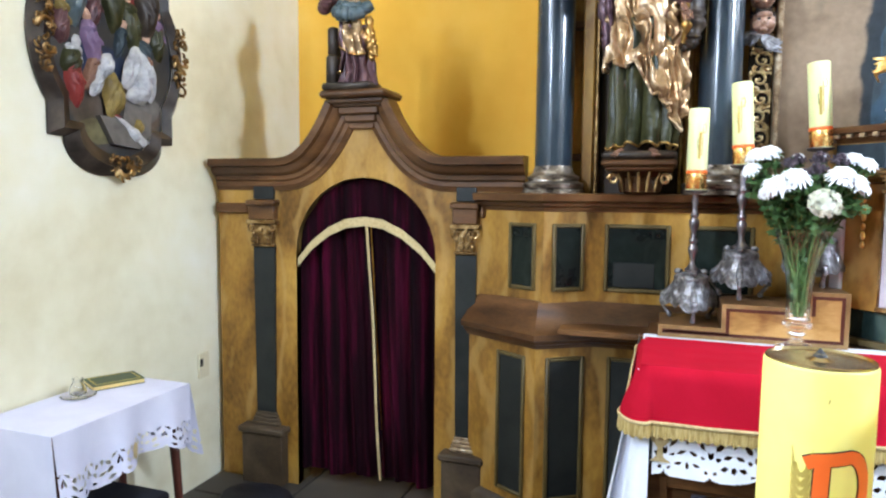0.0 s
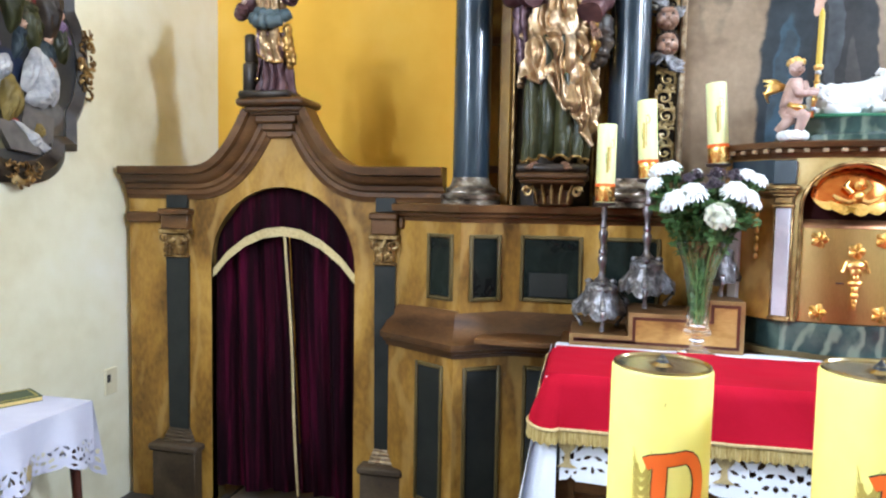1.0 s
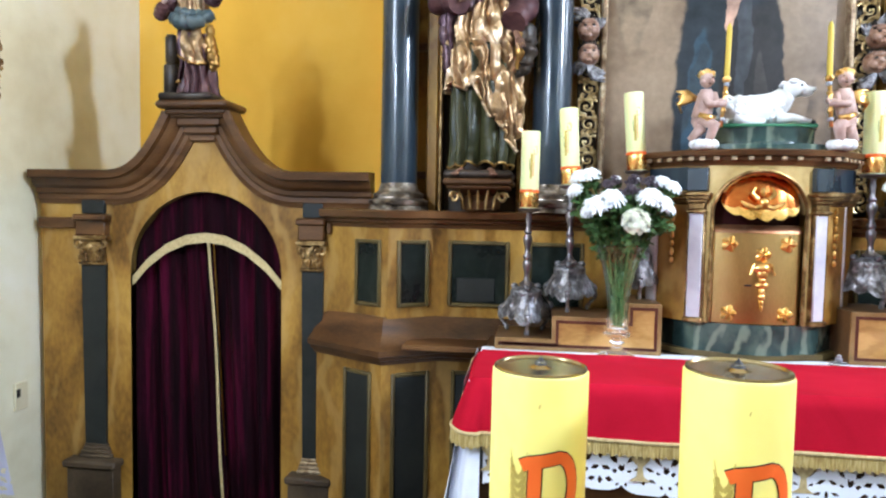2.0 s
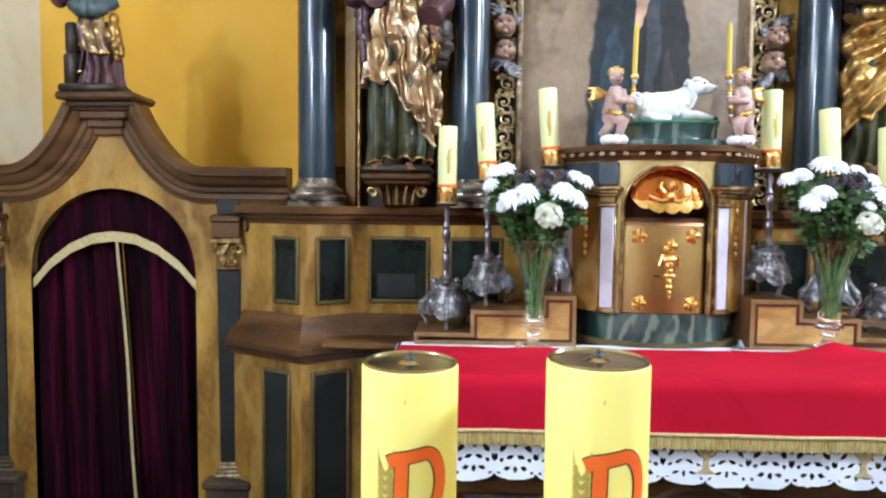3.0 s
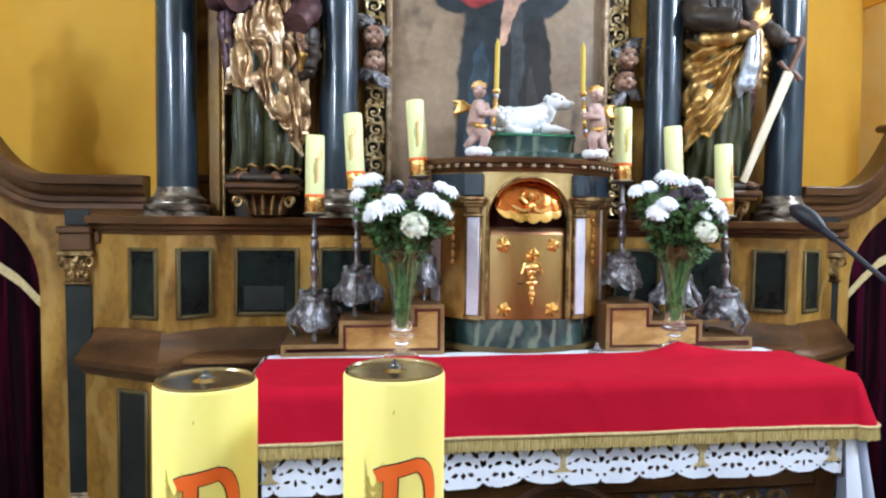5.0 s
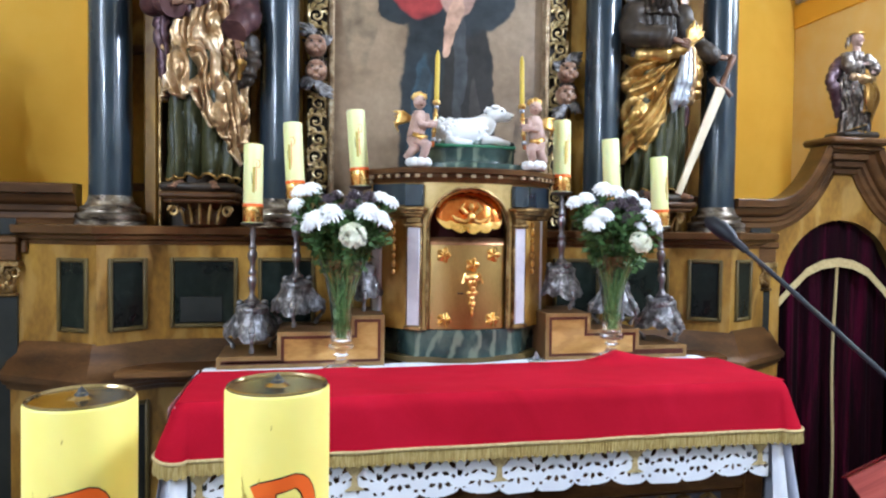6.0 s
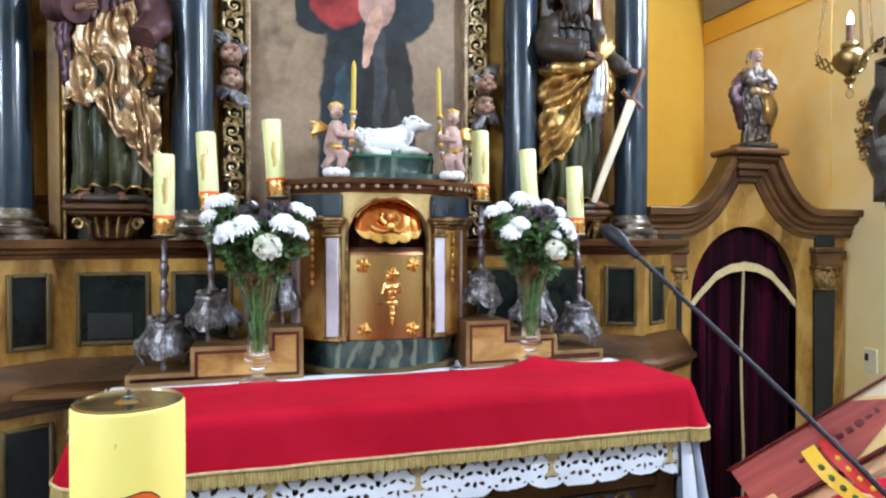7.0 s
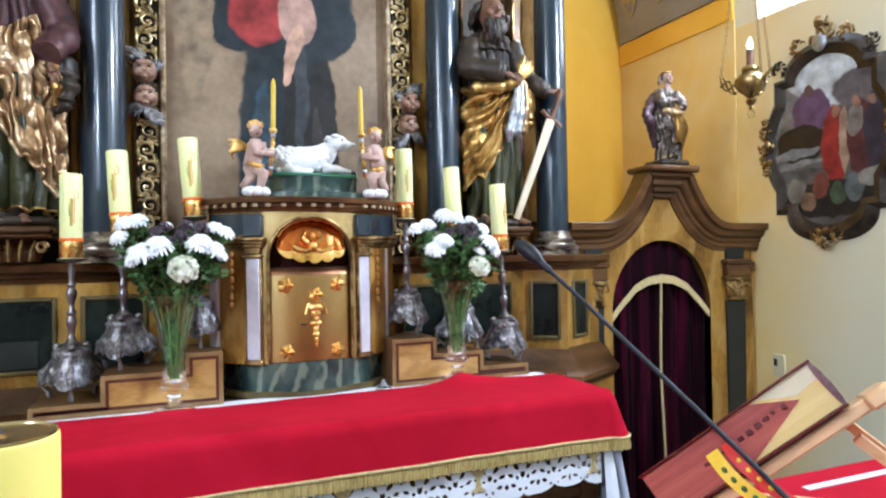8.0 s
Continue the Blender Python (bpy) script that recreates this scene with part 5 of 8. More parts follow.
c.sleeve(6, [(0.075, -0.05, 0.33), (0.0, -0.085, 0.315), (-0.07, -0.05, 0.345)], [0.022, 0.024, 0.02], 0.4)
c.wrap(5, -2.3, 2.3, lambda p: 0.33, lambda p: 0.485, lambda p, z: 0.007 * ridged(p * 2.2 + 0.5 * wander(p, z * 12)))
c.sleeve(7, [(-0.055, 0.03, 0.46), (-0.11, 0.01, 0.38), (-0.165, -0.01, 0.325), (-0.12, 0.0, 0.27), (-0.075, 0.02, 0.12)], [0.028, 0.034, 0.024, 0.036, 0.012], 0.35)
c.sleeve(5, [(-0.055, -0.01, 0.47), (-0.085, -0.05, 0.39), (-0.02, -0.085, 0.40)], [0.028, 0.028, 0.020], 0.3).hand(3, (-0.02, -0.085, 0.40), (0.8, -0.2, 0.3), 0.02)
c.sleeve(5, [(0.055, -0.01, 0.47), (0.095, -0.045, 0.40), (0.06, -0.085, 0.36)], [0.028, 0.030, 0.020], 0.3).hand(3, (0.06, -0.085, 0.36), (-0.8, -0.3, 0.0), 0.02)
c.head(3, 4, (0.0, -0.02, 0.555), 0.036, 0.0, 26, 5)
c.mb.tube([(0.034 * math.cos(t), -0.012 + 0.034 * math.sin(t), 0.588) for t in [i * 0.524 for i in range(13)]], 0.006, 6, 1)
c.mb.box(-0.11, 0.12, -0.08, 0.09, 0.0, 0.035, 0.012, 4)
solo("small_statue", c.chisel(0.010, 0.0016), SMALL, "small silvered and gilded veiled statue on a cornice", "statue", "small statues", at=pose(2.345, 0.42, 2.232), sharp=75)

# ---- the altar table ----
altar = thing("altar_table", "wooden altar table with a panelled front and gilded scrolls", "altar", at=pose(0.02, -0.2, FLOOR))
wpart("altar_body", MB().box(-1.02, 1.06, -0.46, 0.40, FLOOR, 1.06, 0.01), BROWN, altar)
wpart("mensa", MB().box(-1.10, 1.14, -0.545, 0.36, 1.055, 1.092, 0.008), BROWN, altar)
wpart("top_rail", MB().box(-1.04, 1.08, -0.49, -0.46, 0.66, 0.78, 0.008), BROWN, altar)
for x0, x1 in ((-0.92, -0.28), (0.32, 0.96)):
    wpart("front_panel", MB().box(x0, x1, -0.472, -0.46, 0.08, 0.645, 0.004), material("grey_violet_panel", [(0.05, 0.045, 0.055), (0.09, 0.08, 0.095)], 0.5, scale=5), altar, "grey violet sunk panel")
    mb = MB()
    for k in range(3):
        c = lerp(x0 + 0.12, x1 - 0.12, k / 2)
        for s in (-1, 1):
            mb.tube([(c + s * (0.05 + 0.04 * math.cos(t) * (1 - t * 0.08)), -0.478, 0.61 + 0.035 * math.sin(t) * (1 - t * 0.08)) for t in [i * 0.55 for i in range(14)]], 0.011, 6)
    wpart("scrollwork", mb, OLD_GOLD, altar, "gilded scrollwork")
arch = [(0.02 + 0.24 * math.cos(t), -0.478, 0.50 + 0.20 * math.sin(t)) for t in [math.pi * i / 20 for i in range(21)]]
wpart("arch_moulding", MB().tube(arch, 0.022, 8), BROWN, altar)
for s, x in ((-1, -1.0), (1, 1.04)):
    wpart("corner_bracket", MB().plate([(x - 0.04, 0.0), (x + 0.04, 0.0), (x + 0.04 + s * 0.05, 0.75), (x - 0.04 + s * 0.05, 0.75)], -0.50, -0.455), BROWN, altar)

# cloths
white_cloth = thing("altar_cloth", "white linen altar cloth with a cutwork lace edge", "cloth", at=pose(0.02, -0.2, 1.095))
wpart("cloth_top", MB().box(-1.112, 1.152, -0.556, 0.05, 1.093, 1.098, 0.002), LINEN, white_cloth)
for s, x in ((-1, -1.114), (1, 1.154)):
    def hang(u, v, s=s, x=x):
        y = lerp(-0.553, 0.05, u)
        return (x + s * (0.015 + 0.13 * (1 - v) ** 1.3 * (0.6 + 0.4 * (1 - u)) + 0.018 * math.sin(u * 16) * (1 - v)), y - 0.05 * (1 - u) * (1 - v), lerp(0.28, 1.096, v))
    wpart("end_drop", MB().sheet(34, 14, hang), LINEN, white_cloth, sharp=180)


def lace_keep(x, z, top, drop):
    """Whether cloth is left at this place of the cutwork: scallops below, leaf-shaped holes inside."""
    p = 0.145
    k = x / p
    c = (k % 1) - 0.5
    edge = top - drop * (0.84 + 0.16 * math.sqrt(max(0, 1 - (2 * c) ** 2)) + 0.06 * math.sin(k * 1.7))
    if z < edge:
        return False
    if z < edge + 0.011:
        return True
    q = (top - z) / drop
    for ox, oz, ang, ln, wd in ((0.30, 0.32, 0.9, 0.13, 0.042), (-0.30, 0.32, -0.9, 0.13, 0.042), (0.13, 0.50, 0.5, 0.10, 0.036), (-0.13, 0.50, -0.5, 0.10, 0.036), (0.0, 0.74, 1.57, 0.08, 0.038), (0.40, 0.82, 0.9, 0.05, 0.03), (-0.40, 0.82, -0.9, 0.05, 0.03), (0.33, 0.56, 0.5, 0.06, 0.03), (-0.33, 0.56, -0.5, 0.06, 0.03),
                                (0.20, 0.72, 0.3, 0.08, 0.034), (-0.20, 0.72, -0.3, 0.08, 0.034), (0.0, 0.25, 1.57, 0.10, 0.035), (0.47, 0.50, 1.4, 0.09, 0.03), (-0.47, 0.50, -1.4, 0.09, 0.03),
                                (0.17, 0.14, 0.2, 0.07, 0.035), (-0.17, 0.14, -0.2, 0.07, 0.035), (0.44, 0.12, 0.8, 0.06, 0.04), (-0.44, 0.12, -0.8, 0.06, 0.04)):
        dx, dz = c - ox, (q - oz) * drop / p
        ln, wd = ln * 1.08, wd * 1.32
        u = dx * math.cos(ang) + dz * math.sin(ang)
        v = -dx * math.sin(ang) + dz * math.cos(ang)
        if abs(u) < ln and abs(v) < wd * (1 - (u / ln) ** 2) * (1.2 if int(k) % 3 else 0.85):
            return False
    return True


for s, cx in ((-1, -1.066), (1, 1.106)):
    def fold(u, v, s=s, cx=cx):
        an = math.pi + u * math.pi / 2
        r = 0.048 + 0.125 * (1 - v) ** 0.9 * (0.8 + 0.2 * math.cos(u * 9))
        return (cx + s * abs(r * math.cos(an)), -0.515 + r * math.sin(an) * 0.8, lerp(0.25, 1.092, v))
    wpart("corner_fold", MB().sheet(22, 14, fold), LINEN, white_cloth, sharp=180)
LX0, LX1, LT, LB = -1.055, 1.10, 0.915, 0.735
mb = MB().sheet(620, 48, lambda u, v: (lerp(LX0, LX1, u), -0.562 + 0.004 * math.sin(u * 60) * (1 - v), lerp(LB, LT, v)),
                keep=lambda u, v: lace_keep(lerp(LX0, LX1, u), lerp(LB, LT, v), LT, LT - LB))
wpart("lace_edge", mb, LACE, white_cloth, "white cutwork lace with scalloped hem", sharp=180)
wpart("cloth_front", MB().box(LX0, LX1, -0.566, -0.558, LT - 0.01, 1.096, 0.002), LINEN, white_cloth)
for x in (-1.03, -0.52, 0.0, 0.53, 1.06):
    mb = MB().plate([(x - 0.035, 0.785), (x + 0.035, 0.785), (x + 0.012, 0.80), (x + 0.008, 0.835), (x + 0.03, 0.86), (x + 0.032, 0.885), (x - 0.032, 0.885), (x - 0.03, 0.86), (x - 0.008, 0.835), (x - 0.012, 0.80)], -0.5675, -0.563)
    wpart("embroidered_chalice", mb, TRIM, white_cloth, "gold embroidered chalice")

red_cloth = thing("red_altar_cloth", "bright red altar cloth with gold fringe laid on the altar", "cloth", at=pose(0.02, -0.3, 1.1))
RX0, RX1, RFRONT = -1.102, 1.166, -0.560


def ridge(x, y):
    """Small folds; the cloth is pushed up below the vases at its back edge."""
    back = math.exp(-((y + 0.115) / 0.07) ** 2)
    peak = 0.046 * math.exp(-abs((x - 0.665) / 0.085) ** 1.5) * back + 0.012 * math.exp(-((x - 0.80) / 0.12) ** 2) * back + 0.007 * math.exp(-((x + 0.55) / 0.11) ** 2) * back
    return peak + 0.0022 * wander(x * 3, y * 6, 2) + 0.0016 * wander(x * 11, y * 14, 4)


def red_top(u, v):
    x = lerp(RX0, RX1, u)
    back = -0.098 - 0.012 * math.exp(-((x + 0.55) / 0.12) ** 2) + 0.010 * math.exp(-((x - 0.66) / 0.12) ** 2) + 0.010 * math.sin(x * 4)
    y = lerp(back, RFRONT, v)
    return (x, y, 1.113 + ridge(x, y))


# the outer edge of the top, from the back of one end round the front to the back of the other
EDGE, RC = [], 0.035
for i in range(30):
    EDGE.append(((RX0, lerp(-0.13, RFRONT + RC, i / 29)), (-1.0, 0.0)))
for i in range(1, 14):
    a = math.pi + math.pi / 2 * i / 14
    EDGE.append(((RX0 + RC + RC * math.cos(a), RFRONT + RC + RC * math.sin(a)), (math.cos(a), math.sin(a))))
for i in range(160):
    EDGE.append(((lerp(RX0 + RC, RX1 - RC, i / 159), RFRONT), (0.0, -1.0)))
for i in range(1, 14):
    a = -math.pi / 2 + math.pi / 2 * i / 14
    EDGE.append(((RX1 - RC + RC * math.cos(a), RFRONT + RC + RC * math.sin(a)), (math.cos(a), math.sin(a))))
for i in range(30):
    EDGE.append(((RX1, lerp(RFRONT + RC, -0.13, i / 29)), (1.0, 0.0)))


def skirt(u, v):
    """The overhang; v runs from the table's edge down to the hem."""
    k = min(len(EDGE) - 2, int(u * (len(EDGE) - 1)))
    t = u * (len(EDGE) - 1) - k
    (p, n), (q, m) = EDGE[k], EDGE[k + 1]
    x, y = lerp(p[0], q[0], t), lerp(p[1], q[1], t)
    nx, ny = lerp(n[0], m[0], t), lerp(n[1], m[1], t)
    corner = min(1.0, 2.2 * abs(nx * ny)) if x < 0 else min(1.0, 2.0 * abs(nx * ny))
    back = max(0.0, (y - RFRONT) / 0.43)
    if x < 0:
        drop, flare = lerp(0.172, 0.020, min(1.0, back * 1.5) ** 0.8), 0.014 + 0.034 * corner + 0.02 * (back > 0) * (1 - min(1.0, back * 1.5))
    else:
        drop, flare = lerp(0.172, 0.120, min(1.0, back)), 0.012 + 0.034 * corner + 0.016 * (back > 0)
    if abs(nx) < 0.02:
        flare = 0.014 + 0.006 * wander(x * 2.6, 1.0) + 0.006 * math.exp(-((x - RX0) / 0.10) ** 2) + 0.006 * math.exp(-((x - RX1) / 0.10) ** 2)
    o = 0.016 * math.sin(min(1.0, v * 5) * math.pi / 2) + flare * v + 0.004 * wander(x * 9, y * 9, v * 2) * v
    # the top's front edge is soft
    return (x + nx * o, y + ny * o, 1.113 - 0.012 * (1 - math.cos(min(1.0, v * 5) * math.pi / 2)) - drop * v + ridge(x, y) * (1 - v) ** 2 + 0.003 * wander(x * 5, 3.0) * v)


wpart("cloth", MB().sheet(150, 40, lambda u, v: red_top(u, 1 - v)), RED, red_cloth, sharp=180)
wpart("overhang", MB().sheet(300, 26, lambda u, v: skirt(u, 1 - v)), RED, red_cloth, sharp=180)


def fringe(u, v):
    x, y, z = skirt(u, 1.0)
    q = skirt(u, 0.9)
    w = (1 - v)
    n = 0.0030 * math.sin(u * 2100 + 3 * math.sin(u * 190)) * w
    return (x + (x - q[0]) * 2.0 * w * 0.5 + n * 0.4, y - 0.004 - n, z + 0.004 - (0.055 + 0.004 * math.sin(u * 800)) * w)


wpart("fringe", MB().sheet(1100, 4, fringe), FRINGE, red_cloth, "gold bullion fringe", sharp=180)
wpart("fringe_heading", MB().tube([tuple(Vector(skirt(i / 260, 1.0)) + Vector((0, -0.005, 0))) for i in range(261)], 0.0065, 7), TRIM, red_cloth)


# ---- stepped candle shelves ----
def gradine(steps):
    """Steps between a low and a high end; the front carries a pale edge and a dark inlaid line that follow its outline."""
    g = thing("candle_step", "stepped veneered wooden shelf with dark inlaid borders", "shelf", "candle steps", at=pose((steps[0][0] + steps[-1][1]) / 2, 0.13, 1.10))
    top = []
    for x0, x1, z in steps:
        top += [(x0, z), (x1, z)]
    outline = [(steps[0][0], 1.10), (steps[-1][1], 1.10)] + top[::-1]

    def inset(d):
        out, n = [], len(outline)
        for i in range(n):
            a, b, c = Vector(outline[i - 1]), Vector(outline[i]), Vector(outline[(i + 1) % n])
            e, f = (b - a).normalized(), (c - b).normalized()
            out.append(tuple(b + Vector((-e.y, e.x)) * d + Vector((-f.y, f.x)) * d))
        return out

    def ring(d0, d1, y):
        p, q = inset(d0), inset(d1)
        n = len(p)
        return MB().add([(x, y, z) for x, z in p + q] + [(x, y + 0.003, z) for x, z in p + q],
                        [(i, (i + 1) % n, n + (i + 1) % n, n + i) for i in range(n)] + [((i + 1) % n, i, 2 * n + i, 2 * n + (i + 1) % n) for i in range(n)] + [(n + i, n + (i + 1) % n, 3 * n + (i + 1) % n, 3 * n + i) for i in range(n)])
    for x0, x1, z in steps:
        wpart("tread", MB().box(x0 + 0.001, x1 - 0.001, 0.006, 0.30, 1.101, z, 0.003), DARK_VENEER, g)
    wpart("front", MB().plate(outline, 0.002, 0.008), INLAY, g, "figured veneer front")
    wpart("edge_band", ring(0.0, 0.016, -0.001), EDGE_VENEER, g, "pale veneer edge")
    wpart("inlay", ring(0.0165, 0.029, 0.000), DARK_WOOD, g, "dark inlaid border")


EDGE_VENEER = material("pale_brown_veneer_edge", [(0.16, 0.085, 0.03), (0.30, 0.18, 0.075)], 0.4, scale=6, fine=60)
DARK_VENEER = material("brown_veneer_top", [(0.07, 0.03, 0.012), (0.15, 0.075, 0.03)], 0.4, scale=5, stretch=(0.5, 2, 1), fine=50)
gradine([(-1.055, -0.812, 1.150), (-0.812, -0.506, 1.250), (-0.506, -0.36, 1.317)])
gradine([(0.375, 0.592, 1.314), (0.592, 0.833, 1.237), (0.833, 1.08, 1.157)])


# ---- candlesticks and their candles ----
def candlestick(first=True):
    st = thing("candlestick", "tarnished silver baroque candlestick with a three-footed embossed base", "candlestick", "altar candlesticks")

    # a three-sided bell with swelling corners, a scalloped skirt and embossed cartouches
    def skin(u, v):
        a = u * 2 * math.pi
        k = math.cos(3 * (a + math.pi / 2))
        z = lerp(0.080, 0.215, v)
        r = 0.052 + 0.058 * (1 - v) ** 1.25 + 0.010 * math.sin(v * 9.4) * (v > 0.66) - 0.028 * max(0.0, v - 0.86) / 0.14
        r *= 1 + 0.20 * k * (1 - v) ** 0.8
        r += 0.0030 * ridged(u * 9 + 2.2 * wander(math.cos(a) * 2, math.sin(a) * 2, v * 3)) * (1 - v * 0.5) + 0.0035 * wander(math.cos(a) * 7, math.sin(a) * 7, v * 6)
        r += 0.012 * math.exp(-((v - 0.36) / 0.14) ** 2) * max(0.0, -k) ** 3 + 0.006 * math.exp(-((v - 0.10) / 0.05) ** 2) * abs(math.sin(u * math.pi * 9))
        z -= 0.016 * abs(math.sin(u * math.pi * 9)) * (1 - v) ** 3 + 0.012 * max(0.0, k) * (1 - v) ** 3
        return (r * math.cos(a), r * math.sin(a), z)
    def under(u, v):
        x, y, z = skin(u, 0)
        return (x * lerp(0.3, 1.0, v), y * lerp(0.3, 1.0, v), lerp(0.10, z, v))
    part("base", MB().sheet(132, 26, skin).sheet(132, 3, under), SILVER, st, "embossed silver base", sharp=180)
    for k in range(3):
        a2 = -math.pi / 2 + k * 2.094
        c, s = math.cos(a2), math.sin(a2)
        mb = MB().tube([((0.058 + 0.074 * t ** 1.5) * c, (0.058 + 0.074 * t ** 1.5) * s, 0.200 - 0.105 * t) for t in [i / 10 for i in range(11)]], [0.008, 0.010, 0.010, 0.009, 0.009, 0.009, 0.010, 0.011, 0.013, 0.015, 0.012], 8)
        mb.ball((0.060 * c, 0.060 * s, 0.210), (0.018, 0.018, 0.014), 9, 7)
        part("corner_scroll", mb, SILVER, st)
    for k in range(3):
        a2 = -math.pi / 2 + k * 2.094
        part("foot", MB().tube([((0.112 + 0.020 * math.sin(t * 5.0)) * math.cos(a2), (0.112 + 0.020 * math.sin(t * 5.0)) * math.sin(a2), 0.100 - 0.094 * t) for t in [i / 10 for i in range(11)]],
                               [0.014, 0.014, 0.012, 0.010, 0.008, 0.007, 0.007, 0.007, 0.009, 0.011, 0.009], 8), SILVER, st)
    prof = [(0.030, 0.212), (0.034, 0.222), (0.020, 0.232), (0.012, 0.248), (0.011, 0.262), (0.014, 0.285), (0.019, 0.30), (0.020, 0.318), (0.012, 0.332), (0.018, 0.342), (0.018, 0.35), (0.010, 0.362),
            (0.012, 0.39), (0.019, 0.41), (0.021, 0.43), (0.012, 0.446), (0.018, 0.456), (0.011, 0.468), (0.010, 0.49), (0.014, 0.515), (0.010, 0.535), (0.016, 0.548)]
    part("stem", MB().lathe(prof, 18), STEEL, st, "dull turned stem")
    part("drip_pan", MB().lathe([(0.016, 0.546), (0.045, 0.552), (0.053, 0.560), (0.050, 0.563), (0.02, 0.561)], 24), STEEL, st)
    return st


def altar_candle():
    cd = thing("candle", "pale yellow candle with a red and gold foil band", "candle", "altar candles")
    part("wax", MB().lathe([(0.0405, 0.0), (0.0415, 0.002), (0.0415, 0.336), (0.039, 0.341), (0.034, 0.338), (0.012, 0.334)], 32), WAX_PALE, cd)
    part("foil_band", MB().lathe([(0.0422, 0.004), (0.0428, 0.006), (0.0428, 0.070), (0.0422, 0.073)], 32, close=False), FOIL, cd, "red and gold foil band")
    part("band_edge", MB().lathe([(0.0424, 0.068), (0.0436, 0.072), (0.0436, 0.080), (0.0424, 0.083)], 32, close=False), ORANGE, cd)
    part("wick", MB().tube([(0, 0, 0.332), (0.001, 0, 0.35)], 0.0015, 5), BLACK, cd)

    def wrap(pts, w, r):
        rows = []
        for i, (x, z) in enumerate(pts):
            ax, az = pts[max(i - 1, 0)]
            bx, bz = pts[min(i + 1, len(pts) - 1)]
            t = Vector((bx - ax, bz - az)).normalized() * w
            for s in (-1, 1):
                a = (x - s * t.y) / 0.0415 - math.pi / 2
                rows.append((r * math.cos(a), r * math.sin(a), z + s * t.x))
        return rows, [(2 * i, 2 * i + 2, 2 * i + 3, 2 * i + 1) for i in range(len(pts) - 1)]
    for name, pts, w, ma in (("emblem_stem", [(0.004, 0.14), (0.006, 0.26)], 0.0014, ORANGE), ("emblem_bow", [(0.006, 0.27), (0.016, 0.272), (0.022, 0.255), (0.016, 0.238), (0.006, 0.238)], 0.0016, ORANGE),
                             ("emblem_gold", [(-0.006, 0.13), (-0.004, 0.24)], 0.005, WHEAT), ("emblem_line", [(-0.012, 0.17), (-0.014, 0.215)], 0.0012, BLACK)):
        v, f = wrap(pts, w, 0.0421)
        part(name, MB().add(v, f), ma, cd)
    return cd


stick, first_candle = candlestick(), altar_candle()
SPOTS = [(-0.928, 0.15, 1.147, 0.4, 0.2, 15), (-0.735, 0.16, 1.252, -0.6, 1.2, -20), (-0.445, 0.17, 1.319, -1.2, 0.4, 0), (0.515, 0.17, 1.314, -0.9, 0.3, 10), (0.80, 0.16, 1.235, -3.2, 0.5, 60), (1.045, 0.15, 1.155, -2.9, 0.4, 30)]
for k, (x, y, z, lean, tip_back, turn) in enumerate(SPOTS):
    m = pose(x, y, z, -tip_back, lean, 0)
    a = stick if k == 0 else copy_thing(stick, m)
    b = first_candle if k == 0 else copy_thing(first_candle, m)
    a.matrix_basis = m @ pose(0, 0, 0, 0, 0, turn * 0.3)
    b.matrix_basis = m @ pose(0, 0, 0.5625, 0, (0, -2.5, -3.0, 0.5, 0.3, 0.8)[k], turn)

# ---- tabernacle ----
TX = 0.012
tabernacle = thing("tabernacle", "gilded and marbled tabernacle with a brass door and shell niche", "tabernacle", at=pose(TX, 0.12, 1.10))


def bow(x0, x1, y_end, y_mid, n=14):
    return [(lerp(x0, x1, i / n), y_end + (y_mid - y_end) * (1 - (2 * i / n - 1) ** 2)) for i in range(n + 1)]


def tab_plan(g):
    """Bowed front, slanting side bays; g grows it outwards."""
    return [(TX - 0.405 - g, 0.20 - g * 0.5), (TX - 0.27 - g, 0.045 - g)] + bow(TX - 0.20 - g * 0.5, TX + 0.21 + g * 0.5, 0.03 - g, -0.012 - g) + [(TX + 0.28 + g, 0.045 - g), (TX + 0.435 + g, 0.20 - g * 0.5)]


back = lambda g: [(TX + 0.435 + g, 0.36), (TX - 0.405 - g, 0.36)]
wpart("foot_slab", MB().prism(tab_plan(-0.005) + back(-0.005), 1.10, 1.125), OLIVE, tabernacle)
wpart("marble_base", MB().prism([(x * 0.86 + TX * 0.14, y + 0.0) for x, y in tab_plan(0.0)] + [(TX + 0.37, 0.36), (TX - 0.35, 0.36)], 1.122, 1.245), MARBLE, tabernacle, "green marbled base")
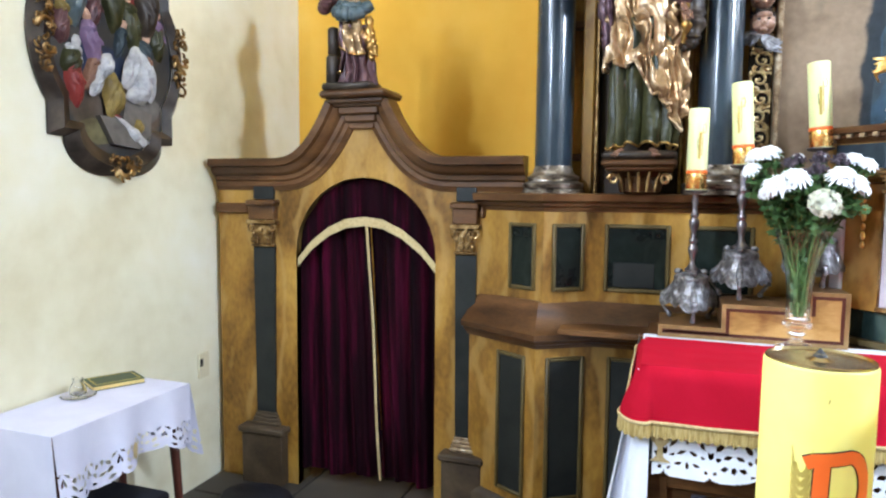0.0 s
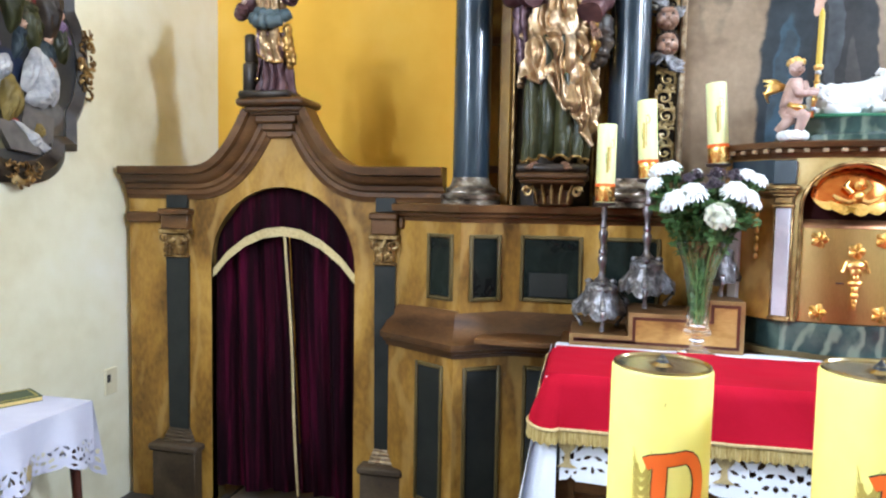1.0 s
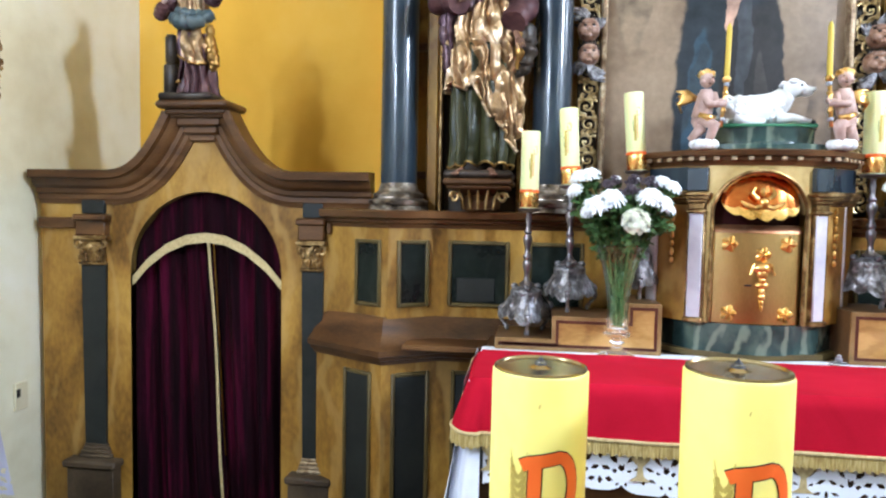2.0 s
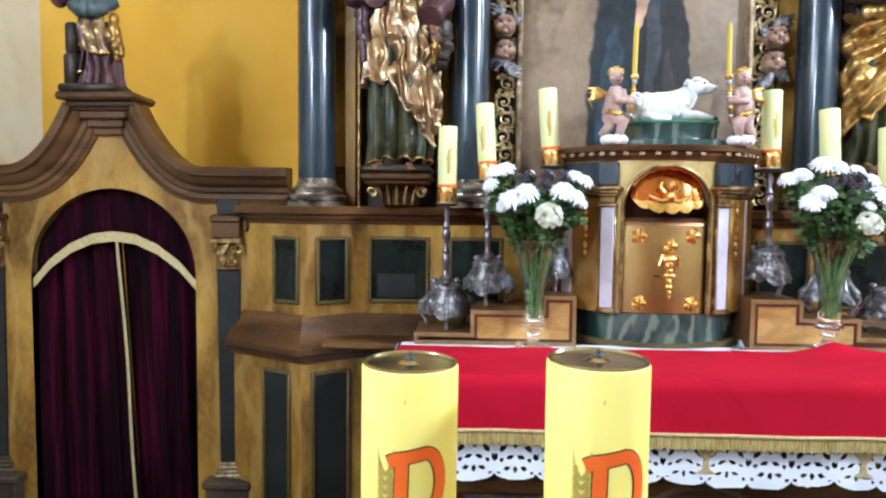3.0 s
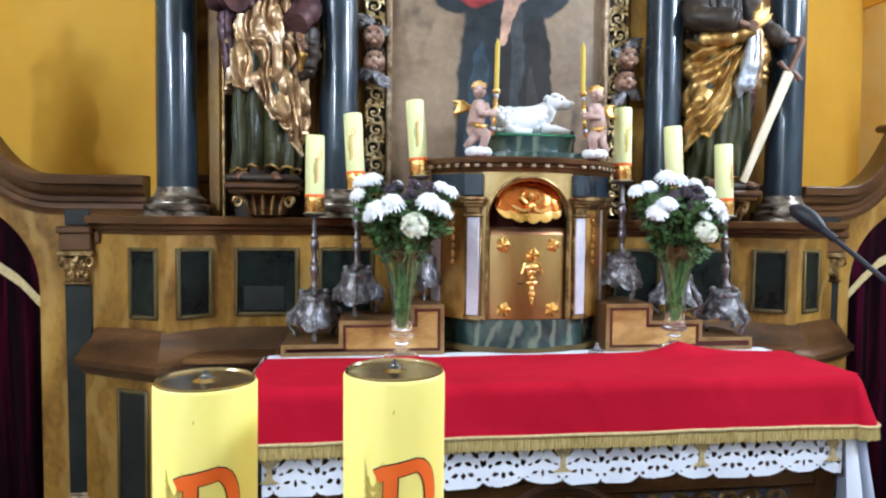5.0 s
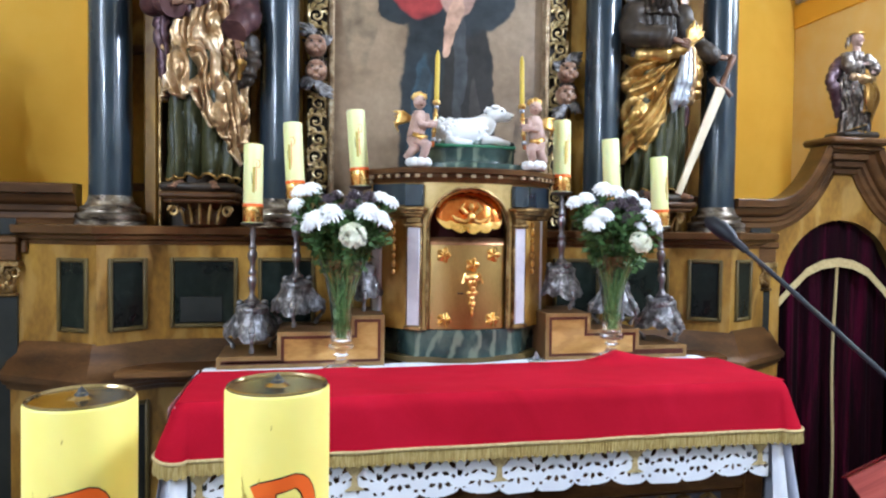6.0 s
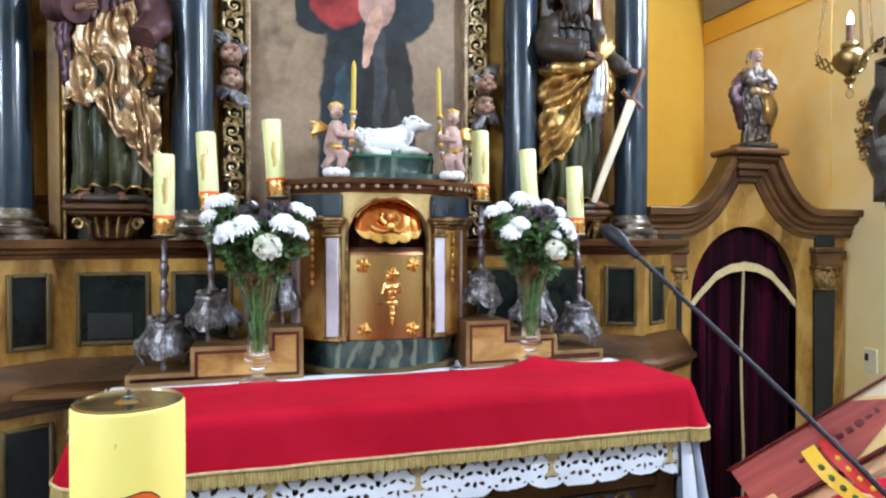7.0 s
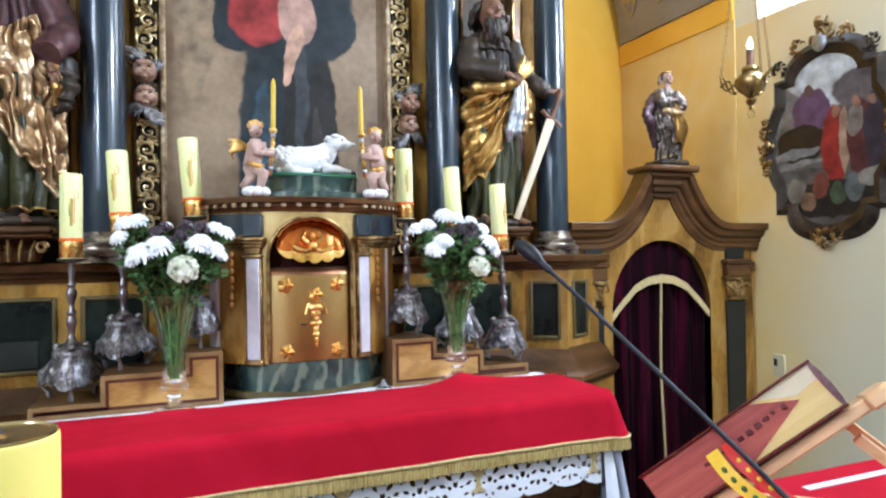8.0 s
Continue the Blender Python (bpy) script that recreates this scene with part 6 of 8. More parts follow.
# body: two slanting bays with pilasters, and an arched front between them
RN, SPR, ATOP = 0.183, 1.70, 1.875
for s in (-1, 1):
    e = TX + s * (0.405 if s < 0 else 0.435)
    poly = [(e, 0.20), (TX + s * 0.275, 0.055), (TX + s * 0.205, 0.035), (TX + s * 0.205, 0.36), (e, 0.36)]
    wpart("side_bay", MB().prism(poly if s < 0 else poly[::-1], 1.245, 1.905), OCHRE, tabernacle)
    turn = pose(TX + s * 0.240, 0.040, 0, 0, 0, s * 24)
    wpart("pilaster_shaft", MB().box(-0.028, 0.028, -0.016, 0.03, 1.264, 1.70, 0.004, at=turn), LILAC, tabernacle, "pale lilac painted pilaster")
    wpart("pilaster_edge", MB().box(-0.036, -0.028, -0.012, 0.03, 1.264, 1.70, 0.003, at=turn).box(0.028, 0.036, -0.012, 0.03, 1.264, 1.70, 0.003, at=turn), OLD_GOLD, tabernacle)
    mb = MB()
    for i, (hw, z0, z1) in enumerate(((0.040, 1.70, 1.716), (0.033, 1.716, 1.744), (0.042, 1.744, 1.758), (0.050, 1.758, 1.772), (0.058, 1.772, 1.788))):
        mb.box(-hw, hw, -0.016 - (hw - 0.03), 0.04, z0, z1, 0.004, at=turn)
    wpart("pilaster_cap", mb, OLD_GOLD, tabernacle)
    wpart("frieze_panel", MB().box(-0.042, 0.042, -0.020, 0.04, 1.792, 1.888, 0.004, at=turn), COLUMN, tabernacle, "dark green frieze block")
    wpart("pilaster_foot", MB().box(-0.040, 0.040, -0.026, 0.04, 1.245, 1.266, 0.006, at=turn), OLD_GOLD, tabernacle)
    run = [(e, 0.20), (TX + s * 0.275, 0.055)] if s < 0 else [(TX + s * 0.275, 0.055), (e, 0.20)]
    wpart("bay_frieze", MB().mould(run, [(-0.01, 1.797), (0.006, 1.797), (0.006, 1.892), (-0.01, 1.892)]), COLUMN, tabernacle, "dark green frieze panel")
    wpart("bay_moulding", MB().mould(run, [(-0.01, 1.735), (0.008, 1.74), (0.012, 1.755), (0.022, 1.762), (0.024, 1.775), (0.032, 1.782), (0.032, 1.793), (-0.01, 1.795)]), OLD_GOLD, tabernacle)
    wpart("bay_pilaster", MB().box(-0.024, 0.024, -0.014, 0.006, 1.262, 1.74, 0.004, at=pose(TX + s * 0.388, 0.176, 0, 0, 0, 49 * s)), LILAC, tabernacle)
    drop = MB()
    for i in range(7):
        drop.ball((TX + s * 0.325, 0.094, 1.50 + i * 0.036), (0.009, 0.009, 0.013 + 0.005 * (i % 2)), 7, 5)
    wpart("bay_drop", drop, GOLD, tabernacle, "gilded drop ornament")


def front_y(x):
    return -0.012 + 0.042 * ((x - TX) / 0.205) ** 2


mb = MB()
xs = [TX - 0.2045 + 0.409 * i / 40 for i in range(41)]
zlow = lambda x: SPR + (ATOP - SPR) * math.sqrt(max(0, 1 - ((x - TX) / RN) ** 2)) if abs(x - TX) < RN else 1.245
for a, c in zip(xs[:-1], xs[1:]):
    za, zc = zlow(a), zlow(c)
    if abs((a + c) / 2 - TX) >= RN:
        za = zc = 1.245
    else:
        za, zc = max(za, SPR), max(zc, SPR)
    ya, yc = front_y(a), front_y(c)
    mb.add([(a, ya, za), (c, yc, zc), (c, yc, 1.905), (a, ya, 1.905), (a, ya + 0.05, za), (c, yc + 0.05, zc)], [(0, 1, 2, 3), (1, 0, 4, 5)])
wpart("arched_front", mb, material("pale_gilded_front", [(0.30, 0.19, 0.065), (0.46, 0.32, 0.12), (0.56, 0.41, 0.19)], 0.4, 0.35, scale=6, fine=50), tabernacle)
arch = [(TX + RN, front_y(TX + RN), 1.25)] + [(TX + RN * math.cos(t), front_y(TX + RN * math.cos(t)) - 0.003, SPR + (ATOP - SPR) * math.sin(t)) for t in [math.pi * i / 26 for i in range(27)]] + [(TX - RN, front_y(TX - RN), 1.25)]
wpart("arch_bead", MB().tube(arch, 0.008, 8), OLD_GOLD, tabernacle)
RED_NICHE = material("dark_red_niche", [(0.035, 0.002, 0.004), (0.06, 0.004, 0.008)], 0.6)
wpart("niche", MB().box(TX - RN - 0.01, TX + RN + 0.01, 0.12, 0.14, 1.245, 1.90, 0.002), RED_NICHE, tabernacle)
door = wpart("tabernacle_door", MB().sheet(24, 1, lambda u, v: (TX - 0.172 + 0.344 * u, front_y(TX - 0.172 + 0.344 * u) + 0.016, 1.248 + 0.375 * v))
             .sheet(24, 1, lambda u, v: (TX - 0.172 + 0.344 * u, front_y(TX - 0.172 + 0.344 * u) + 0.016 + 0.10 * v, 1.623)), BRASS, tabernacle, "brushed brass door")
wpart("door_rim", MB().sheet(20, 5, lambda u, v: (TX - 0.172 + 0.344 * u, front_y(TX - 0.172 + 0.344 * u) + 0.012 + 0.03 * v * v, 1.622 + 0.034 * v)), material("brown_copper_rim", [(0.22, 0.09, 0.04), (0.38, 0.19, 0.10)], 0.4, 0.8, scale=8), door)


def rosette(c, r, petals=6):
    """A small embossed flower, cast in one piece."""
    def face(u, v):
        a = u * 2 * math.pi
        q = r * v * (0.88 + 0.12 * math.cos(petals * a))
        return (c[0] + q * math.cos(a), c[1] - r * 0.50 * math.sin(math.pi * min(1.0, v * 1.05)) * (0.65 + 0.45 * math.cos(petals * a)) - r * 0.45 * math.exp(-(v / 0.22) ** 2), c[2] + q * math.sin(a))
    return MB().sheet(48, 10, lambda u, v: face(1 - u, v))


for dx, z in ((-0.112, 1.577), (0.114, 1.580), (-0.108, 1.290), (0.112, 1.290)):
    wpart("rosette", rosette((TX + dx, front_y(TX + dx) + 0.012, z), 0.036, 5), GOLD, door, "gilded rosette", sharp=180)
wpart("door_flower", rosette((TX + 0.016, 0.002, 1.535), 0.034, 5), GOLD, door, sharp=180)
mb = MB()
for z, w, h in ((1.478, 0.036, 0.020), (1.455, 0.022, 0.026), (1.43, 0.016, 0.018), (1.410, 0.028, 0.014), (1.385, 0.012, 0.018), (1.362, 0.015, 0.014), (1.338, 0.009, 0.013), (1.318, 0.006, 0.014)):
    mb.ball((TX + 0.016, -0.002, z), (w, 0.014, h), 10, 7)
for s in (-1, 1):
    mb.tube([(TX + 0.016 + s * (0.018 + 0.028 * t), -0.004, 1.472 + 0.026 * math.sin(t * 4)) for t in [i / 6 for i in range(7)]], 0.006, 6)
wpart("door_ornament", mb, GOLD, door, "gilded pendant ornament")
wpart("keyhole", MB().box(TX - 0.050, TX - 0.023, -0.002, 0.008, 1.405, 1.411, 0.001), BLACK, door)
SHELL_RED = material("red_lacquered_copper_shell", [(0.42, 0.08, 0.018), (0.66, 0.18, 0.045), (0.85, 0.36, 0.10)], 0.2, 1.0, scale=7, fine=40, bump=0.1)


def shell(u, v):
    """A lobed canopy: hollow above, its scalloped lip curling forward below."""
    q = 2 * u - 1
    lobes = abs(math.cos(q * math.pi * 2.5))
    side = math.sqrt(max(0.0, 1 - q * q))
    top = 1.752 + 0.104 * side
    low = 1.752 - (0.066 + 0.014 * lobes) * side ** 0.8
    z = lerp(low, top, v)
    y = 0.040 - 0.034 * side * math.sin(math.pi * min(1.0, (1 - v) * 0.72 + 0.02)) - 0.052 * side * (1 - v) ** 3 - 0.010 * lobes * (1 - v) + 0.03 * v * (1 - v) * side
    return (TX + 0.006 + 0.152 * q, y, z)


wpart("shell", MB().sheet(96, 24, shell), SHELL_RED, tabernacle, "red lacquered copper shell", sharp=180)
wpart("shell_lip", MB().sheet(96, 6, lambda u, v: tuple(Vector(shell(u, v * 0.24)) + Vector((0, -0.004, 0)))), GOLD, tabernacle, "scalloped gilded lip", sharp=180)
wpart("shell_rim", MB().tube([tuple(Vector(shell(u, 1.0)) + Vector((0, -0.02, 0.006 + 0.005 * abs(math.sin(u * 22))))) for u in [0.02 + 0.96 * i / 60 for i in range(61)]], 0.008, 7), GOLD, tabernacle, "knobbed gilded rim")
mb = MB().ball((TX + 0.006, -0.012, 1.745), (0.020, 0.018, 0.022), 12, 9)
for s in (-1, 1):
    mb.tube([(TX + 0.006, -0.010, 1.735), (TX + 0.006 + s * 0.035, -0.016, 1.722), (TX + 0.006 + s * 0.07, -0.012, 1.738), (TX + 0.006 + s * 0.085, -0.004, 1.752)], [0.013, 0.012, 0.009, 0.004], 8)
    mb.tube([(TX + 0.006 + s * 0.02, -0.008, 1.76), (TX + 0.006 + s * 0.045, -0.004, 1.785), (TX + 0.006 + s * 0.03, 0.0, 1.81)], [0.010, 0.010, 0.004], 8)
mb.ball((TX + 0.006, 0.0, 1.79), (0.012, 0.012, 0.018), 9, 7).ball((TX + 0.006, -0.014, 1.712), (0.03, 0.012, 0.010), 9, 6)
wpart("shell_ornament", mb, GOLD, tabernacle, "gilded winged ornament")
wpart("cornice_moulding", MB().mould(tab_plan(0.0), [(-0.02, 1.895), (0.006, 1.898), (0.01, 1.91), (0.02, 1.918), (0.022, 1.93), (0.04, 1.936), (0.044, 1.955), (0.04, 1.96), (-0.02, 1.961)]), BROWN, tabernacle)
wpart("top_slab", MB().prism(tab_plan(-0.005) + back(-0.005), 1.90, 1.958), BROWN, tabernacle)
plan = tab_plan(0.028)
tooth = MB().box(-0.011, 0.011, -0.008, 0.008, -0.008, 0.008, 0.003).mesh("dentil", PALE_GOLD)
for a, c in zip(plan[:-1], plan[1:]):
    L = (Vector(c) - Vector(a)).length
    n = max(1, round(L / 0.05)) if L > 0.04 else 0
    for i in range(n):
        p = Vector(a).lerp(Vector(c), (i + 0.5) / n)
        share("dentil", tooth, tabernacle, tabernacle.matrix_basis.inverted() @ pose(p.x, p.y, 1.924, 0, 0, math.degrees(math.atan2(c[1] - a[1], c[0] - a[0]))))
for i in range(3, len(plan) - 4, 2):
    a, c = plan[i], plan[i + 1]
    share("dentil", tooth, tabernacle, tabernacle.matrix_basis.inverted() @ pose(a[0], a[1], 1.924))
wpart("marble_drum", MB().lathe([(0.30, 1.96), (0.30, 1.985), (0.24, 1.995), (0.205, 2.0), (0.205, 2.05), (0.215, 2.06)], 40, at=pose(0.055, 0.16, 0), squash=0.55), MARBLE, tabernacle, "green marbled drum")
wpart("green_plinth", MB().box(-0.135, 0.24, 0.06, 0.26, 2.058, 2.074, 0.006), material("bright_green_paint", [(0.02, 0.12, 0.06), (0.04, 0.18, 0.09)], 0.4), tabernacle, "bright green painted plinth")

# lamb
mb = MB()
mb.tube([(-0.115, 0.15, 2.115), (-0.10, 0.15, 2.125), (-0.05, 0.15, 2.13), (0.02, 0.145, 2.135), (0.08, 0.14, 2.15), (0.115, 0.135, 2.18), (0.135, 0.13, 2.205)],
        [0.040, 0.062, 0.068, 0.069, 0.064, 0.050, 0.038], 16)
rnd = random.Random(8)
for i in range(120):
    t = rnd.uniform(0, 1)
    a = rnd.uniform(0, 6.28)
    x = lerp(-0.12, 0.11, t)
    zc = 2.122 + 0.04 * max(0, t - 0.6)
    mb.ball((x, 0.15 + 0.060 * math.cos(a), zc + 0.008 + 0.060 * math.sin(a)), rnd.uniform(0.010, 0.017), 7, 5)
mb.ball((0.165, 0.128, 2.226), (0.048, 0.036, 0.036), 14, 10).ball((0.205, 0.125, 2.216), (0.032, 0.025, 0.023), 12, 9).ball((0.228, 0.125, 2.224), (0.020, 0.014, 0.009), 8, 6).ball((0.150, 0.098, 2.252), (0.022, 0.010, 0.011), 8, 6)
mb.tube([(0.145, 0.14, 2.245), (0.125, 0.15, 2.25), (0.11, 0.15, 2.238)], [0.010, 0.014, 0.005], 7)
mb.tube([(0.09, 0.10, 2.10), (0.15, 0.09, 2.10), (0.215, 0.085, 2.082)], [0.024, 0.018, 0.013], 8).tube([(-0.08, 0.10, 2.10), (-0.03, 0.09, 2.085), (0.04, 0.09, 2.084)], [0.026, 0.018, 0.012], 8)
mb.ball((0.227, 0.085, 2.083), (0.012, 0.012, 0.010), 7, 5, 1).ball((0.180, 0.095, 2.236), 0.006, 7, 5, 1).ball((0.232, 0.108, 2.212), (0.008, 0.004, 0.002), 6, 4, 1)
solo("lamb_statue", mb, [WHITE_PAINT, BLACK], "white painted reclining lamb carving on a green plinth", "statue", sharp=180)


# angels with tapers
def angel(x, s):
    mb = MB()
    b = (x, 0.02)
    for i in range(8):
        a = i * 0.8
        mb.ball((b[0] + 0.035 * math.cos(a), b[1] + 0.03 * math.sin(a), 1.982), (0.026, 0.024, 0.022), 8, 6, 2)
    mb.tube([(b[0] - s * 0.02, b[1], 2.085), (b[0] - s * 0.01, b[1], 2.12), (b[0], b[1], 2.17), (b[0], b[1], 2.205)], [0.036, 0.038, 0.036, 0.022], 12)
    mb.tube([(b[0] - s * 0.02, b[1] - 0.01, 2.085), (b[0] + s * 0.028, b[1] - 0.035, 2.055), (b[0] + s * 0.012, b[1] - 0.02, 1.99)], [0.030, 0.026, 0.016], 10)
    mb.tube([(b[0] - s * 0.025, b[1] + 0.01, 2.085), (b[0] - s * 0.02, b[1] - 0.01, 2.04), (b[0] - s * 0.055, b[1] + 0.01, 2.0)], [0.030, 0.025, 0.015], 10)
    mb.tube([(b[0] + s * 0.03, b[1], 2.185), (b[0] + s * 0.035, b[1] - 0.03, 2.15), (b[0] + s * 0.075, b[1] - 0.03, 2.155)], [0.017, 0.015, 0.011], 8)
    mb.tube([(b[0] - s * 0.02, b[1], 2.185), (b[0] + s * 0.0, b[1] - 0.045, 2.14), (b[0] + s * 0.07, b[1] - 0.035, 2.14)], [0.017, 0.015, 0.011], 8)
    mb.ball((b[0], b[1] - 0.005, 2.245), (0.028, 0.03, 0.034), 14, 10)
    mb.ball((b[0] + s * 0.006, b[1] - 0.034, 2.242), (0.005, 0.007, 0.007), 7, 5).ball((b[0] + s * 0.005, b[1] - 0.028, 2.226), (0.008, 0.006, 0.004), 7, 5, 4)
    for k in (-1, 1):
        mb.ball((b[0] + s * 0.006 + k * 0.011, b[1] - 0.030, 2.250), (0.005, 0.004, 0.003), 6, 5, 4).ball((b[0] + k * 0.016, b[1] - 0.022, 2.234), (0.011, 0.010, 0.010), 8, 6)
    for i in range(16):
        a = i * 0.42
        mb.ball((b[0] + 0.025 * math.cos(a), b[1] + 0.004 - 0.022 * math.sin(a), 2.266 + 0.006 * math.sin(i * 2.3)), (0.011, 0.010, 0.011), 6, 5, 1)
    mb.ball((b[0], b[1], 2.278), (0.018, 0.02, 0.012), 9, 6, 1)
    for i in range(5):
        mb.tube([(b[0] - s * 0.03, b[1] + 0.03, 2.175), (b[0] - s * (0.07 + 0.008 * i), b[1] + 0.035, 2.20 - 0.012 * i), (b[0] - s * (0.11 - 0.006 * i), b[1] + 0.035, 2.205 - 0.022 * i)], [0.010, 0.012, 0.003], 6, 1)
    mb.tube([(b[0] - s * 0.03, b[1] - 0.03, 2.10), (b[0] + s * 0.0, b[1] - 0.045, 2.085), (b[0] + s * 0.03, b[1] - 0.03, 2.09)], [0.01, 0.014, 0.008], 7, 1)
    mb.tube([(b[0] + s * 0.055, b[1] - 0.03, 2.05), (b[0] + s * 0.07, b[1] - 0.03, 2.235)], 0.008, 8, 1)
    for i in range(5):
        mb.ball((b[0] + s * (0.058 + 0.003 * i), b[1] - 0.03, 2.08 + 0.035 * i), 0.012, 7, 5, 1 if i % 2 else 3)
    mb.lathe([(0.010, 0.0), (0.017, 0.008), (0.017, 0.018), (0.012, 0.022)], 12, at=pose(b[0] + s * 0.07, b[1] - 0.03, 2.228), m=1)
    solo("angel_statue", mb, [FLESH, GOLD, WHITE_PAINT, SILVER_LEAF, DARK_FLESH], "small kneeling angel figurine holding a taper", "statue", "angel figurines", sharp=120)
    tp = thing("taper_candle", "slim ochre taper candle held by an angel figurine", "candle", "tapers", at=pose(b[0] + s * 0.07, b[1] - 0.03, 2.246, 0, 1.0 * s, 0))
    part("wax", MB().lathe([(0.0105, 0.0), (0.0105, 0.185), (0.009, 0.20), (0.002, 0.218)], 14), WAX_DARK, tp)
    part("wick", MB().tube([(0, 0, 0.215), (0, 0, 0.222)], 0.001, 5), BLACK, tp)


angel(-0.215, 1)
angel(0.312, -1)

# ---- vases of flowers ----
head_mb = MB()
rnd = random.Random(12)
# a full domed head: rings of petals that droop at the rim and stand up in the middle
for ring, (cnt, ln, up, bend) in enumerate(((26, 0.058, -0.15, -0.012), (28, 0.057, 0.08, -0.010), (28, 0.054, 0.28, -0.008), (26, 0.050, 0.48, -0.006), (22, 0.045, 0.70, -0.002), (18, 0.040, 0.92, 0.0), (12, 0.036, 1.15, 0.0), (7, 0.033, 1.38, 0.0))):
    for i in range(cnt):
        a = (i + rnd.uniform(-0.35, 0.35) + ring * 0.4) * 2 * math.pi / cnt
        e = up + rnd.uniform(-0.14, 0.14)
        d = Vector((math.cos(a) * math.cos(e), math.sin(a) * math.cos(e), math.sin(e) * 0.85)) * ln * rnd.uniform(0.84, 1.1)
        s = Vector((-math.sin(a), math.cos(a), 0)) * 0.0062
        c = Vector((-math.cos(a) * math.sin(e), -math.sin(a) * math.sin(e), math.cos(e))) * 0.0022
        m, t = d * 0.6 + Vector((0, 0, 0.004)), d + Vector((0, 0, bend))
        head_mb.add([Vector((0, 0, 0.002)), m - s + c, m, m + s + c, t - s * 0.55, t + s * 0.55, t * 1.03], [(0, 1, 2), (0, 2, 3), (1, 4, 6, 2), (2, 6, 5, 3)])
head_mb.ball((0, 0, 0.008), (0.040, 0.040, 0.024), 16, 8)
BLOOM = head_mb.mesh("bloom", PETAL, 30)
mb = MB()
for i in range(300):
    a, e = rnd.uniform(0, 6.28), math.asin(rnd.uniform(0.0, 1.0))
    r = rnd.uniform(0.040, 0.052)
    p = Vector((r * math.cos(a) * math.cos(e), r * math.sin(a) * math.cos(e), r * 0.75 * math.sin(e)))
    n = (p.normalized() + Vector((rnd.uniform(-0.6, 0.6), rnd.uniform(-0.6, 0.6), rnd.uniform(-0.6, 0.6)))).normalized()
    t = n.orthogonal().normalized()
    b = n.cross(t)
    w = rnd.uniform(0, 1.5)
    for k in range(4):
        q = (t * math.cos(w + k * 1.571) + b * math.sin(w + k * 1.571)) * 0.0085
        o = (t * math.cos(w + k * 1.571 + 0.6) + b * math.sin(w + k * 1.571 + 0.6)) * 0.0075
        o2 = (t * math.cos(w + k * 1.571 - 0.6) + b * math.sin(w + k * 1.571 - 0.6)) * 0.0075
        mb.add([p, p + o2 + n * 0.002, p + q + n * 0.0005, p + o + n * 0.002], [(0, 1, 2, 3)])
mb.ball((0, 0, -0.006), (0.028, 0.028, 0.022), 14, 8)
HYDRANGEA = mb.mesh("round_bloom", CREAM_PETAL, 60)
mb = MB()
for i in range(90):
    a, e = rnd.uniform(0, 6.28), rnd.uniform(0.0, 1.5)
    d = Vector((math.cos(a) * math.cos(e), math.sin(a) * math.cos(e), math.sin(e))) * rnd.uniform(0.02, 0.045)
    mb.ball(d, rnd.uniform(0.003, 0.006), 5, 4)
    mb.tube([(0, 0, -0.01), d], 0.0008, 3)
FILLER = mb.mesh("filler_bloom", PURPLE, 60)


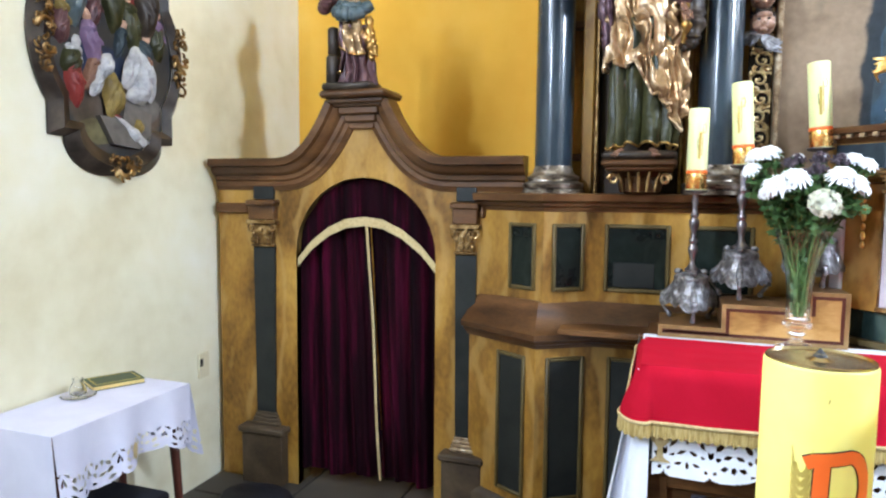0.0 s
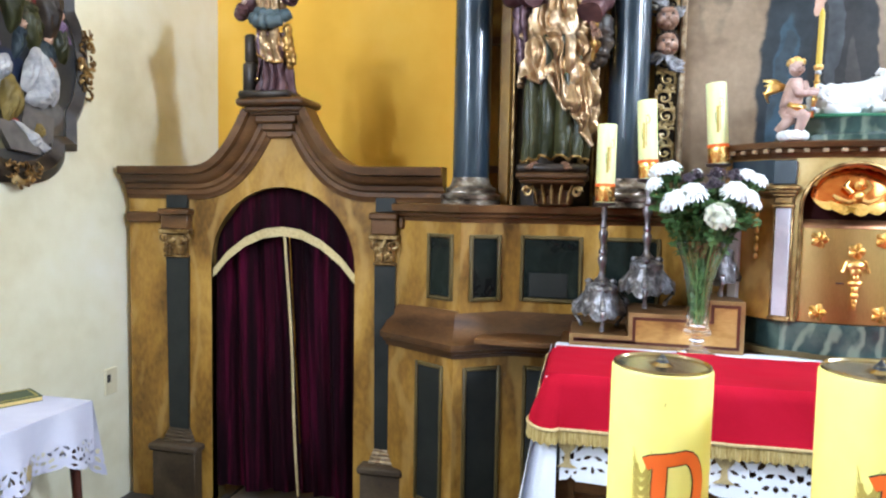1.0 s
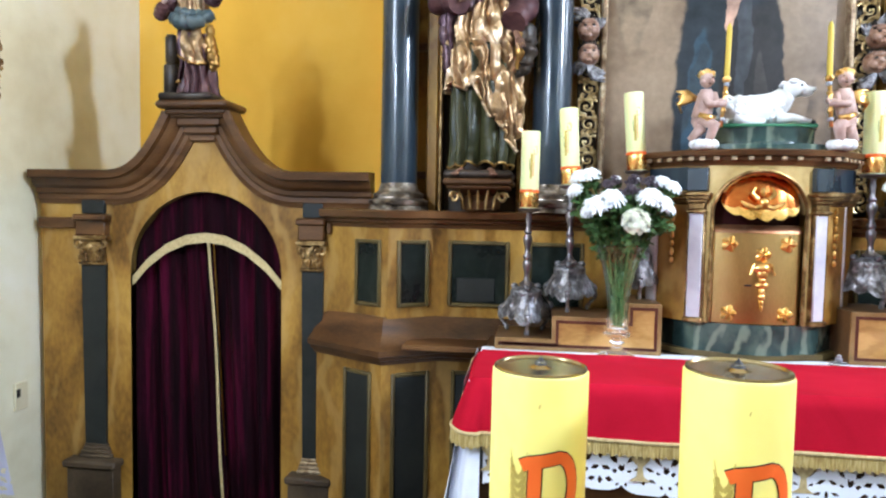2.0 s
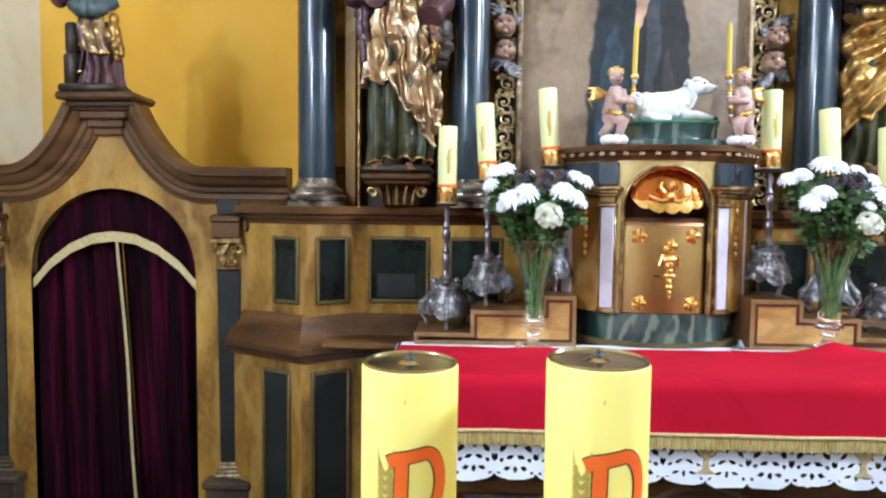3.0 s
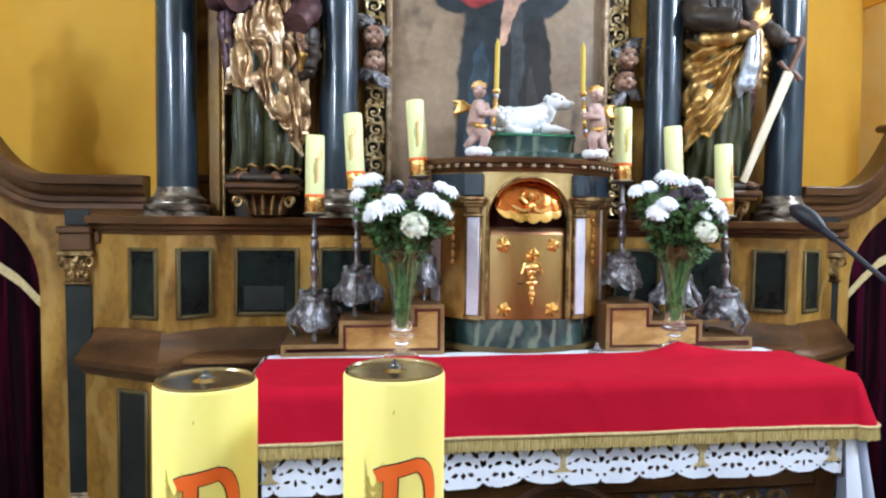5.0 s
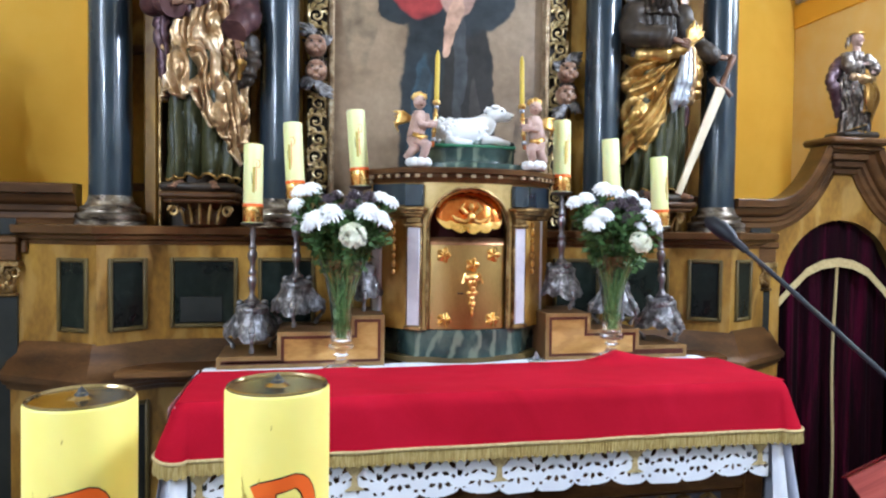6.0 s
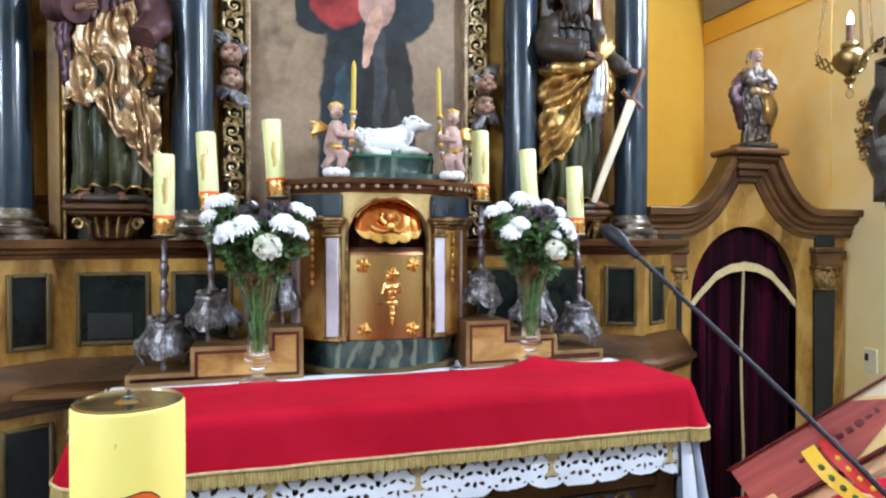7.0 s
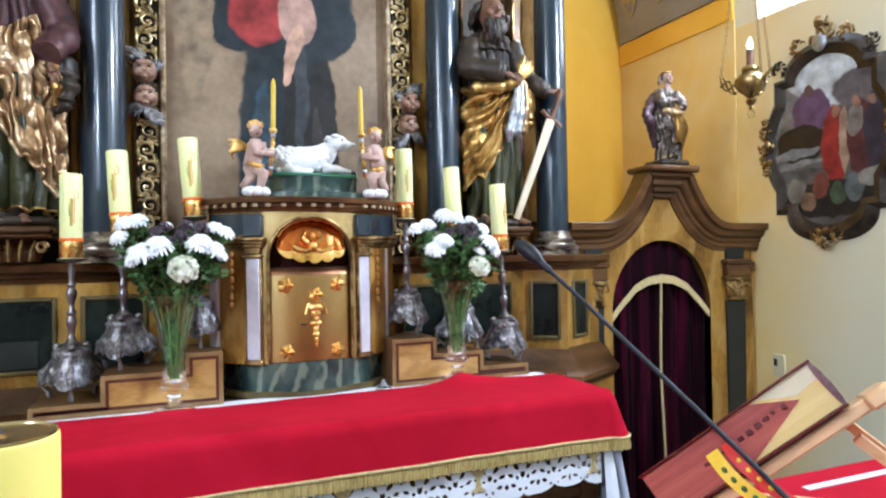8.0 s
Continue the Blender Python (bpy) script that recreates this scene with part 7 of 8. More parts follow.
def vase(x, y, z, heads, seed, label):
    v = thing("glass_vase", "clear cut-glass footed vase full of water on the altar", "vase", "flower vases", at=pose(x, y, z))
    prof = [(0.0, 0.0), (0.074, 0.0), (0.076, 0.004), (0.052, 0.014), (0.028, 0.028), (0.020, 0.042), (0.022, 0.054), (0.034, 0.060), (0.022, 0.067), (0.024, 0.078), (0.050, 0.086), (0.054, 0.096), (0.048, 0.106), (0.043, 0.125), (0.042, 0.20),
            (0.050, 0.29), (0.066, 0.37), (0.092, 0.445), (0.102, 0.462), (0.097, 0.464), (0.086, 0.444), (0.060, 0.37), (0.044, 0.29), (0.036, 0.20), (0.036, 0.13), (0.028, 0.118), (0.0, 0.115)]
    body = part("vase_body", MB().lathe(prof, 90, close=False, wobble=lambda a, z: 1 + 0.020 * abs(math.sin(9 * a)) * (1 if z > 0.07 else 0.4)), GLASS, v)
    body.visible_shadow = False
    fl = thing("bouquet", label, "flowers", "bouquets", at=pose(x, y, z))
    rnd = random.Random(seed)
    for hx, hz, hy, kind, size, tx, ty in heads:
        base = Vector((rnd.uniform(-0.020, 0.020), rnd.uniform(-0.020, 0.020), 0.125))
        end = Vector((hx, hy, hz))
        mid = Vector((hx * 0.30, hy * 0.30, lerp(0.125, hz, 0.62)))
        pts = [base.lerp(mid, t).lerp(mid.lerp(end, t), t) for t in [i / 7 for i in range(8)]]
        part("stem", MB().tube(pts, 0.0036, 6), STEM, fl)
        me = {"w": BLOOM, "c": HYDRANGEA, "p": FILLER}[kind]
        if kind == "p":
            size *= 0.8
        share({"w": "bloom", "c": "round_bloom", "p": "filler_bloom"}[kind], me, fl, Matrix.LocRotScale(end, Euler((radians(tx), radians(ty), 0)) , (size * rnd.uniform(0.84, 0.96), size * rnd.uniform(0.84, 0.96), size * rnd.uniform(0.75, 0.95))) @ Matrix.Rotation(rnd.uniform(0, 6), 4, "Z"))
    lv = MB()

    def leaf(p, d, w):
        s = d.cross(Vector((rnd.uniform(-1, 1), rnd.uniform(-1, 1), rnd.uniform(-0.4, 1)))).normalized() * d.length * w
        n = s.cross(d).normalized() * d.length * 0.12
        lv.add([p, p + d * 0.28 - s * 0.8 + n, p + d * 0.40 - s * 0.35, p + d * 0.62 - s + n, p + d * 0.74 - s * 0.3, p + d, p + d * 0.74 + s * 0.3, p + d * 0.62 + s + n, p + d * 0.40 + s * 0.35, p + d * 0.28 + s * 0.8 + n],
               [(0, 1, 2, 8, 9), (2, 3, 4, 6, 7, 8), (4, 5, 6)])
    # sprigs right under each head, then the mass of foliage above the rim and the leaves down in the water
    for hx, hz, hy, kind, size, tx, ty in heads:
        for i in range(26):
            a = rnd.uniform(0, 6.28)
            p = Vector((hx * rnd.uniform(0.75, 1.0), hy * rnd.uniform(0.75, 1.0), hz - rnd.uniform(0.012, 0.11)))
            d = Vector((math.cos(a), math.sin(a), rnd.uniform(-0.7, 0.5))).normalized() * rnd.uniform(0.03, 0.055)
            leaf(p, d, rnd.uniform(0.22, 0.34))
    for i in range(620):
        zz = rnd.uniform(0.42, 0.66)
        r = (0.075 + 0.085 * min(1, (zz - 0.42) / 0.20)) * rnd.random() ** 0.5
        a = rnd.uniform(0, 6.28)
        p = Vector((r * math.cos(a), r * math.sin(a) * 0.75, zz))
        b = a + rnd.uniform(-0.9, 0.9)
        leaf(p, Vector((math.cos(b), math.sin(b), rnd.uniform(-0.9, 0.7))).normalized() * rnd.uniform(0.03, 0.06), rnd.uniform(0.2, 0.34))
    for i in range(720):
        zz = rnd.uniform(0.15, 0.45)
        r = (0.026 + 0.12 * max(0.0, zz - 0.26)) * rnd.random() ** 0.5
        a = rnd.uniform(0, 6.28)
        leaf(Vector((r * math.cos(a), r * math.sin(a), zz)), Vector((rnd.uniform(-0.5, 0.5), rnd.uniform(-0.5, 0.5), rnd.uniform(0.5, 1.2))).normalized() * rnd.uniform(0.025, 0.045), rnd.uniform(0.16, 0.28))
    for i in range(22):
        a = rnd.uniform(0, 6.28)
        q = rnd.uniform(0.02, 0.07)
        lv.tube([(0.018 * math.cos(a), 0.018 * math.sin(a), 0.125), (0.02 * math.cos(a + 1), 0.02 * math.sin(a + 1), 0.26), (q * math.cos(a + 0.6), q * math.sin(a + 0.6), 0.46)], 0.0026, 5)
    tagged(part("foliage", lv, LEAF, fl, "dark green cut leaves", sharp=20), kind="stuff")


LEFT = [(-0.128, 0.752, 0.01, "w", 0.95, 14, -8), (-0.172, 0.742, 0.0, "w", 0.85, 18, -20), (-0.192, 0.688, -0.02, "w", 0.72, 24, -34), (-0.108, 0.628, -0.10, "w", 1.12, 26, -10), (-0.048, 0.655, -0.10, "w", 1.05, 24, 6), (-0.14, 0.60, -0.08, "w", 0.6, 40, -30), (0.100, 0.660, -0.10, "w", 1.10, 24, 6),
        (0.150, 0.640, -0.08, "w", 0.9, 30, 20), (0.182, 0.612, -0.06, "w", 0.5, 40, 34), (0.036, 0.560, -0.165, "c", 1.14, 55, 0), (0.165, 0.725, 0.02, "w", 0.85, 16, 18), (0.205, 0.705, 0.0, "w", 0.75, 24, 34), (0.05, 0.718, 0.03, "p", 1.2, 10, 0), (-0.03, 0.715, 0.02, "p", 1.1, 8, 0), (0.11, 0.71, 0.0, "p", 1.3, 14, 8),
        (-0.02, 0.738, 0.05, "w", 0.5, 14, 0), (0.06, 0.735, 0.06, "w", 0.45, 10, 0), (-0.06, 0.70, -0.02, "p", 1.0, 20, -10), (0.03, 0.675, -0.05, "p", 1.2, 30, 0), (-0.012, 0.66, -0.06, "p", 1.0, 30, 0)]
RIGHT = [(-0.190, 0.705, 0.0, "w", 0.85, 22, -24), (-0.145, 0.722, -0.01, "w", 0.85, 20, -10), (-0.055, 0.765, 0.0, "w", 1.0, 16, -8), (0.0, 0.752, -0.01, "w", 0.95, 16, 8), (-0.135, 0.612, -0.09, "w", 0.95, 32, -22), (-0.098, 0.648, -0.10, "w", 0.85, 26, -6), (0.128, 0.640, -0.09, "w", 1.0, 26, 16), (0.168, 0.600, -0.07, "w", 0.8, 34, 34), (0.045, 0.525, -0.165, "c", 1.08, 55, 4),
         (0.085, 0.738, 0.01, "w", 0.85, 16, 12), (0.145, 0.700, 0.0, "w", 0.8, 24, 30), (0.08, 0.60, -0.10, "w", 0.55, 40, 10), (0.0, 0.68, -0.05, "p", 1.4, 30, 0), (-0.05, 0.67, -0.06, "p", 1.2, 35, -5), (0.05, 0.65, -0.08, "p", 1.4, 40, 5), (0.07, 0.70, -0.02, "p", 1.2, 25, 10), (0.02, 0.62, -0.09, "p", 1.2, 40, 0), (0.03, 0.74, 0.0, "p", 0.9, 10, 0)]
vase(-0.547, -0.05, 1.10, LEFT, 3, "white chrysanthemums with dark purple filler in a vase")
vase(0.675, -0.045, 1.118, RIGHT, 4, "white chrysanthemums with dark purple filler in a vase")

# little glass and metal cruet beside the tabernacle
bell = thing("cruet", "small glass cruet with a metal cap on the altar", "cruet", at=pose(0.315, -0.045, 1.10))
part("dish", MB().lathe([(0.03, 0.0), (0.036, 0.004), (0.036, 0.016), (0.032, 0.018)], 20), GLASS, bell)
part("cap", MB().lathe([(0.012, 0.016), (0.014, 0.03), (0.008, 0.036), (0.009, 0.044), (0.003, 0.05)], 16), SILVER_LEAF, bell)

# ---- the front altar: candles, microphone, missal ----
table = thing("front_altar", "front altar table covered with a red cloth", "altar", at=pose(0.2, -2.0, FLOOR))
TABLE = 1.10
wpart("table_body", MB().box(-1.1, 1.5, -2.25, -1.70, FLOOR, 1.045, 0.01), BROWN, table)
wpart("table_top", MB().box(-1.2, 1.62, -2.35, -1.62, 1.045, 1.094, 0.01), BROWN, table)
cover = thing("front_altar_cloth", "red cloth with a pale braided edge on the front altar", "cloth", at=pose(0.2, -1.9, 1.095))
wpart("cloth", MB().box(-1.06, 1.64, -2.37, -1.60, 1.095, TABLE, 0.003).box(-1.06, 1.64, -1.604, -1.596, 0.92, 1.098, 0.003), RED, cover)
wpart("braid", MB().box(0.9, 1.64, -1.70, -1.675, TABLE, 1.1025, 0.001), LINEN, cover, "pale braid")


def big_candle(x, y, top, turn, tilt):
    cd = thing("large_candle", "thick yellow altar candle with an orange emblem and brass follower", "candle", "front altar candles", at=pose(x, y, TABLE, 0, tilt, turn))
    h = top - TABLE
    r = 0.0505
    part("wax", MB().lathe([(r - 0.001, 0), (r, 0.003), (r, h - 0.004), (r - 0.0015, h - 0.001), (r - 0.0035, h), (r - 0.0045, h - 0.002)], 64, close=False), WAX, cd)
    dish = part("follower", MB().lathe([(r - 0.0016, h - 0.001), (r - 0.002, h + 0.001), (r - 0.0035, h + 0.0016), (r - 0.005, h + 0.0002), (0.042, h - 0.006), (0.036, h - 0.009), (0.030, h - 0.0085), (0.020, h - 0.0045), (0.013, h - 0.001), (0.006, h + 0.002), (0.005, h + 0.005)], 56), PALE_BRASS, cd, "dished brass follower")
    part("wick", MB().lathe([(0.0072, h + 0.001), (0.0058, h + 0.004), (0.0036, h + 0.0065), (0.0016, h + 0.009), (0.0006, h + 0.0105)], 14), BLACK, cd, "sooty burner tip")

    def stroke(pts, w, rad):
        v = []
        for i, (px, pz) in enumerate(pts):
            ax, az = pts[max(i - 1, 0)]
            bx, bz = pts[min(i + 1, len(pts) - 1)]
            t = Vector((bx - ax, bz - az)).normalized()
            for s in (-1, -0.33, 0.33, 1):
                a = (px - s * w * t.y) / r - math.pi / 2
                v.append((rad * math.cos(a), rad * math.sin(a), pz + s * w * t.x))
        return MB().add(v, [(4 * i + j, 4 * i + j + 1, 4 * i + 5 + j, 4 * i + 4 + j) for i in range(len(pts) - 1) for j in range(3)])

    zt = h - 0.076
    stem = [(-0.010 - 0.004 * i / 8, zt - 0.012 - 0.15 * i / 8) for i in range(9)]
    bow_pts = [(-0.024, zt - 0.014)] + [(-0.016 + 0.03 * i / 5, zt - 0.010 + 0.006 * i / 5) for i in range(6)] + [(0.014 + 0.016 * math.sin(t), zt - 0.034 + 0.030 * math.cos(t)) for t in [0.3 + i * 0.28 for i in range(9)]] + [(0.006, zt - 0.075), (-0.008, zt - 0.082)]
    for name, pts, w in (("emblem_stem", stem, 0.0065), ("emblem_bow", bow_pts, 0.0062)):
        part(name + "_outline", stroke(pts, w + 0.0012, r + 0.0004), BLACK, cd)
        part(name, stroke(pts, w, r + 0.0010), ORANGE, cd)
    wheat = stroke([(-0.026, zt - 0.20), (-0.027, zt - 0.06)], 0.001, r + 0.0004)
    for i in range(9):
        z0 = zt - 0.10 + i * 0.009
        for s in (-1, 1):
            q = stroke([(-0.027, z0), (-0.027 + s * 0.005, z0 + 0.007), (-0.027 + s * 0.006, z0 + 0.013)], 0.0021, r + 0.0007)
            wheat.add(q.v, q.f)
            q = stroke([(-0.027 + s * 0.006, z0 + 0.012), (-0.027 + s * 0.009, z0 + 0.028)], 0.0004, r + 0.0006)
            wheat.add(q.v, q.f)
    part("wheat_ear", wheat, WHEAT, cd, "gold foil wheat ear")
    part("speck", stroke([(-0.008, zt + 0.045), (-0.007, zt + 0.049)], 0.0005, r + 0.0004), WHEAT, cd)


big_candle(-0.888, -2.125, 1.527, 8, 0.3)
big_candle(-0.697, -2.157, 1.541, 5, 0.0)

mic = thing("microphone", "slim black gooseneck microphone with a foam head", "microphone", at=pose(0.50, -2.08, TABLE))
path = [(0.50, -2.10, 1.11), (0.503, -2.085, 1.15), (0.49, -2.03, 1.21), (0.46, -1.955, 1.28), (0.40, -1.825, 1.40), (0.34, -1.69, 1.52), (0.29, -1.585, 1.615), (0.258, -1.52, 1.672)]
wpart("gooseneck", MB().tube(path, 0.0052, 10), BLACK_PLASTIC, mic)
wpart("collar", MB().tube([(0.267, -1.54, 1.655), (0.252, -1.508, 1.682)], [0.008, 0.010], 12), BLACK_PLASTIC, mic)
wpart("foam_head", MB().tube([(0.256, -1.517, 1.675), (0.250, -1.505, 1.686), (0.240, -1.488, 1.702), (0.228, -1.465, 1.718), (0.222, -1.455, 1.725)], [0.009, 0.016, 0.0195, 0.016, 0.006], 16), BLACK_PLASTIC, mic, "black foam head")
wpart("base", MB().lathe([(0.06, 0.0), (0.062, 0.006), (0.055, 0.02), (0.012, 0.026)], 28, at=pose(0.50, -2.10, TABLE)), BLACK_PLASTIC, mic)

# missal on a pine stand: local x runs up the slope, y away, z is the thickness
SLOPE = 39.0
book_at = pose(0.412, -1.766, 1.131, 0, 0, -43) @ pose(0, 0, 0, 0, -SLOPE, 0) @ pose(0, 0, 0, -14, 0, 0)
stand = thing("book_stand", "light pine folding book stand on the red cloth", "book stand", at=pose(0.66, -1.93, TABLE, 0, 0, -43))
rel = stand.matrix_basis.inverted() @ book_at
ob = part("rest", MB().box(-0.01, 0.46, 0.02, 0.26, -0.03, -0.004, 0.004), PINE, stand)
ob.matrix_basis = rel
ob = part("lip", MB().box(0.02, 0.048, 0.0, 0.27, -0.01, 0.028, 0.004), PINE, stand)
ob.matrix_basis = rel
ob = part("end_board", MB().box(0.445, 0.505, -0.02, 0.30, -0.032, 0.0, 0.006), PINE, stand)
ob.matrix_basis = rel
for a, b, w in (((0.10, 0.02, 0.0), (0.30, 0.02, 0.0), 0.012), ((0.30, 0.03, 0.005), (0.06, 0.03, 0.20), 0.012), ((-0.10, 0.20, 0.0), (0.30, 0.20, 0.0), 0.012), ((0.30, 0.21, 0.005), (0.06, 0.21, 0.20), 0.012)):
    a, b = Vector(a), Vector(b)
    part("strut", MB().tube([a + Vector((0, 0, 0.014)), b + Vector((0, 0, 0.014))], w * 1.2, 4), PINE, stand)
PAGE_PALE = material("pale_page_edges", [(0.55, 0.50, 0.34), (0.70, 0.66, 0.50)], 0.8, scale=6, stretch=(0.3, 1, 8), fine=160)
book = thing("missal", "thick maroon missal with red and yellow page edges on a stand", "book", at=book_at)
L, T, D = 0.415, 0.108, 0.24
part("cover_top", MB().box(-0.006, L + 0.006, -0.006, D, T - 0.006, T, 0.003), MAROON, book)
part("cover_bottom", MB().box(-0.006, L + 0.006, -0.006, D, 0.0, 0.006, 0.003), MAROON, book)
part("spine", MB().tube([(L + 0.004, y, T / 2) for y in (-0.004, 0.1, 0.238)], T / 2, 16, flat=1.0, at=Matrix.Translation((L, 0, 0)) @ Matrix.Diagonal((0.14, 1, 1, 1)) @ Matrix.Translation((-L, 0, 0))), MAROON, book)
n = 26
part("page_block", MB().box(0.0, L, 0.006, D - 0.01, 0.006, T - 0.006, 0.002), PAGE_GOLD, book, "yellowed page edges")
part("stained_page_block", MB().plate([(0.0, 0.007), (L * 0.50, 0.007), (L * 0.86, T * 0.52), (L * 0.66, T - 0.007), (0.0, T - 0.007)], 0.0035, 0.02), PAGE_RED, book, "red stained page edges")
part("pale_page_block", MB().plate([(L * 0.69, T - 0.007), (L * 0.86, T * 0.60), (L * 0.995, T * 0.66), (L * 0.995, T - 0.007)], 0.0045, 0.02), PAGE_PALE, book, "pale page edges")
mb = MB()
rnd = random.Random(6)
for i in range(10):
    x = L * (0.30 + 0.052 * i)
    z = T * (0.44 + 0.012 * i)
    mb.box(x, x + rnd.uniform(0.006, 0.016), -0.001, 0.006, z + rnd.uniform(-0.003, 0.003), z + rnd.uniform(0.007, 0.011), 0.001)
part("thumb_tab", mb, MAROON, book, "dark red thumb tabs")


def ribbon(name, x0, w, ma, dots, dot_ma, drop):
    rb = part(name, MB().sheet(2, 22, lambda u, v: (x0 + (u - 0.5) * w + 0.06 * v * v, -0.006 - 0.05 * math.sin(v * 1.4) - 0.01 * math.sin(v * 7), T * 0.62 - drop * v)), ma, book, sharp=180)
    for k in range(dots):
        v = 0.2 + 0.7 * k / dots
        part("stitch", MB().ball((x0 + 0.06 * v * v, -0.009 - 0.05 * math.sin(v * 1.4) - 0.01 * math.sin(v * 7), T * 0.62 - drop * v), (w * 0.18, 0.002, w * 0.22), 6, 4), dot_ma, rb)


ribbon("ribbon", 0.155, 0.030, RIBBON_YELLOW, 6, LEAF, 0.20)
ribbon("ribbon", 0.190, 0.026, RIBBON_RED, 6, RIBBON_YELLOW, 0.20)


# ---- pictures on the side walls ----
GREY, STEELY, PALE_SKY = (0.09, 0.09, 0.095), (0.20, 0.21, 0.235), (0.52, 0.60, 0.68)
EAST_SCENE = painted("dark_oil_scene", [(0.05, 0.05, 0.055), (0.09, 0.085, 0.085), (0.14, 0.13, 0.12)],
                     [(0.05, 0.42, 0.40, 0.22, 0, PALE_SKY), (0.30, 0.24, 0.26, 0.13, 12, (0.12, 0.11, 0.13)), (-0.30, 0.20, 0.16, 0.16, 0, STEELY), (-0.10, 0.19, 0.13, 0.14, 0, (0.12, 0.07, 0.15)), (-0.11, 0.32, 0.032, 0.04, 0, (0.10, 0.06, 0.06)),
                      (-0.18, 0.0, 0.17, 0.12, 0, INK), (-0.24, -0.06, 0.20, 0.03, -5, STEELY), (-0.24, -0.13, 0.22, 0.025, -5, STEELY), (-0.25, -0.20, 0.24, 0.03, -4, GREY), (0.05, -0.04, 0.085, 0.24, 0, (0.28, 0.025, 0.025)), (0.11, -0.02, 0.028, 0.2, 0, (0.34, 0.24, 0.18)),
                      (0.20, -0.02, 0.07, 0.24, 0, (0.10, 0.03, 0.035)), (0.18, 0.08, 0.05, 0.09, 0, (0.2, 0.18, 0.18)), (0.30, 0.0, 0.07, 0.24, 0, (0.035, 0.03, 0.05)), (0.06, 0.16, 0.028, 0.04, 0, (0.26, 0.14, 0.10)), (0.185, 0.19, 0.03, 0.04, 0, (0.26, 0.15, 0.11)), (0.28, 0.18, 0.026, 0.036, 0, (0.22, 0.13, 0.10)),
                      (0.0, -0.36, 0.42, 0.11, 0, INK), (-0.22, -0.30, 0.07, 0.08, 0, (0.18, 0.17, 0.16)), (-0.05, -0.28, 0.05, 0.08, 0, (0.16, 0.05, 0.04)), (0.06, -0.33, 0.05, 0.07, 0, (0.06, 0.09, 0.06)), (0.17, -0.31, 0.06, 0.09, 0, (0.10, 0.12, 0.13)), (0.27, -0.25, 0.08, 0.06, 0, (0.24, 0.22, 0.20)), (-0.13, -0.36, 0.05, 0.06, 0, (0.2, 0.12, 0.08))])

WEST_SCENE = painted("dark_painted_relief_ground", [(0.02, 0.022, 0.025), (0.035, 0.035, 0.035), (0.06, 0.055, 0.05)],
                     [(-0.22, 0.36, 0.10, 0.22, 0, (0.04, 0.07, 0.09)), (-0.10, 0.38, 0.07, 0.2, 0, (0.10, 0.09, 0.07)), (0.02, 0.44, 0.10, 0.14, 0, (0.10, 0.17, 0.21)), (0.06, 0.30, 0.06, 0.16, 0, (0.02, 0.07, 0.06)), (0.20, 0.38, 0.08, 0.2, 0, (0.10, 0.06, 0.045)),
                      (0.12, 0.26, 0.05, 0.07, 0, (0.16, 0.025, 0.02)), (0.0, -0.30, 0.28, 0.16, 0, (0.08, 0.06, 0.045)), (0.14, -0.26, 0.14, 0.09, 0, (0.11, 0.105, 0.10)), (-0.10, -0.10, 0.2, 0.1, 0, (0.02, 0.03, 0.06)), (-0.12, -0.40, 0.12, 0.06, 0, (0.14, 0.12, 0.06))])


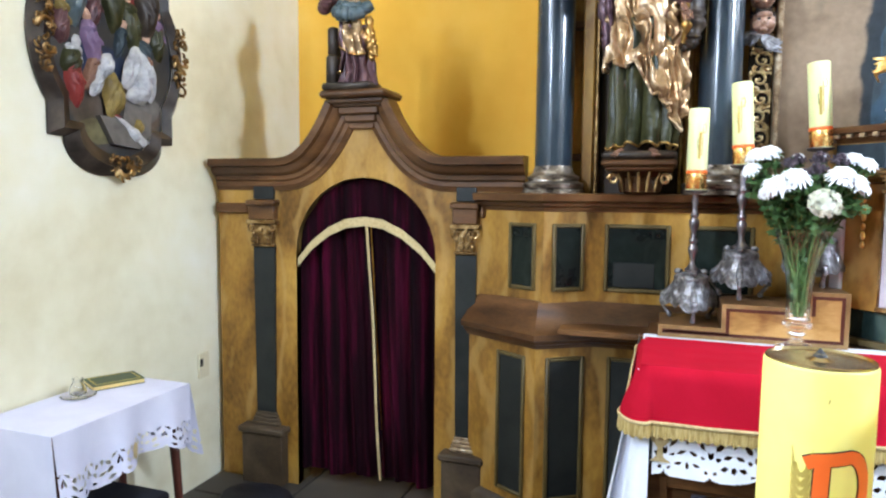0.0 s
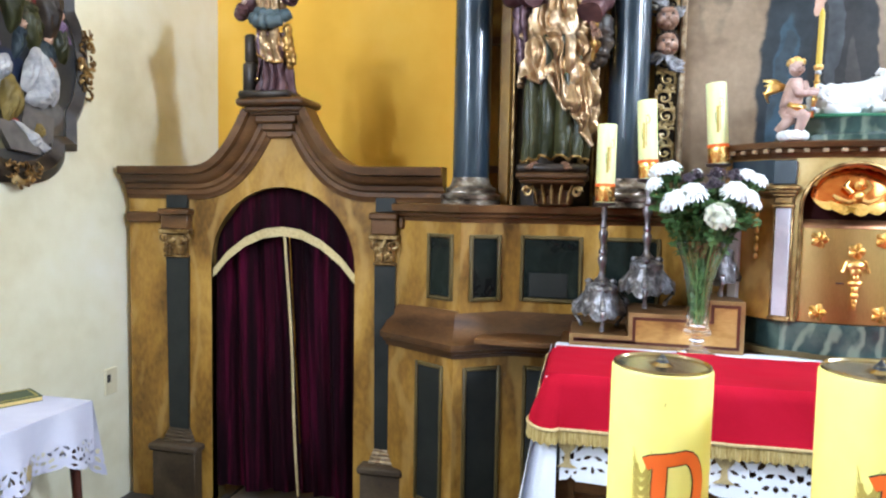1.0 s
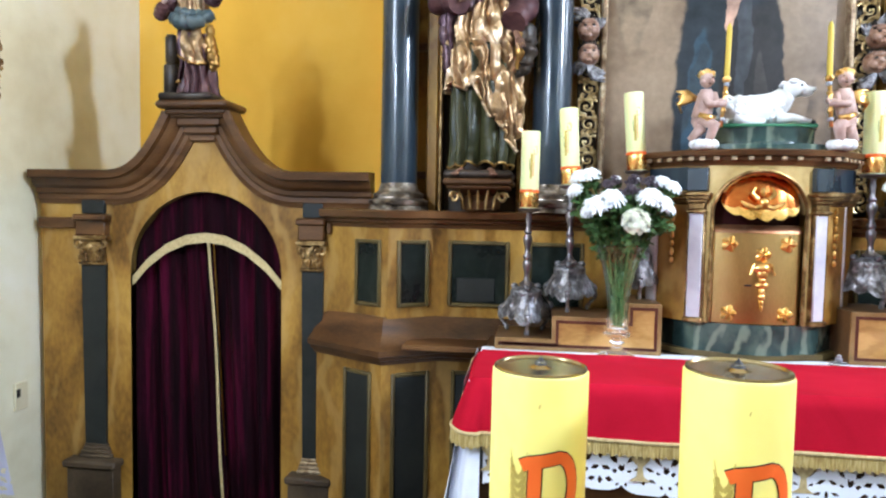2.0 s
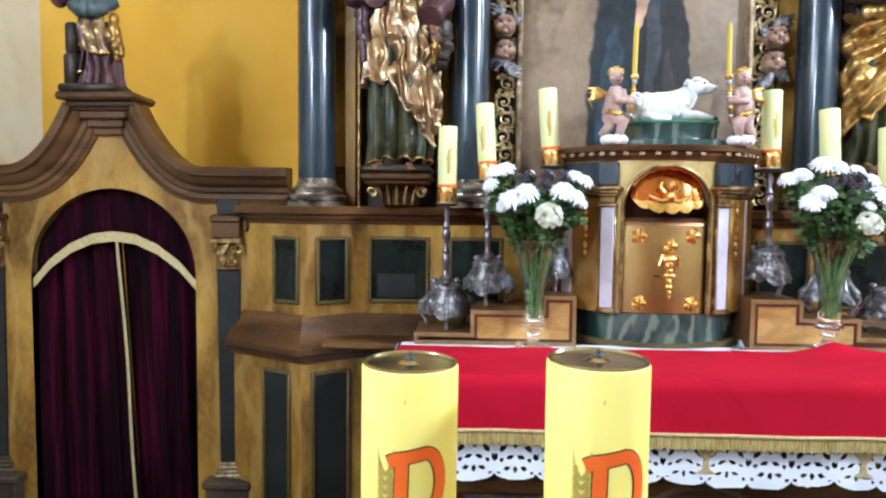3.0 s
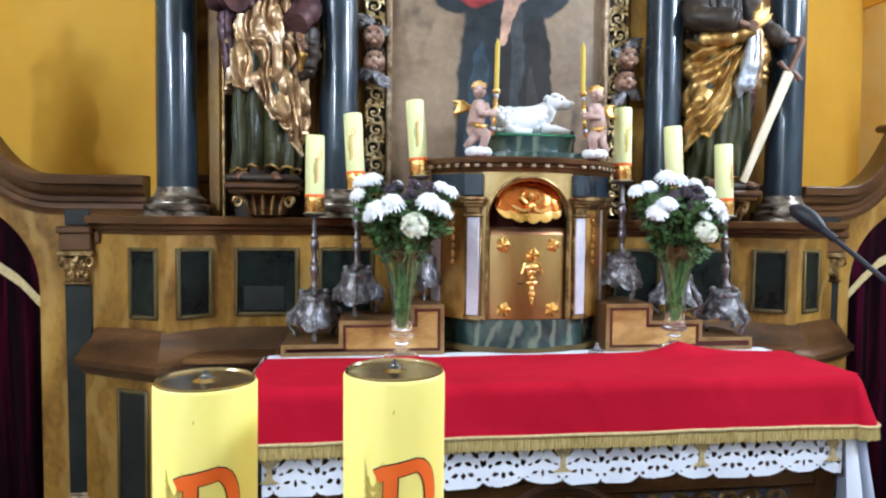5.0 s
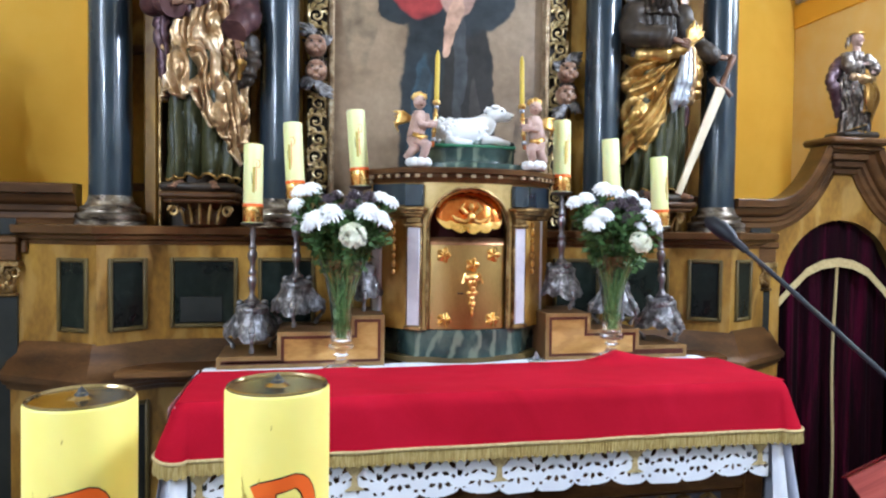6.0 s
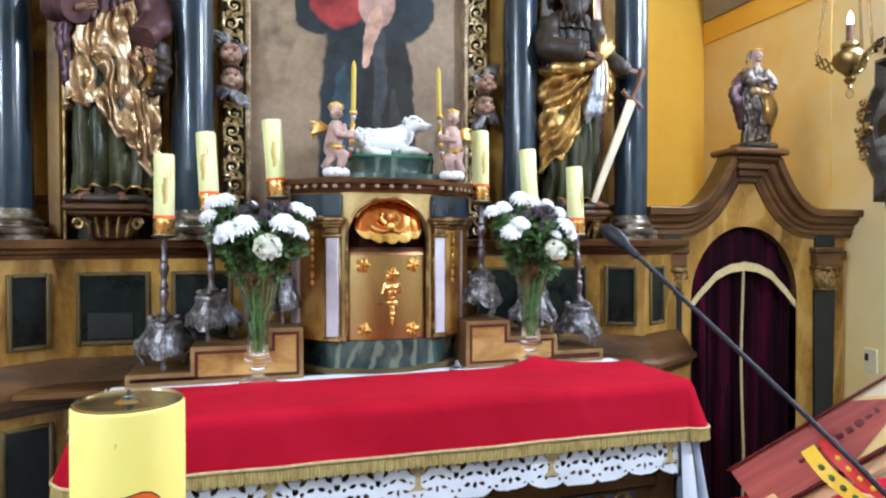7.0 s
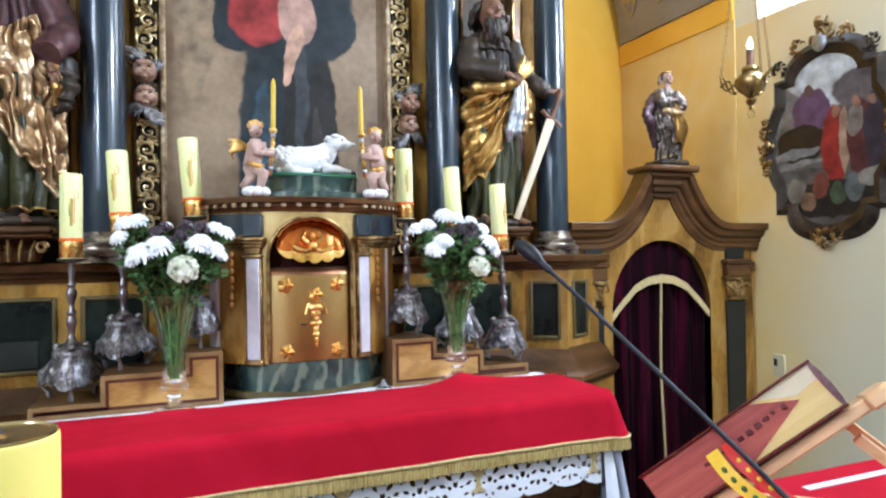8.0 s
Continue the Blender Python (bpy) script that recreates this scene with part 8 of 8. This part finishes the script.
def wall_picture(east):
    """Built facing -y, then turned against the wall: a carved cartouche frame round a painted relief."""
    m = pose(EAST - 0.004, -0.08, 2.36, 0, 0, -90) if east else pose(WEST + 0.004, -0.27, 2.37, 0, 0, 90)
    m = m @ pose(0, 0, 0)
    pic = thing("wall_picture", "oval carved and gilded cartouche frame with a painted scene" if east else "carved dark cartouche frame with gilded scrolls and a painted relief", "picture", "wall pictures", at=m)

    def rim(g):
        # an oval between square shoulders, with a round lobe above and below
        low = [(0.40 * math.sqrt(1 - (z / 0.42) ** 2), z) for z in [-0.02 - 0.03 * i for i in range(9)]]
        low += [(0.315, -0.275), (0.315, -0.305), (0.315, -0.365), (0.315, -0.39), (0.235, -0.395)]
        low += [(0.235 * math.cos(q), -0.40 - 0.15 * math.sin(q)) for q in [0.13 * i for i in range(1, 12)]]
        half = [(x, -z) for x, z in low[::-1]] + [(0.40, 0.0)] + low
        right = [(x + g, z + g * z / 0.55) for x, z in half]
        return right[::-1] + [(-x, z) for x, z in right]
    a, b = rim(0.065), rim(-0.03)
    n = len(a)
    mid = rim(0.02)
    verts = [(x, -0.012, z) for x, z in a] + [(x, -0.055, z) for x, z in mid] + [(x, -0.030, z) for x, z in b] + [(x, 0.0, z) for x, z in a]
    faces = [(i, (i + 1) % n, n + (i + 1) % n, n + i) for i in range(n)] + [(n + i, n + (i + 1) % n, 2 * n + (i + 1) % n, 2 * n + i) for i in range(n)] + [(3 * n + i, 3 * n + (i + 1) % n, (i + 1) % n, i) for i in range(n)]
    part("frame", MB().add(verts, faces), ROBE_DARK, pic, "dark brown moulded frame")
    part("ground", MB().plate(rim(-0.028), -0.024, -0.004), EAST_SCENE if east else WEST_SCENE, pic)
    rnd = random.Random(17 + east)

    def curl(name, cx, cz, size, turns, ma=OLD_GOLD):
        """A carved scroll with acanthus lobes thrown out from its back."""
        mb, a0, s = MB(), rnd.uniform(0, 6.28), 1 if cx >= 0 else -1
        c = Vector((cx, -0.052, cz))
        mb.tube([c + Vector((s * size * (1 - t * 0.8) * math.cos(a0 + t * turns), -0.010 - 0.014 * t, size * (1 - t * 0.8) * math.sin(a0 + t * turns))) for t in [i / 16 for i in range(17)]],
                [size * 0.2] + [size * (0.30 - 0.009 * i) for i in range(15)] + [size * 0.1], 8)
        for k in range(7):
            a = a0 + k * 0.75
            d, n = Vector((s * math.cos(a), 0, math.sin(a))), Vector((-s * math.sin(a), 0, math.cos(a)))
            p = c + d * size * 0.8
            ln = size * rnd.uniform(0.45, 0.75)
            mb.tube([p, p + d * ln * 0.5 + n * ln * 0.3 + Vector((0, -0.006, 0)), p + d * ln * 0.7 + n * ln * 0.9 + Vector((0, -0.004, 0)), p + d * ln * 0.4 + n * ln * 1.3], [size * 0.22, size * 0.30, size * 0.22, size * 0.07], 7, flat=0.6)
        mb.ball(c + Vector((0, -0.024, 0)), size * 0.24, 8, 6)
        part(name, mb, ma, pic, "gilded carved scroll")
    low = -0.60 if east else -0.575
    curl("scroll", 0.0, low, 0.045, 5.5)
    curl("scroll", -0.06, low + 0.025, 0.03, 4)
    curl("scroll", 0.07, low + 0.025, 0.03, 4)
    for s in (-1, 1):
        for z, q in ((0.02, 0.042), (-0.07, 0.036), (0.10, 0.036), (-0.14, 0.026), (0.17, 0.026)):
            curl("scroll", s * 0.415, z, q, 5)
        curl("scroll", s * 0.16, 0.60, 0.04, 5)
        curl("scroll", s * 0.30, 0.50, 0.04, 5, ROBE_DARK)
    curl("crest", 0.0, 0.645, 0.06, 5.5)
    curl("crest", 0.0, 0.715, 0.035, 5)
    part("medallion", MB().ball((0, -0.07, 0.59), (0.05, 0.02, 0.06), 14, 9), SILVER_LEAF, pic)
    # the scene: painted carved figures in relief round an open tomb
    if east:
        return

    def lump(x, z, rx, rz, turn, ma, lift=0.0, name="carved_figure"):
        """A rounded, folded form standing out of the ground."""
        ph = rnd.uniform(0, 6)
        ct, st = math.cos(math.radians(turn)), math.sin(math.radians(turn))

        def patch(u, v):
            an = u * 2 * math.pi
            q = 1 + 0.07 * math.sin(3 * an + ph) + 0.04 * math.sin(7 * an + 2 * ph)
            px, pz = rx * q * (1 - v) * math.cos(an), rz * q * (1 - v) * math.sin(an)
            fold = 1 + 0.45 * ridged(px / rx * 1.6 + 0.7 * math.sin(pz / rz * 2 + ph) + wander(x * 9, pz / rz * 2, ph))
            return (x + px * ct - pz * st, -0.024 - lift - min(rx, rz) * 0.75 * math.sin(v * 1.57) ** 0.7 * fold, z + px * st + pz * ct)
        part(name, MB().sheet(30, 8, patch), ma, pic, sharp=180)

    def figure(x, z, h, w, lean, robe, head, mantle=None):
        """A carved figure: robe, shoulders, head, and a bent arm."""
        up = Vector((math.sin(math.radians(-lean)), math.cos(math.radians(lean))))
        lump(x, z, w, h * 0.5, lean, robe)
        lump(x + up.x * h * 0.33, z + up.y * h * 0.33, w * 0.85, h * 0.17, lean, mantle or robe, 0.008)
        lump(x + w * 0.5, z + h * 0.12, w * 0.3, h * 0.2, lean + 50, mantle or robe, 0.014)
        lump(x + up.x * h * 0.58, z + up.y * h * 0.58, 0.024, 0.03, lean, head, 0.01)

    mauve = material("mauve_paint", [(0.14, 0.08, 0.15), (0.27, 0.18, 0.27)], 0.5, scale=8)
    grey_white = material("greyed_white_paint", [(0.20, 0.20, 0.21), (0.40, 0.39, 0.39), (0.52, 0.50, 0.48)], 0.5, scale=14, fine=60, bump=0.3)
    mustard = material("mustard_paint", [(0.12, 0.08, 0.02), (0.26, 0.18, 0.05)], 0.5, scale=12, fine=60)
    tomb_grey = material("grey_stone_paint", [(0.09, 0.08, 0.07), (0.17, 0.15, 0.135)], 0.6, scale=10, fine=50)
    figure(-0.24, 0.24, 0.34, 0.07, 0, ROBE_BLUE, P_FLESH)
    figure(-0.02, 0.26, 0.36, 0.07, 6, ROBE_GREEN, P_FLESH, ROBE_RED)
    figure(0.20, 0.24, 0.34, 0.075, -4, ROBE_DARK, P_FLESH, P_BLUE)
    figure(0.09, 0.13, 0.24, 0.06, 10, ROBE_GREEN, P_FLESH)
    figure(-0.25, -0.20, 0.20, 0.05, 8, P_RED, grey_white)
    figure(-0.26, -0.10, 0.16, 0.055, -12, ROBE_GREEN, grey_white, grey_white)
    figure(-0.15, 0.00, 0.22, 0.05, 14, mauve, P_FLESH)
    figure(-0.16, -0.14, 0.18, 0.04, -20, DARK_FLESH, DARK_FLESH)
    figure(0.17, 0.00, 0.16, 0.06, -10, P_BLUE, P_FLESH)
    figure(-0.13, 0.16, 0.20, 0.04, -6, ROBE_RED, P_FLESH)
    figure(0.27, 0.10, 0.22, 0.045, 4, ROBE_GREEN, P_FLESH, mauve)
    figure(-0.31, 0.06, 0.20, 0.045, -3, ROBE_RED, P_FLESH, mustard)
    figure(0.02, 0.04, 0.16, 0.035, -14, P_BLUE, P_FLESH)
    # the wrapped body and its sheet
    lump(0.13, -0.12, 0.085, 0.125, 18, grey_white, 0.008)
    lump(0.07, -0.08, 0.05, 0.12, -20, grey_white, 0.024)
    lump(0.17, -0.10, 0.05, 0.13, 15, grey_white, 0.024)
    lump(0.12, -0.19, 0.10, 0.05, 25, grey_white, 0.028)
    lump(0.17, -0.03, 0.032, 0.036, 30, DARK_FLESH, 0.03)
    # the bearer bending over
    lump(-0.09, -0.10, 0.045, 0.08, -35, grey_white, 0.016)
    lump(-0.14, -0.18, 0.032, 0.075, -25, grey_white, 0.02)
    lump(-0.045, -0.22, 0.065, 0.11, 8, mustard, 0.014)
    lump(-0.075, -0.27, 0.03, 0.075, 4, mustard, 0.026)
    lump(-0.02, -0.335, 0.04, 0.022, -20, P_RED, 0.012)
    # the open tomb and its lid
    part("tomb", MB().plate([(-0.14, -0.33), (-0.05, -0.33), (0.12, -0.46), (0.10, -0.475), (-0.06, -0.46)], -0.055, -0.02), tomb_grey, pic)
    part("tomb_edge", MB().plate([(-0.05, -0.326), (0.0, -0.335), (0.165, -0.44), (0.12, -0.462)], -0.06, -0.02), grey_white, pic)
    part("tomb_lid", MB().plate([(0.03, -0.24), (0.20, -0.29), (0.19, -0.40), (0.15, -0.435), (0.01, -0.325)], -0.045, -0.02), tomb_grey, pic)
    lump(0.11, -0.36, 0.03, 0.035, 10, mustard, 0.022)
    lump(0.07, -0.40, 0.05, 0.03, -35, grey_white, 0.03)


wall_picture(False)
wall_picture(True)

# ---- sanctuary lamp ----
AGED_BRASS = material("aged_lamp_brass", [(0.16, 0.10, 0.03), (0.36, 0.25, 0.10), (0.60, 0.46, 0.22)], 0.3, 0.9, scale=16, fine=80, bump=0.3)
lamp = thing("sanctuary_lamp", "hanging brass sanctuary lamp on chains with a lit candle bulb", "lamp", at=pose(2.48, -0.117, 2.49) @ Matrix.Scale(1.12, 4))
part("bowl", MB().lathe([(0.004, 0.0), (0.012, 0.006), (0.010, 0.018), (0.02, 0.03), (0.026, 0.045), (0.018, 0.058), (0.03, 0.072), (0.062, 0.10), (0.078, 0.13), (0.074, 0.155), (0.05, 0.175), (0.034, 0.19), (0.042, 0.20), (0.04, 0.212), (0.024, 0.22)], 32), AGED_BRASS, lamp)
part("ring", MB().tube([(0.022 * math.cos(t), 0, -0.022 + 0.022 * math.sin(t)) for t in [i * 0.42 for i in range(16)]], 0.003, 6), AGED_BRASS, lamp)
part("candle_sleeve", MB().lathe([(0.018, 0.218), (0.018, 0.30), (0.014, 0.302)], 16), DARK_FLESH, lamp)
part("bulb", MB().lathe([(0.010, 0.30), (0.014, 0.318), (0.012, 0.34), (0.004, 0.362), (0.001, 0.368)], 14), FLAME_BULB, lamp, "lit flame-shaped bulb")
link_mesh = MB().tube([(0.006 * math.cos(t), 0, 0.011 * math.sin(t)) for t in [i * 2 * math.pi / 10 for i in range(11)]], 0.0022, 5).mesh("chain_link", OLD_GOLD)
for k in range(3):
    a = 0.35 + k * 2.094
    c, s = math.cos(a), math.sin(a)
    mb = MB()
    for j in range(3):
        mb.tube([((0.07 + 0.07 * t) * c - 0.018 * s * math.sin(t * 6 + j * 2), (0.07 + 0.07 * t) * s + 0.018 * c * math.sin(t * 6 + j * 2), 0.10 + 0.05 * t + 0.025 * math.cos(t * 5 + j * 2)) for t in [i / 10 for i in range(11)]], 0.005, 6)
    part("arm", mb, AGED_BRASS, lamp, "openwork scroll arm")
    for i in range(46):
        t = i / 45
        p = Vector((0.14 * c, 0.14 * s, 0.16)).lerp(Vector((0.02 * c, 0.02 * s, 1.06)), t)
        share("chain_link", link_mesh, lamp, pose(p.x, p.y, p.z, 0, 0, 90 * (i % 2) + k * 40))
part("ceiling_rod", MB().tube([(0, 0, 1.06), (0, 0, (TOP - 2.49) / 1.12)], 0.004, 6), OLD_GOLD, lamp)

# ---- side table ----
side = thing("side_table", "small side table with dark reddish legs", "table", at=pose(-3.41, -0.68, FLOOR))
wpart("tabletop", MB().box(-3.61, -3.20, -1.05, -0.32, 0.735, 0.758, 0.004), DARK_WOOD, side)
for x in (-3.57, -3.245):
    for y in (-1.0, -0.38):
        wpart("leg", MB().tube([(x, y, 0.738), (x + (0.03 if x > -3.4 else 0), y + (0.03 if y > -0.6 else -0.03), FLOOR)], [0.026, 0.016], 12), DARK_WOOD, side)
TABLE_LINEN = material("lilac_white_linen", [(0.52, 0.51, 0.62), (0.62, 0.61, 0.71)], 0.85, scale=5, fine=240, bump=0.15, dist=0.001)
tc = thing("tablecloth", "white tablecloth with an embroidered cutwork hem on a side table", "cloth", at=pose(-3.41, -0.68, 0.76))
wpart("cloth_top", MB().box(-3.615, -3.19, -1.06, -0.31, 0.757, 0.763, 0.002), TABLE_LINEN, tc)


def drape_keep(x, z, top, drop):
    p = 0.13
    c = ((x / p) % 1) - 0.5
    edge = top - drop * (0.9 + 0.10 * math.sqrt(max(0, 1 - (2 * c) ** 2)))
    if z < edge:
        return False
    q = (z - edge) / 0.10
    if 0.12 < q < 1.0:
        for ox, oz, ang in ((0.22, 0.4, 0.8), (-0.22, 0.4, -0.8), (0.0, 0.7, 1.57), (0.38, 0.75, 0.4), (-0.38, 0.75, -0.4), (0.46, 0.45, 1.2), (-0.46, 0.45, -1.2), (0.0, 0.35, 0.3), (0.18, 0.62, 2.2), (-0.18, 0.62, -2.2), (0.25, 0.15, 0.2), (-0.25, 0.15, -0.2)):
            dx, dz = c - ox, q * 0.77 - oz
            u = dx * math.cos(ang) + dz * math.sin(ang)
            w = -dx * math.sin(ang) + dz * math.cos(ang)
            if abs(u) < 0.10 and abs(w) < 0.055 * (1 - (u / 0.10) ** 2):
                return False
    return True


def long_side(u, v):
    y = lerp(-1.06, -0.31, u)
    f = (1 - v)
    return (-3.188 + f * (0.032 + 0.034 * math.sin(u * 17 + 0.6) * min(1.0, u * 6)), y + 0.02 * f * math.sin(u * 9) * u, 0.762 - (0.26 + 0.03 * math.sin(u * 8)) * f)


def short_side(u, v):
    x = lerp(-3.615, -3.19, u)
    f = (1 - v)
    return (x + f * 0.03 * u, -0.308 + f * (0.04 + 0.03 * math.sin(u * 13)), 0.762 - (0.25 + 0.12 * u) * f)


def near_side(u, v):
    x = lerp(-3.615, -3.19, u)
    f = (1 - v)
    return (x + f * 0.034 * u, -1.062 - f * (0.02 + 0.02 * math.sin(u * 11)) * (1 - u), 0.762 - 0.50 * f)


wpart("long_drop", MB().sheet(170, 60, long_side, keep=lambda u, v: drape_keep(lerp(-1.06, -0.31, u), 0.762 - 0.26 * (1 - v), 0.762, 0.26)), TABLE_LINEN, tc, sharp=180)
wpart("end_drop", MB().sheet(100, 60, short_side, keep=lambda u, v: drape_keep(lerp(-3.615, -3.19, u), 0.762 - 0.26 * (1 - v), 0.762, 0.26)), TABLE_LINEN, tc, sharp=180)
wpart("end_drop", MB().sheet(60, 20, near_side), TABLE_LINEN, tc, sharp=180)
wpart("embroidery", MB().sheet(8, 8, lambda u, v: tuple(Vector(long_side(0.46 + 0.075 * u, 0.10 + 0.26 * v)) + Vector((0.003, 0, 0))), keep=lambda u, v: (u - 0.5) ** 2 + (v - 0.5) ** 2 < 0.24), TRIM, tc, "gold embroidered motif", sharp=180)
bk = thing("prayer_book", "dark green book with yellow page edges on a tablecloth", "book", at=pose(-3.52, -0.44, 0.7635, 0, 0, 62))
part("cover", MB().box(-0.115, 0.115, -0.085, 0.085, 0.020, 0.025, 0.002).box(-0.115, 0.115, -0.085, 0.085, 0.0, 0.004, 0.002), BOOK_GREEN, bk)
part("page_block", MB().box(-0.112, 0.112, -0.083, 0.082, 0.004, 0.020, 0.001), PAGE_GOLD, bk)
part("cover_border", MB().box(-0.10, 0.10, -0.072, -0.066, 0.0245, 0.0262, 0.0005).box(-0.10, 0.10, 0.066, 0.072, 0.0245, 0.0262, 0.0005).box(-0.10, -0.094, -0.07, 0.07, 0.0245, 0.0262, 0.0005).box(0.094, 0.10, -0.07, 0.07, 0.0245, 0.0262, 0.0005), WHEAT, bk)
gl = thing("glass_cruet", "small clear glass cruet on a white tablecloth", "cruet", at=pose(-3.50, -0.66, 0.7635))
part("jug", MB().lathe([(0.0, 0.0), (0.03, 0.0), (0.036, 0.02), (0.034, 0.05), (0.02, 0.07), (0.022, 0.085), (0.019, 0.085), (0.017, 0.07), (0.031, 0.05), (0.033, 0.02), (0.0, 0.006)], 24, close=False), GLASS, gl)
part("dish", MB().lathe([(0.0, -0.0005), (0.06, 0.0), (0.075, 0.010), (0.07, 0.010), (0.055, 0.004), (0.0, 0.003)], 28, close=False), GLASS, gl)
bag = thing("storage_case", "low black case under a side table", "case", at=pose(-3.20, -0.86, FLOOR))
part("case_body", MB().box(-0.20, 0.17, -0.18, 0.22, 0.0, 0.44, 0.02), BLACK_PLASTIC, bag)
part("case_lid", MB().box(-0.207, 0.177, -0.187, 0.227, 0.40, 0.455, 0.015), BLACK_PLASTIC, bag)
st = thing("kneeler_cushion", "dark grey rounded cushion on the floor by the altarpiece", "cushion", at=pose(-3.12, 0.12, FLOOR))
part("cushion", MB().lathe([(0.10, 0.0), (0.20, 0.01), (0.23, 0.05), (0.20, 0.085), (0.10, 0.10), (0.02, 0.102)], 30, squash=0.7), BLACK_PLASTIC, st)


def switch(x, y, z, face):
    sw = thing("wall_socket", "square wall socket set in the plaster", "socket", "wall sockets", at=pose(x, y, z, 0, 0, face))
    part("plate", MB().box(-0.045, 0.045, -0.012, 0.004, -0.075, 0.075, 0.004), SWITCH, sw)
    part("hole", MB().box(-0.04, -0.008, -0.014, 0.0, -0.005, 0.045, 0.004), BLACK, sw)


switch(WEST + 0.004, 0.335, 0.65, 90)
switch(EAST - 0.004, 0.31, 0.93, -90)

# stone slabs of the floor
slabs = [MB().box(-0.295, 0.295, -0.295, 0.295, -0.02, 0.0, 0.006).mesh("slab", STONE)]
for i in range(11):
    for j in range(16):
        share("slab", slabs[0], floor, pose(WEST + 0.32 + 0.6 * i, 1.1 - 0.6 * j, FLOOR))
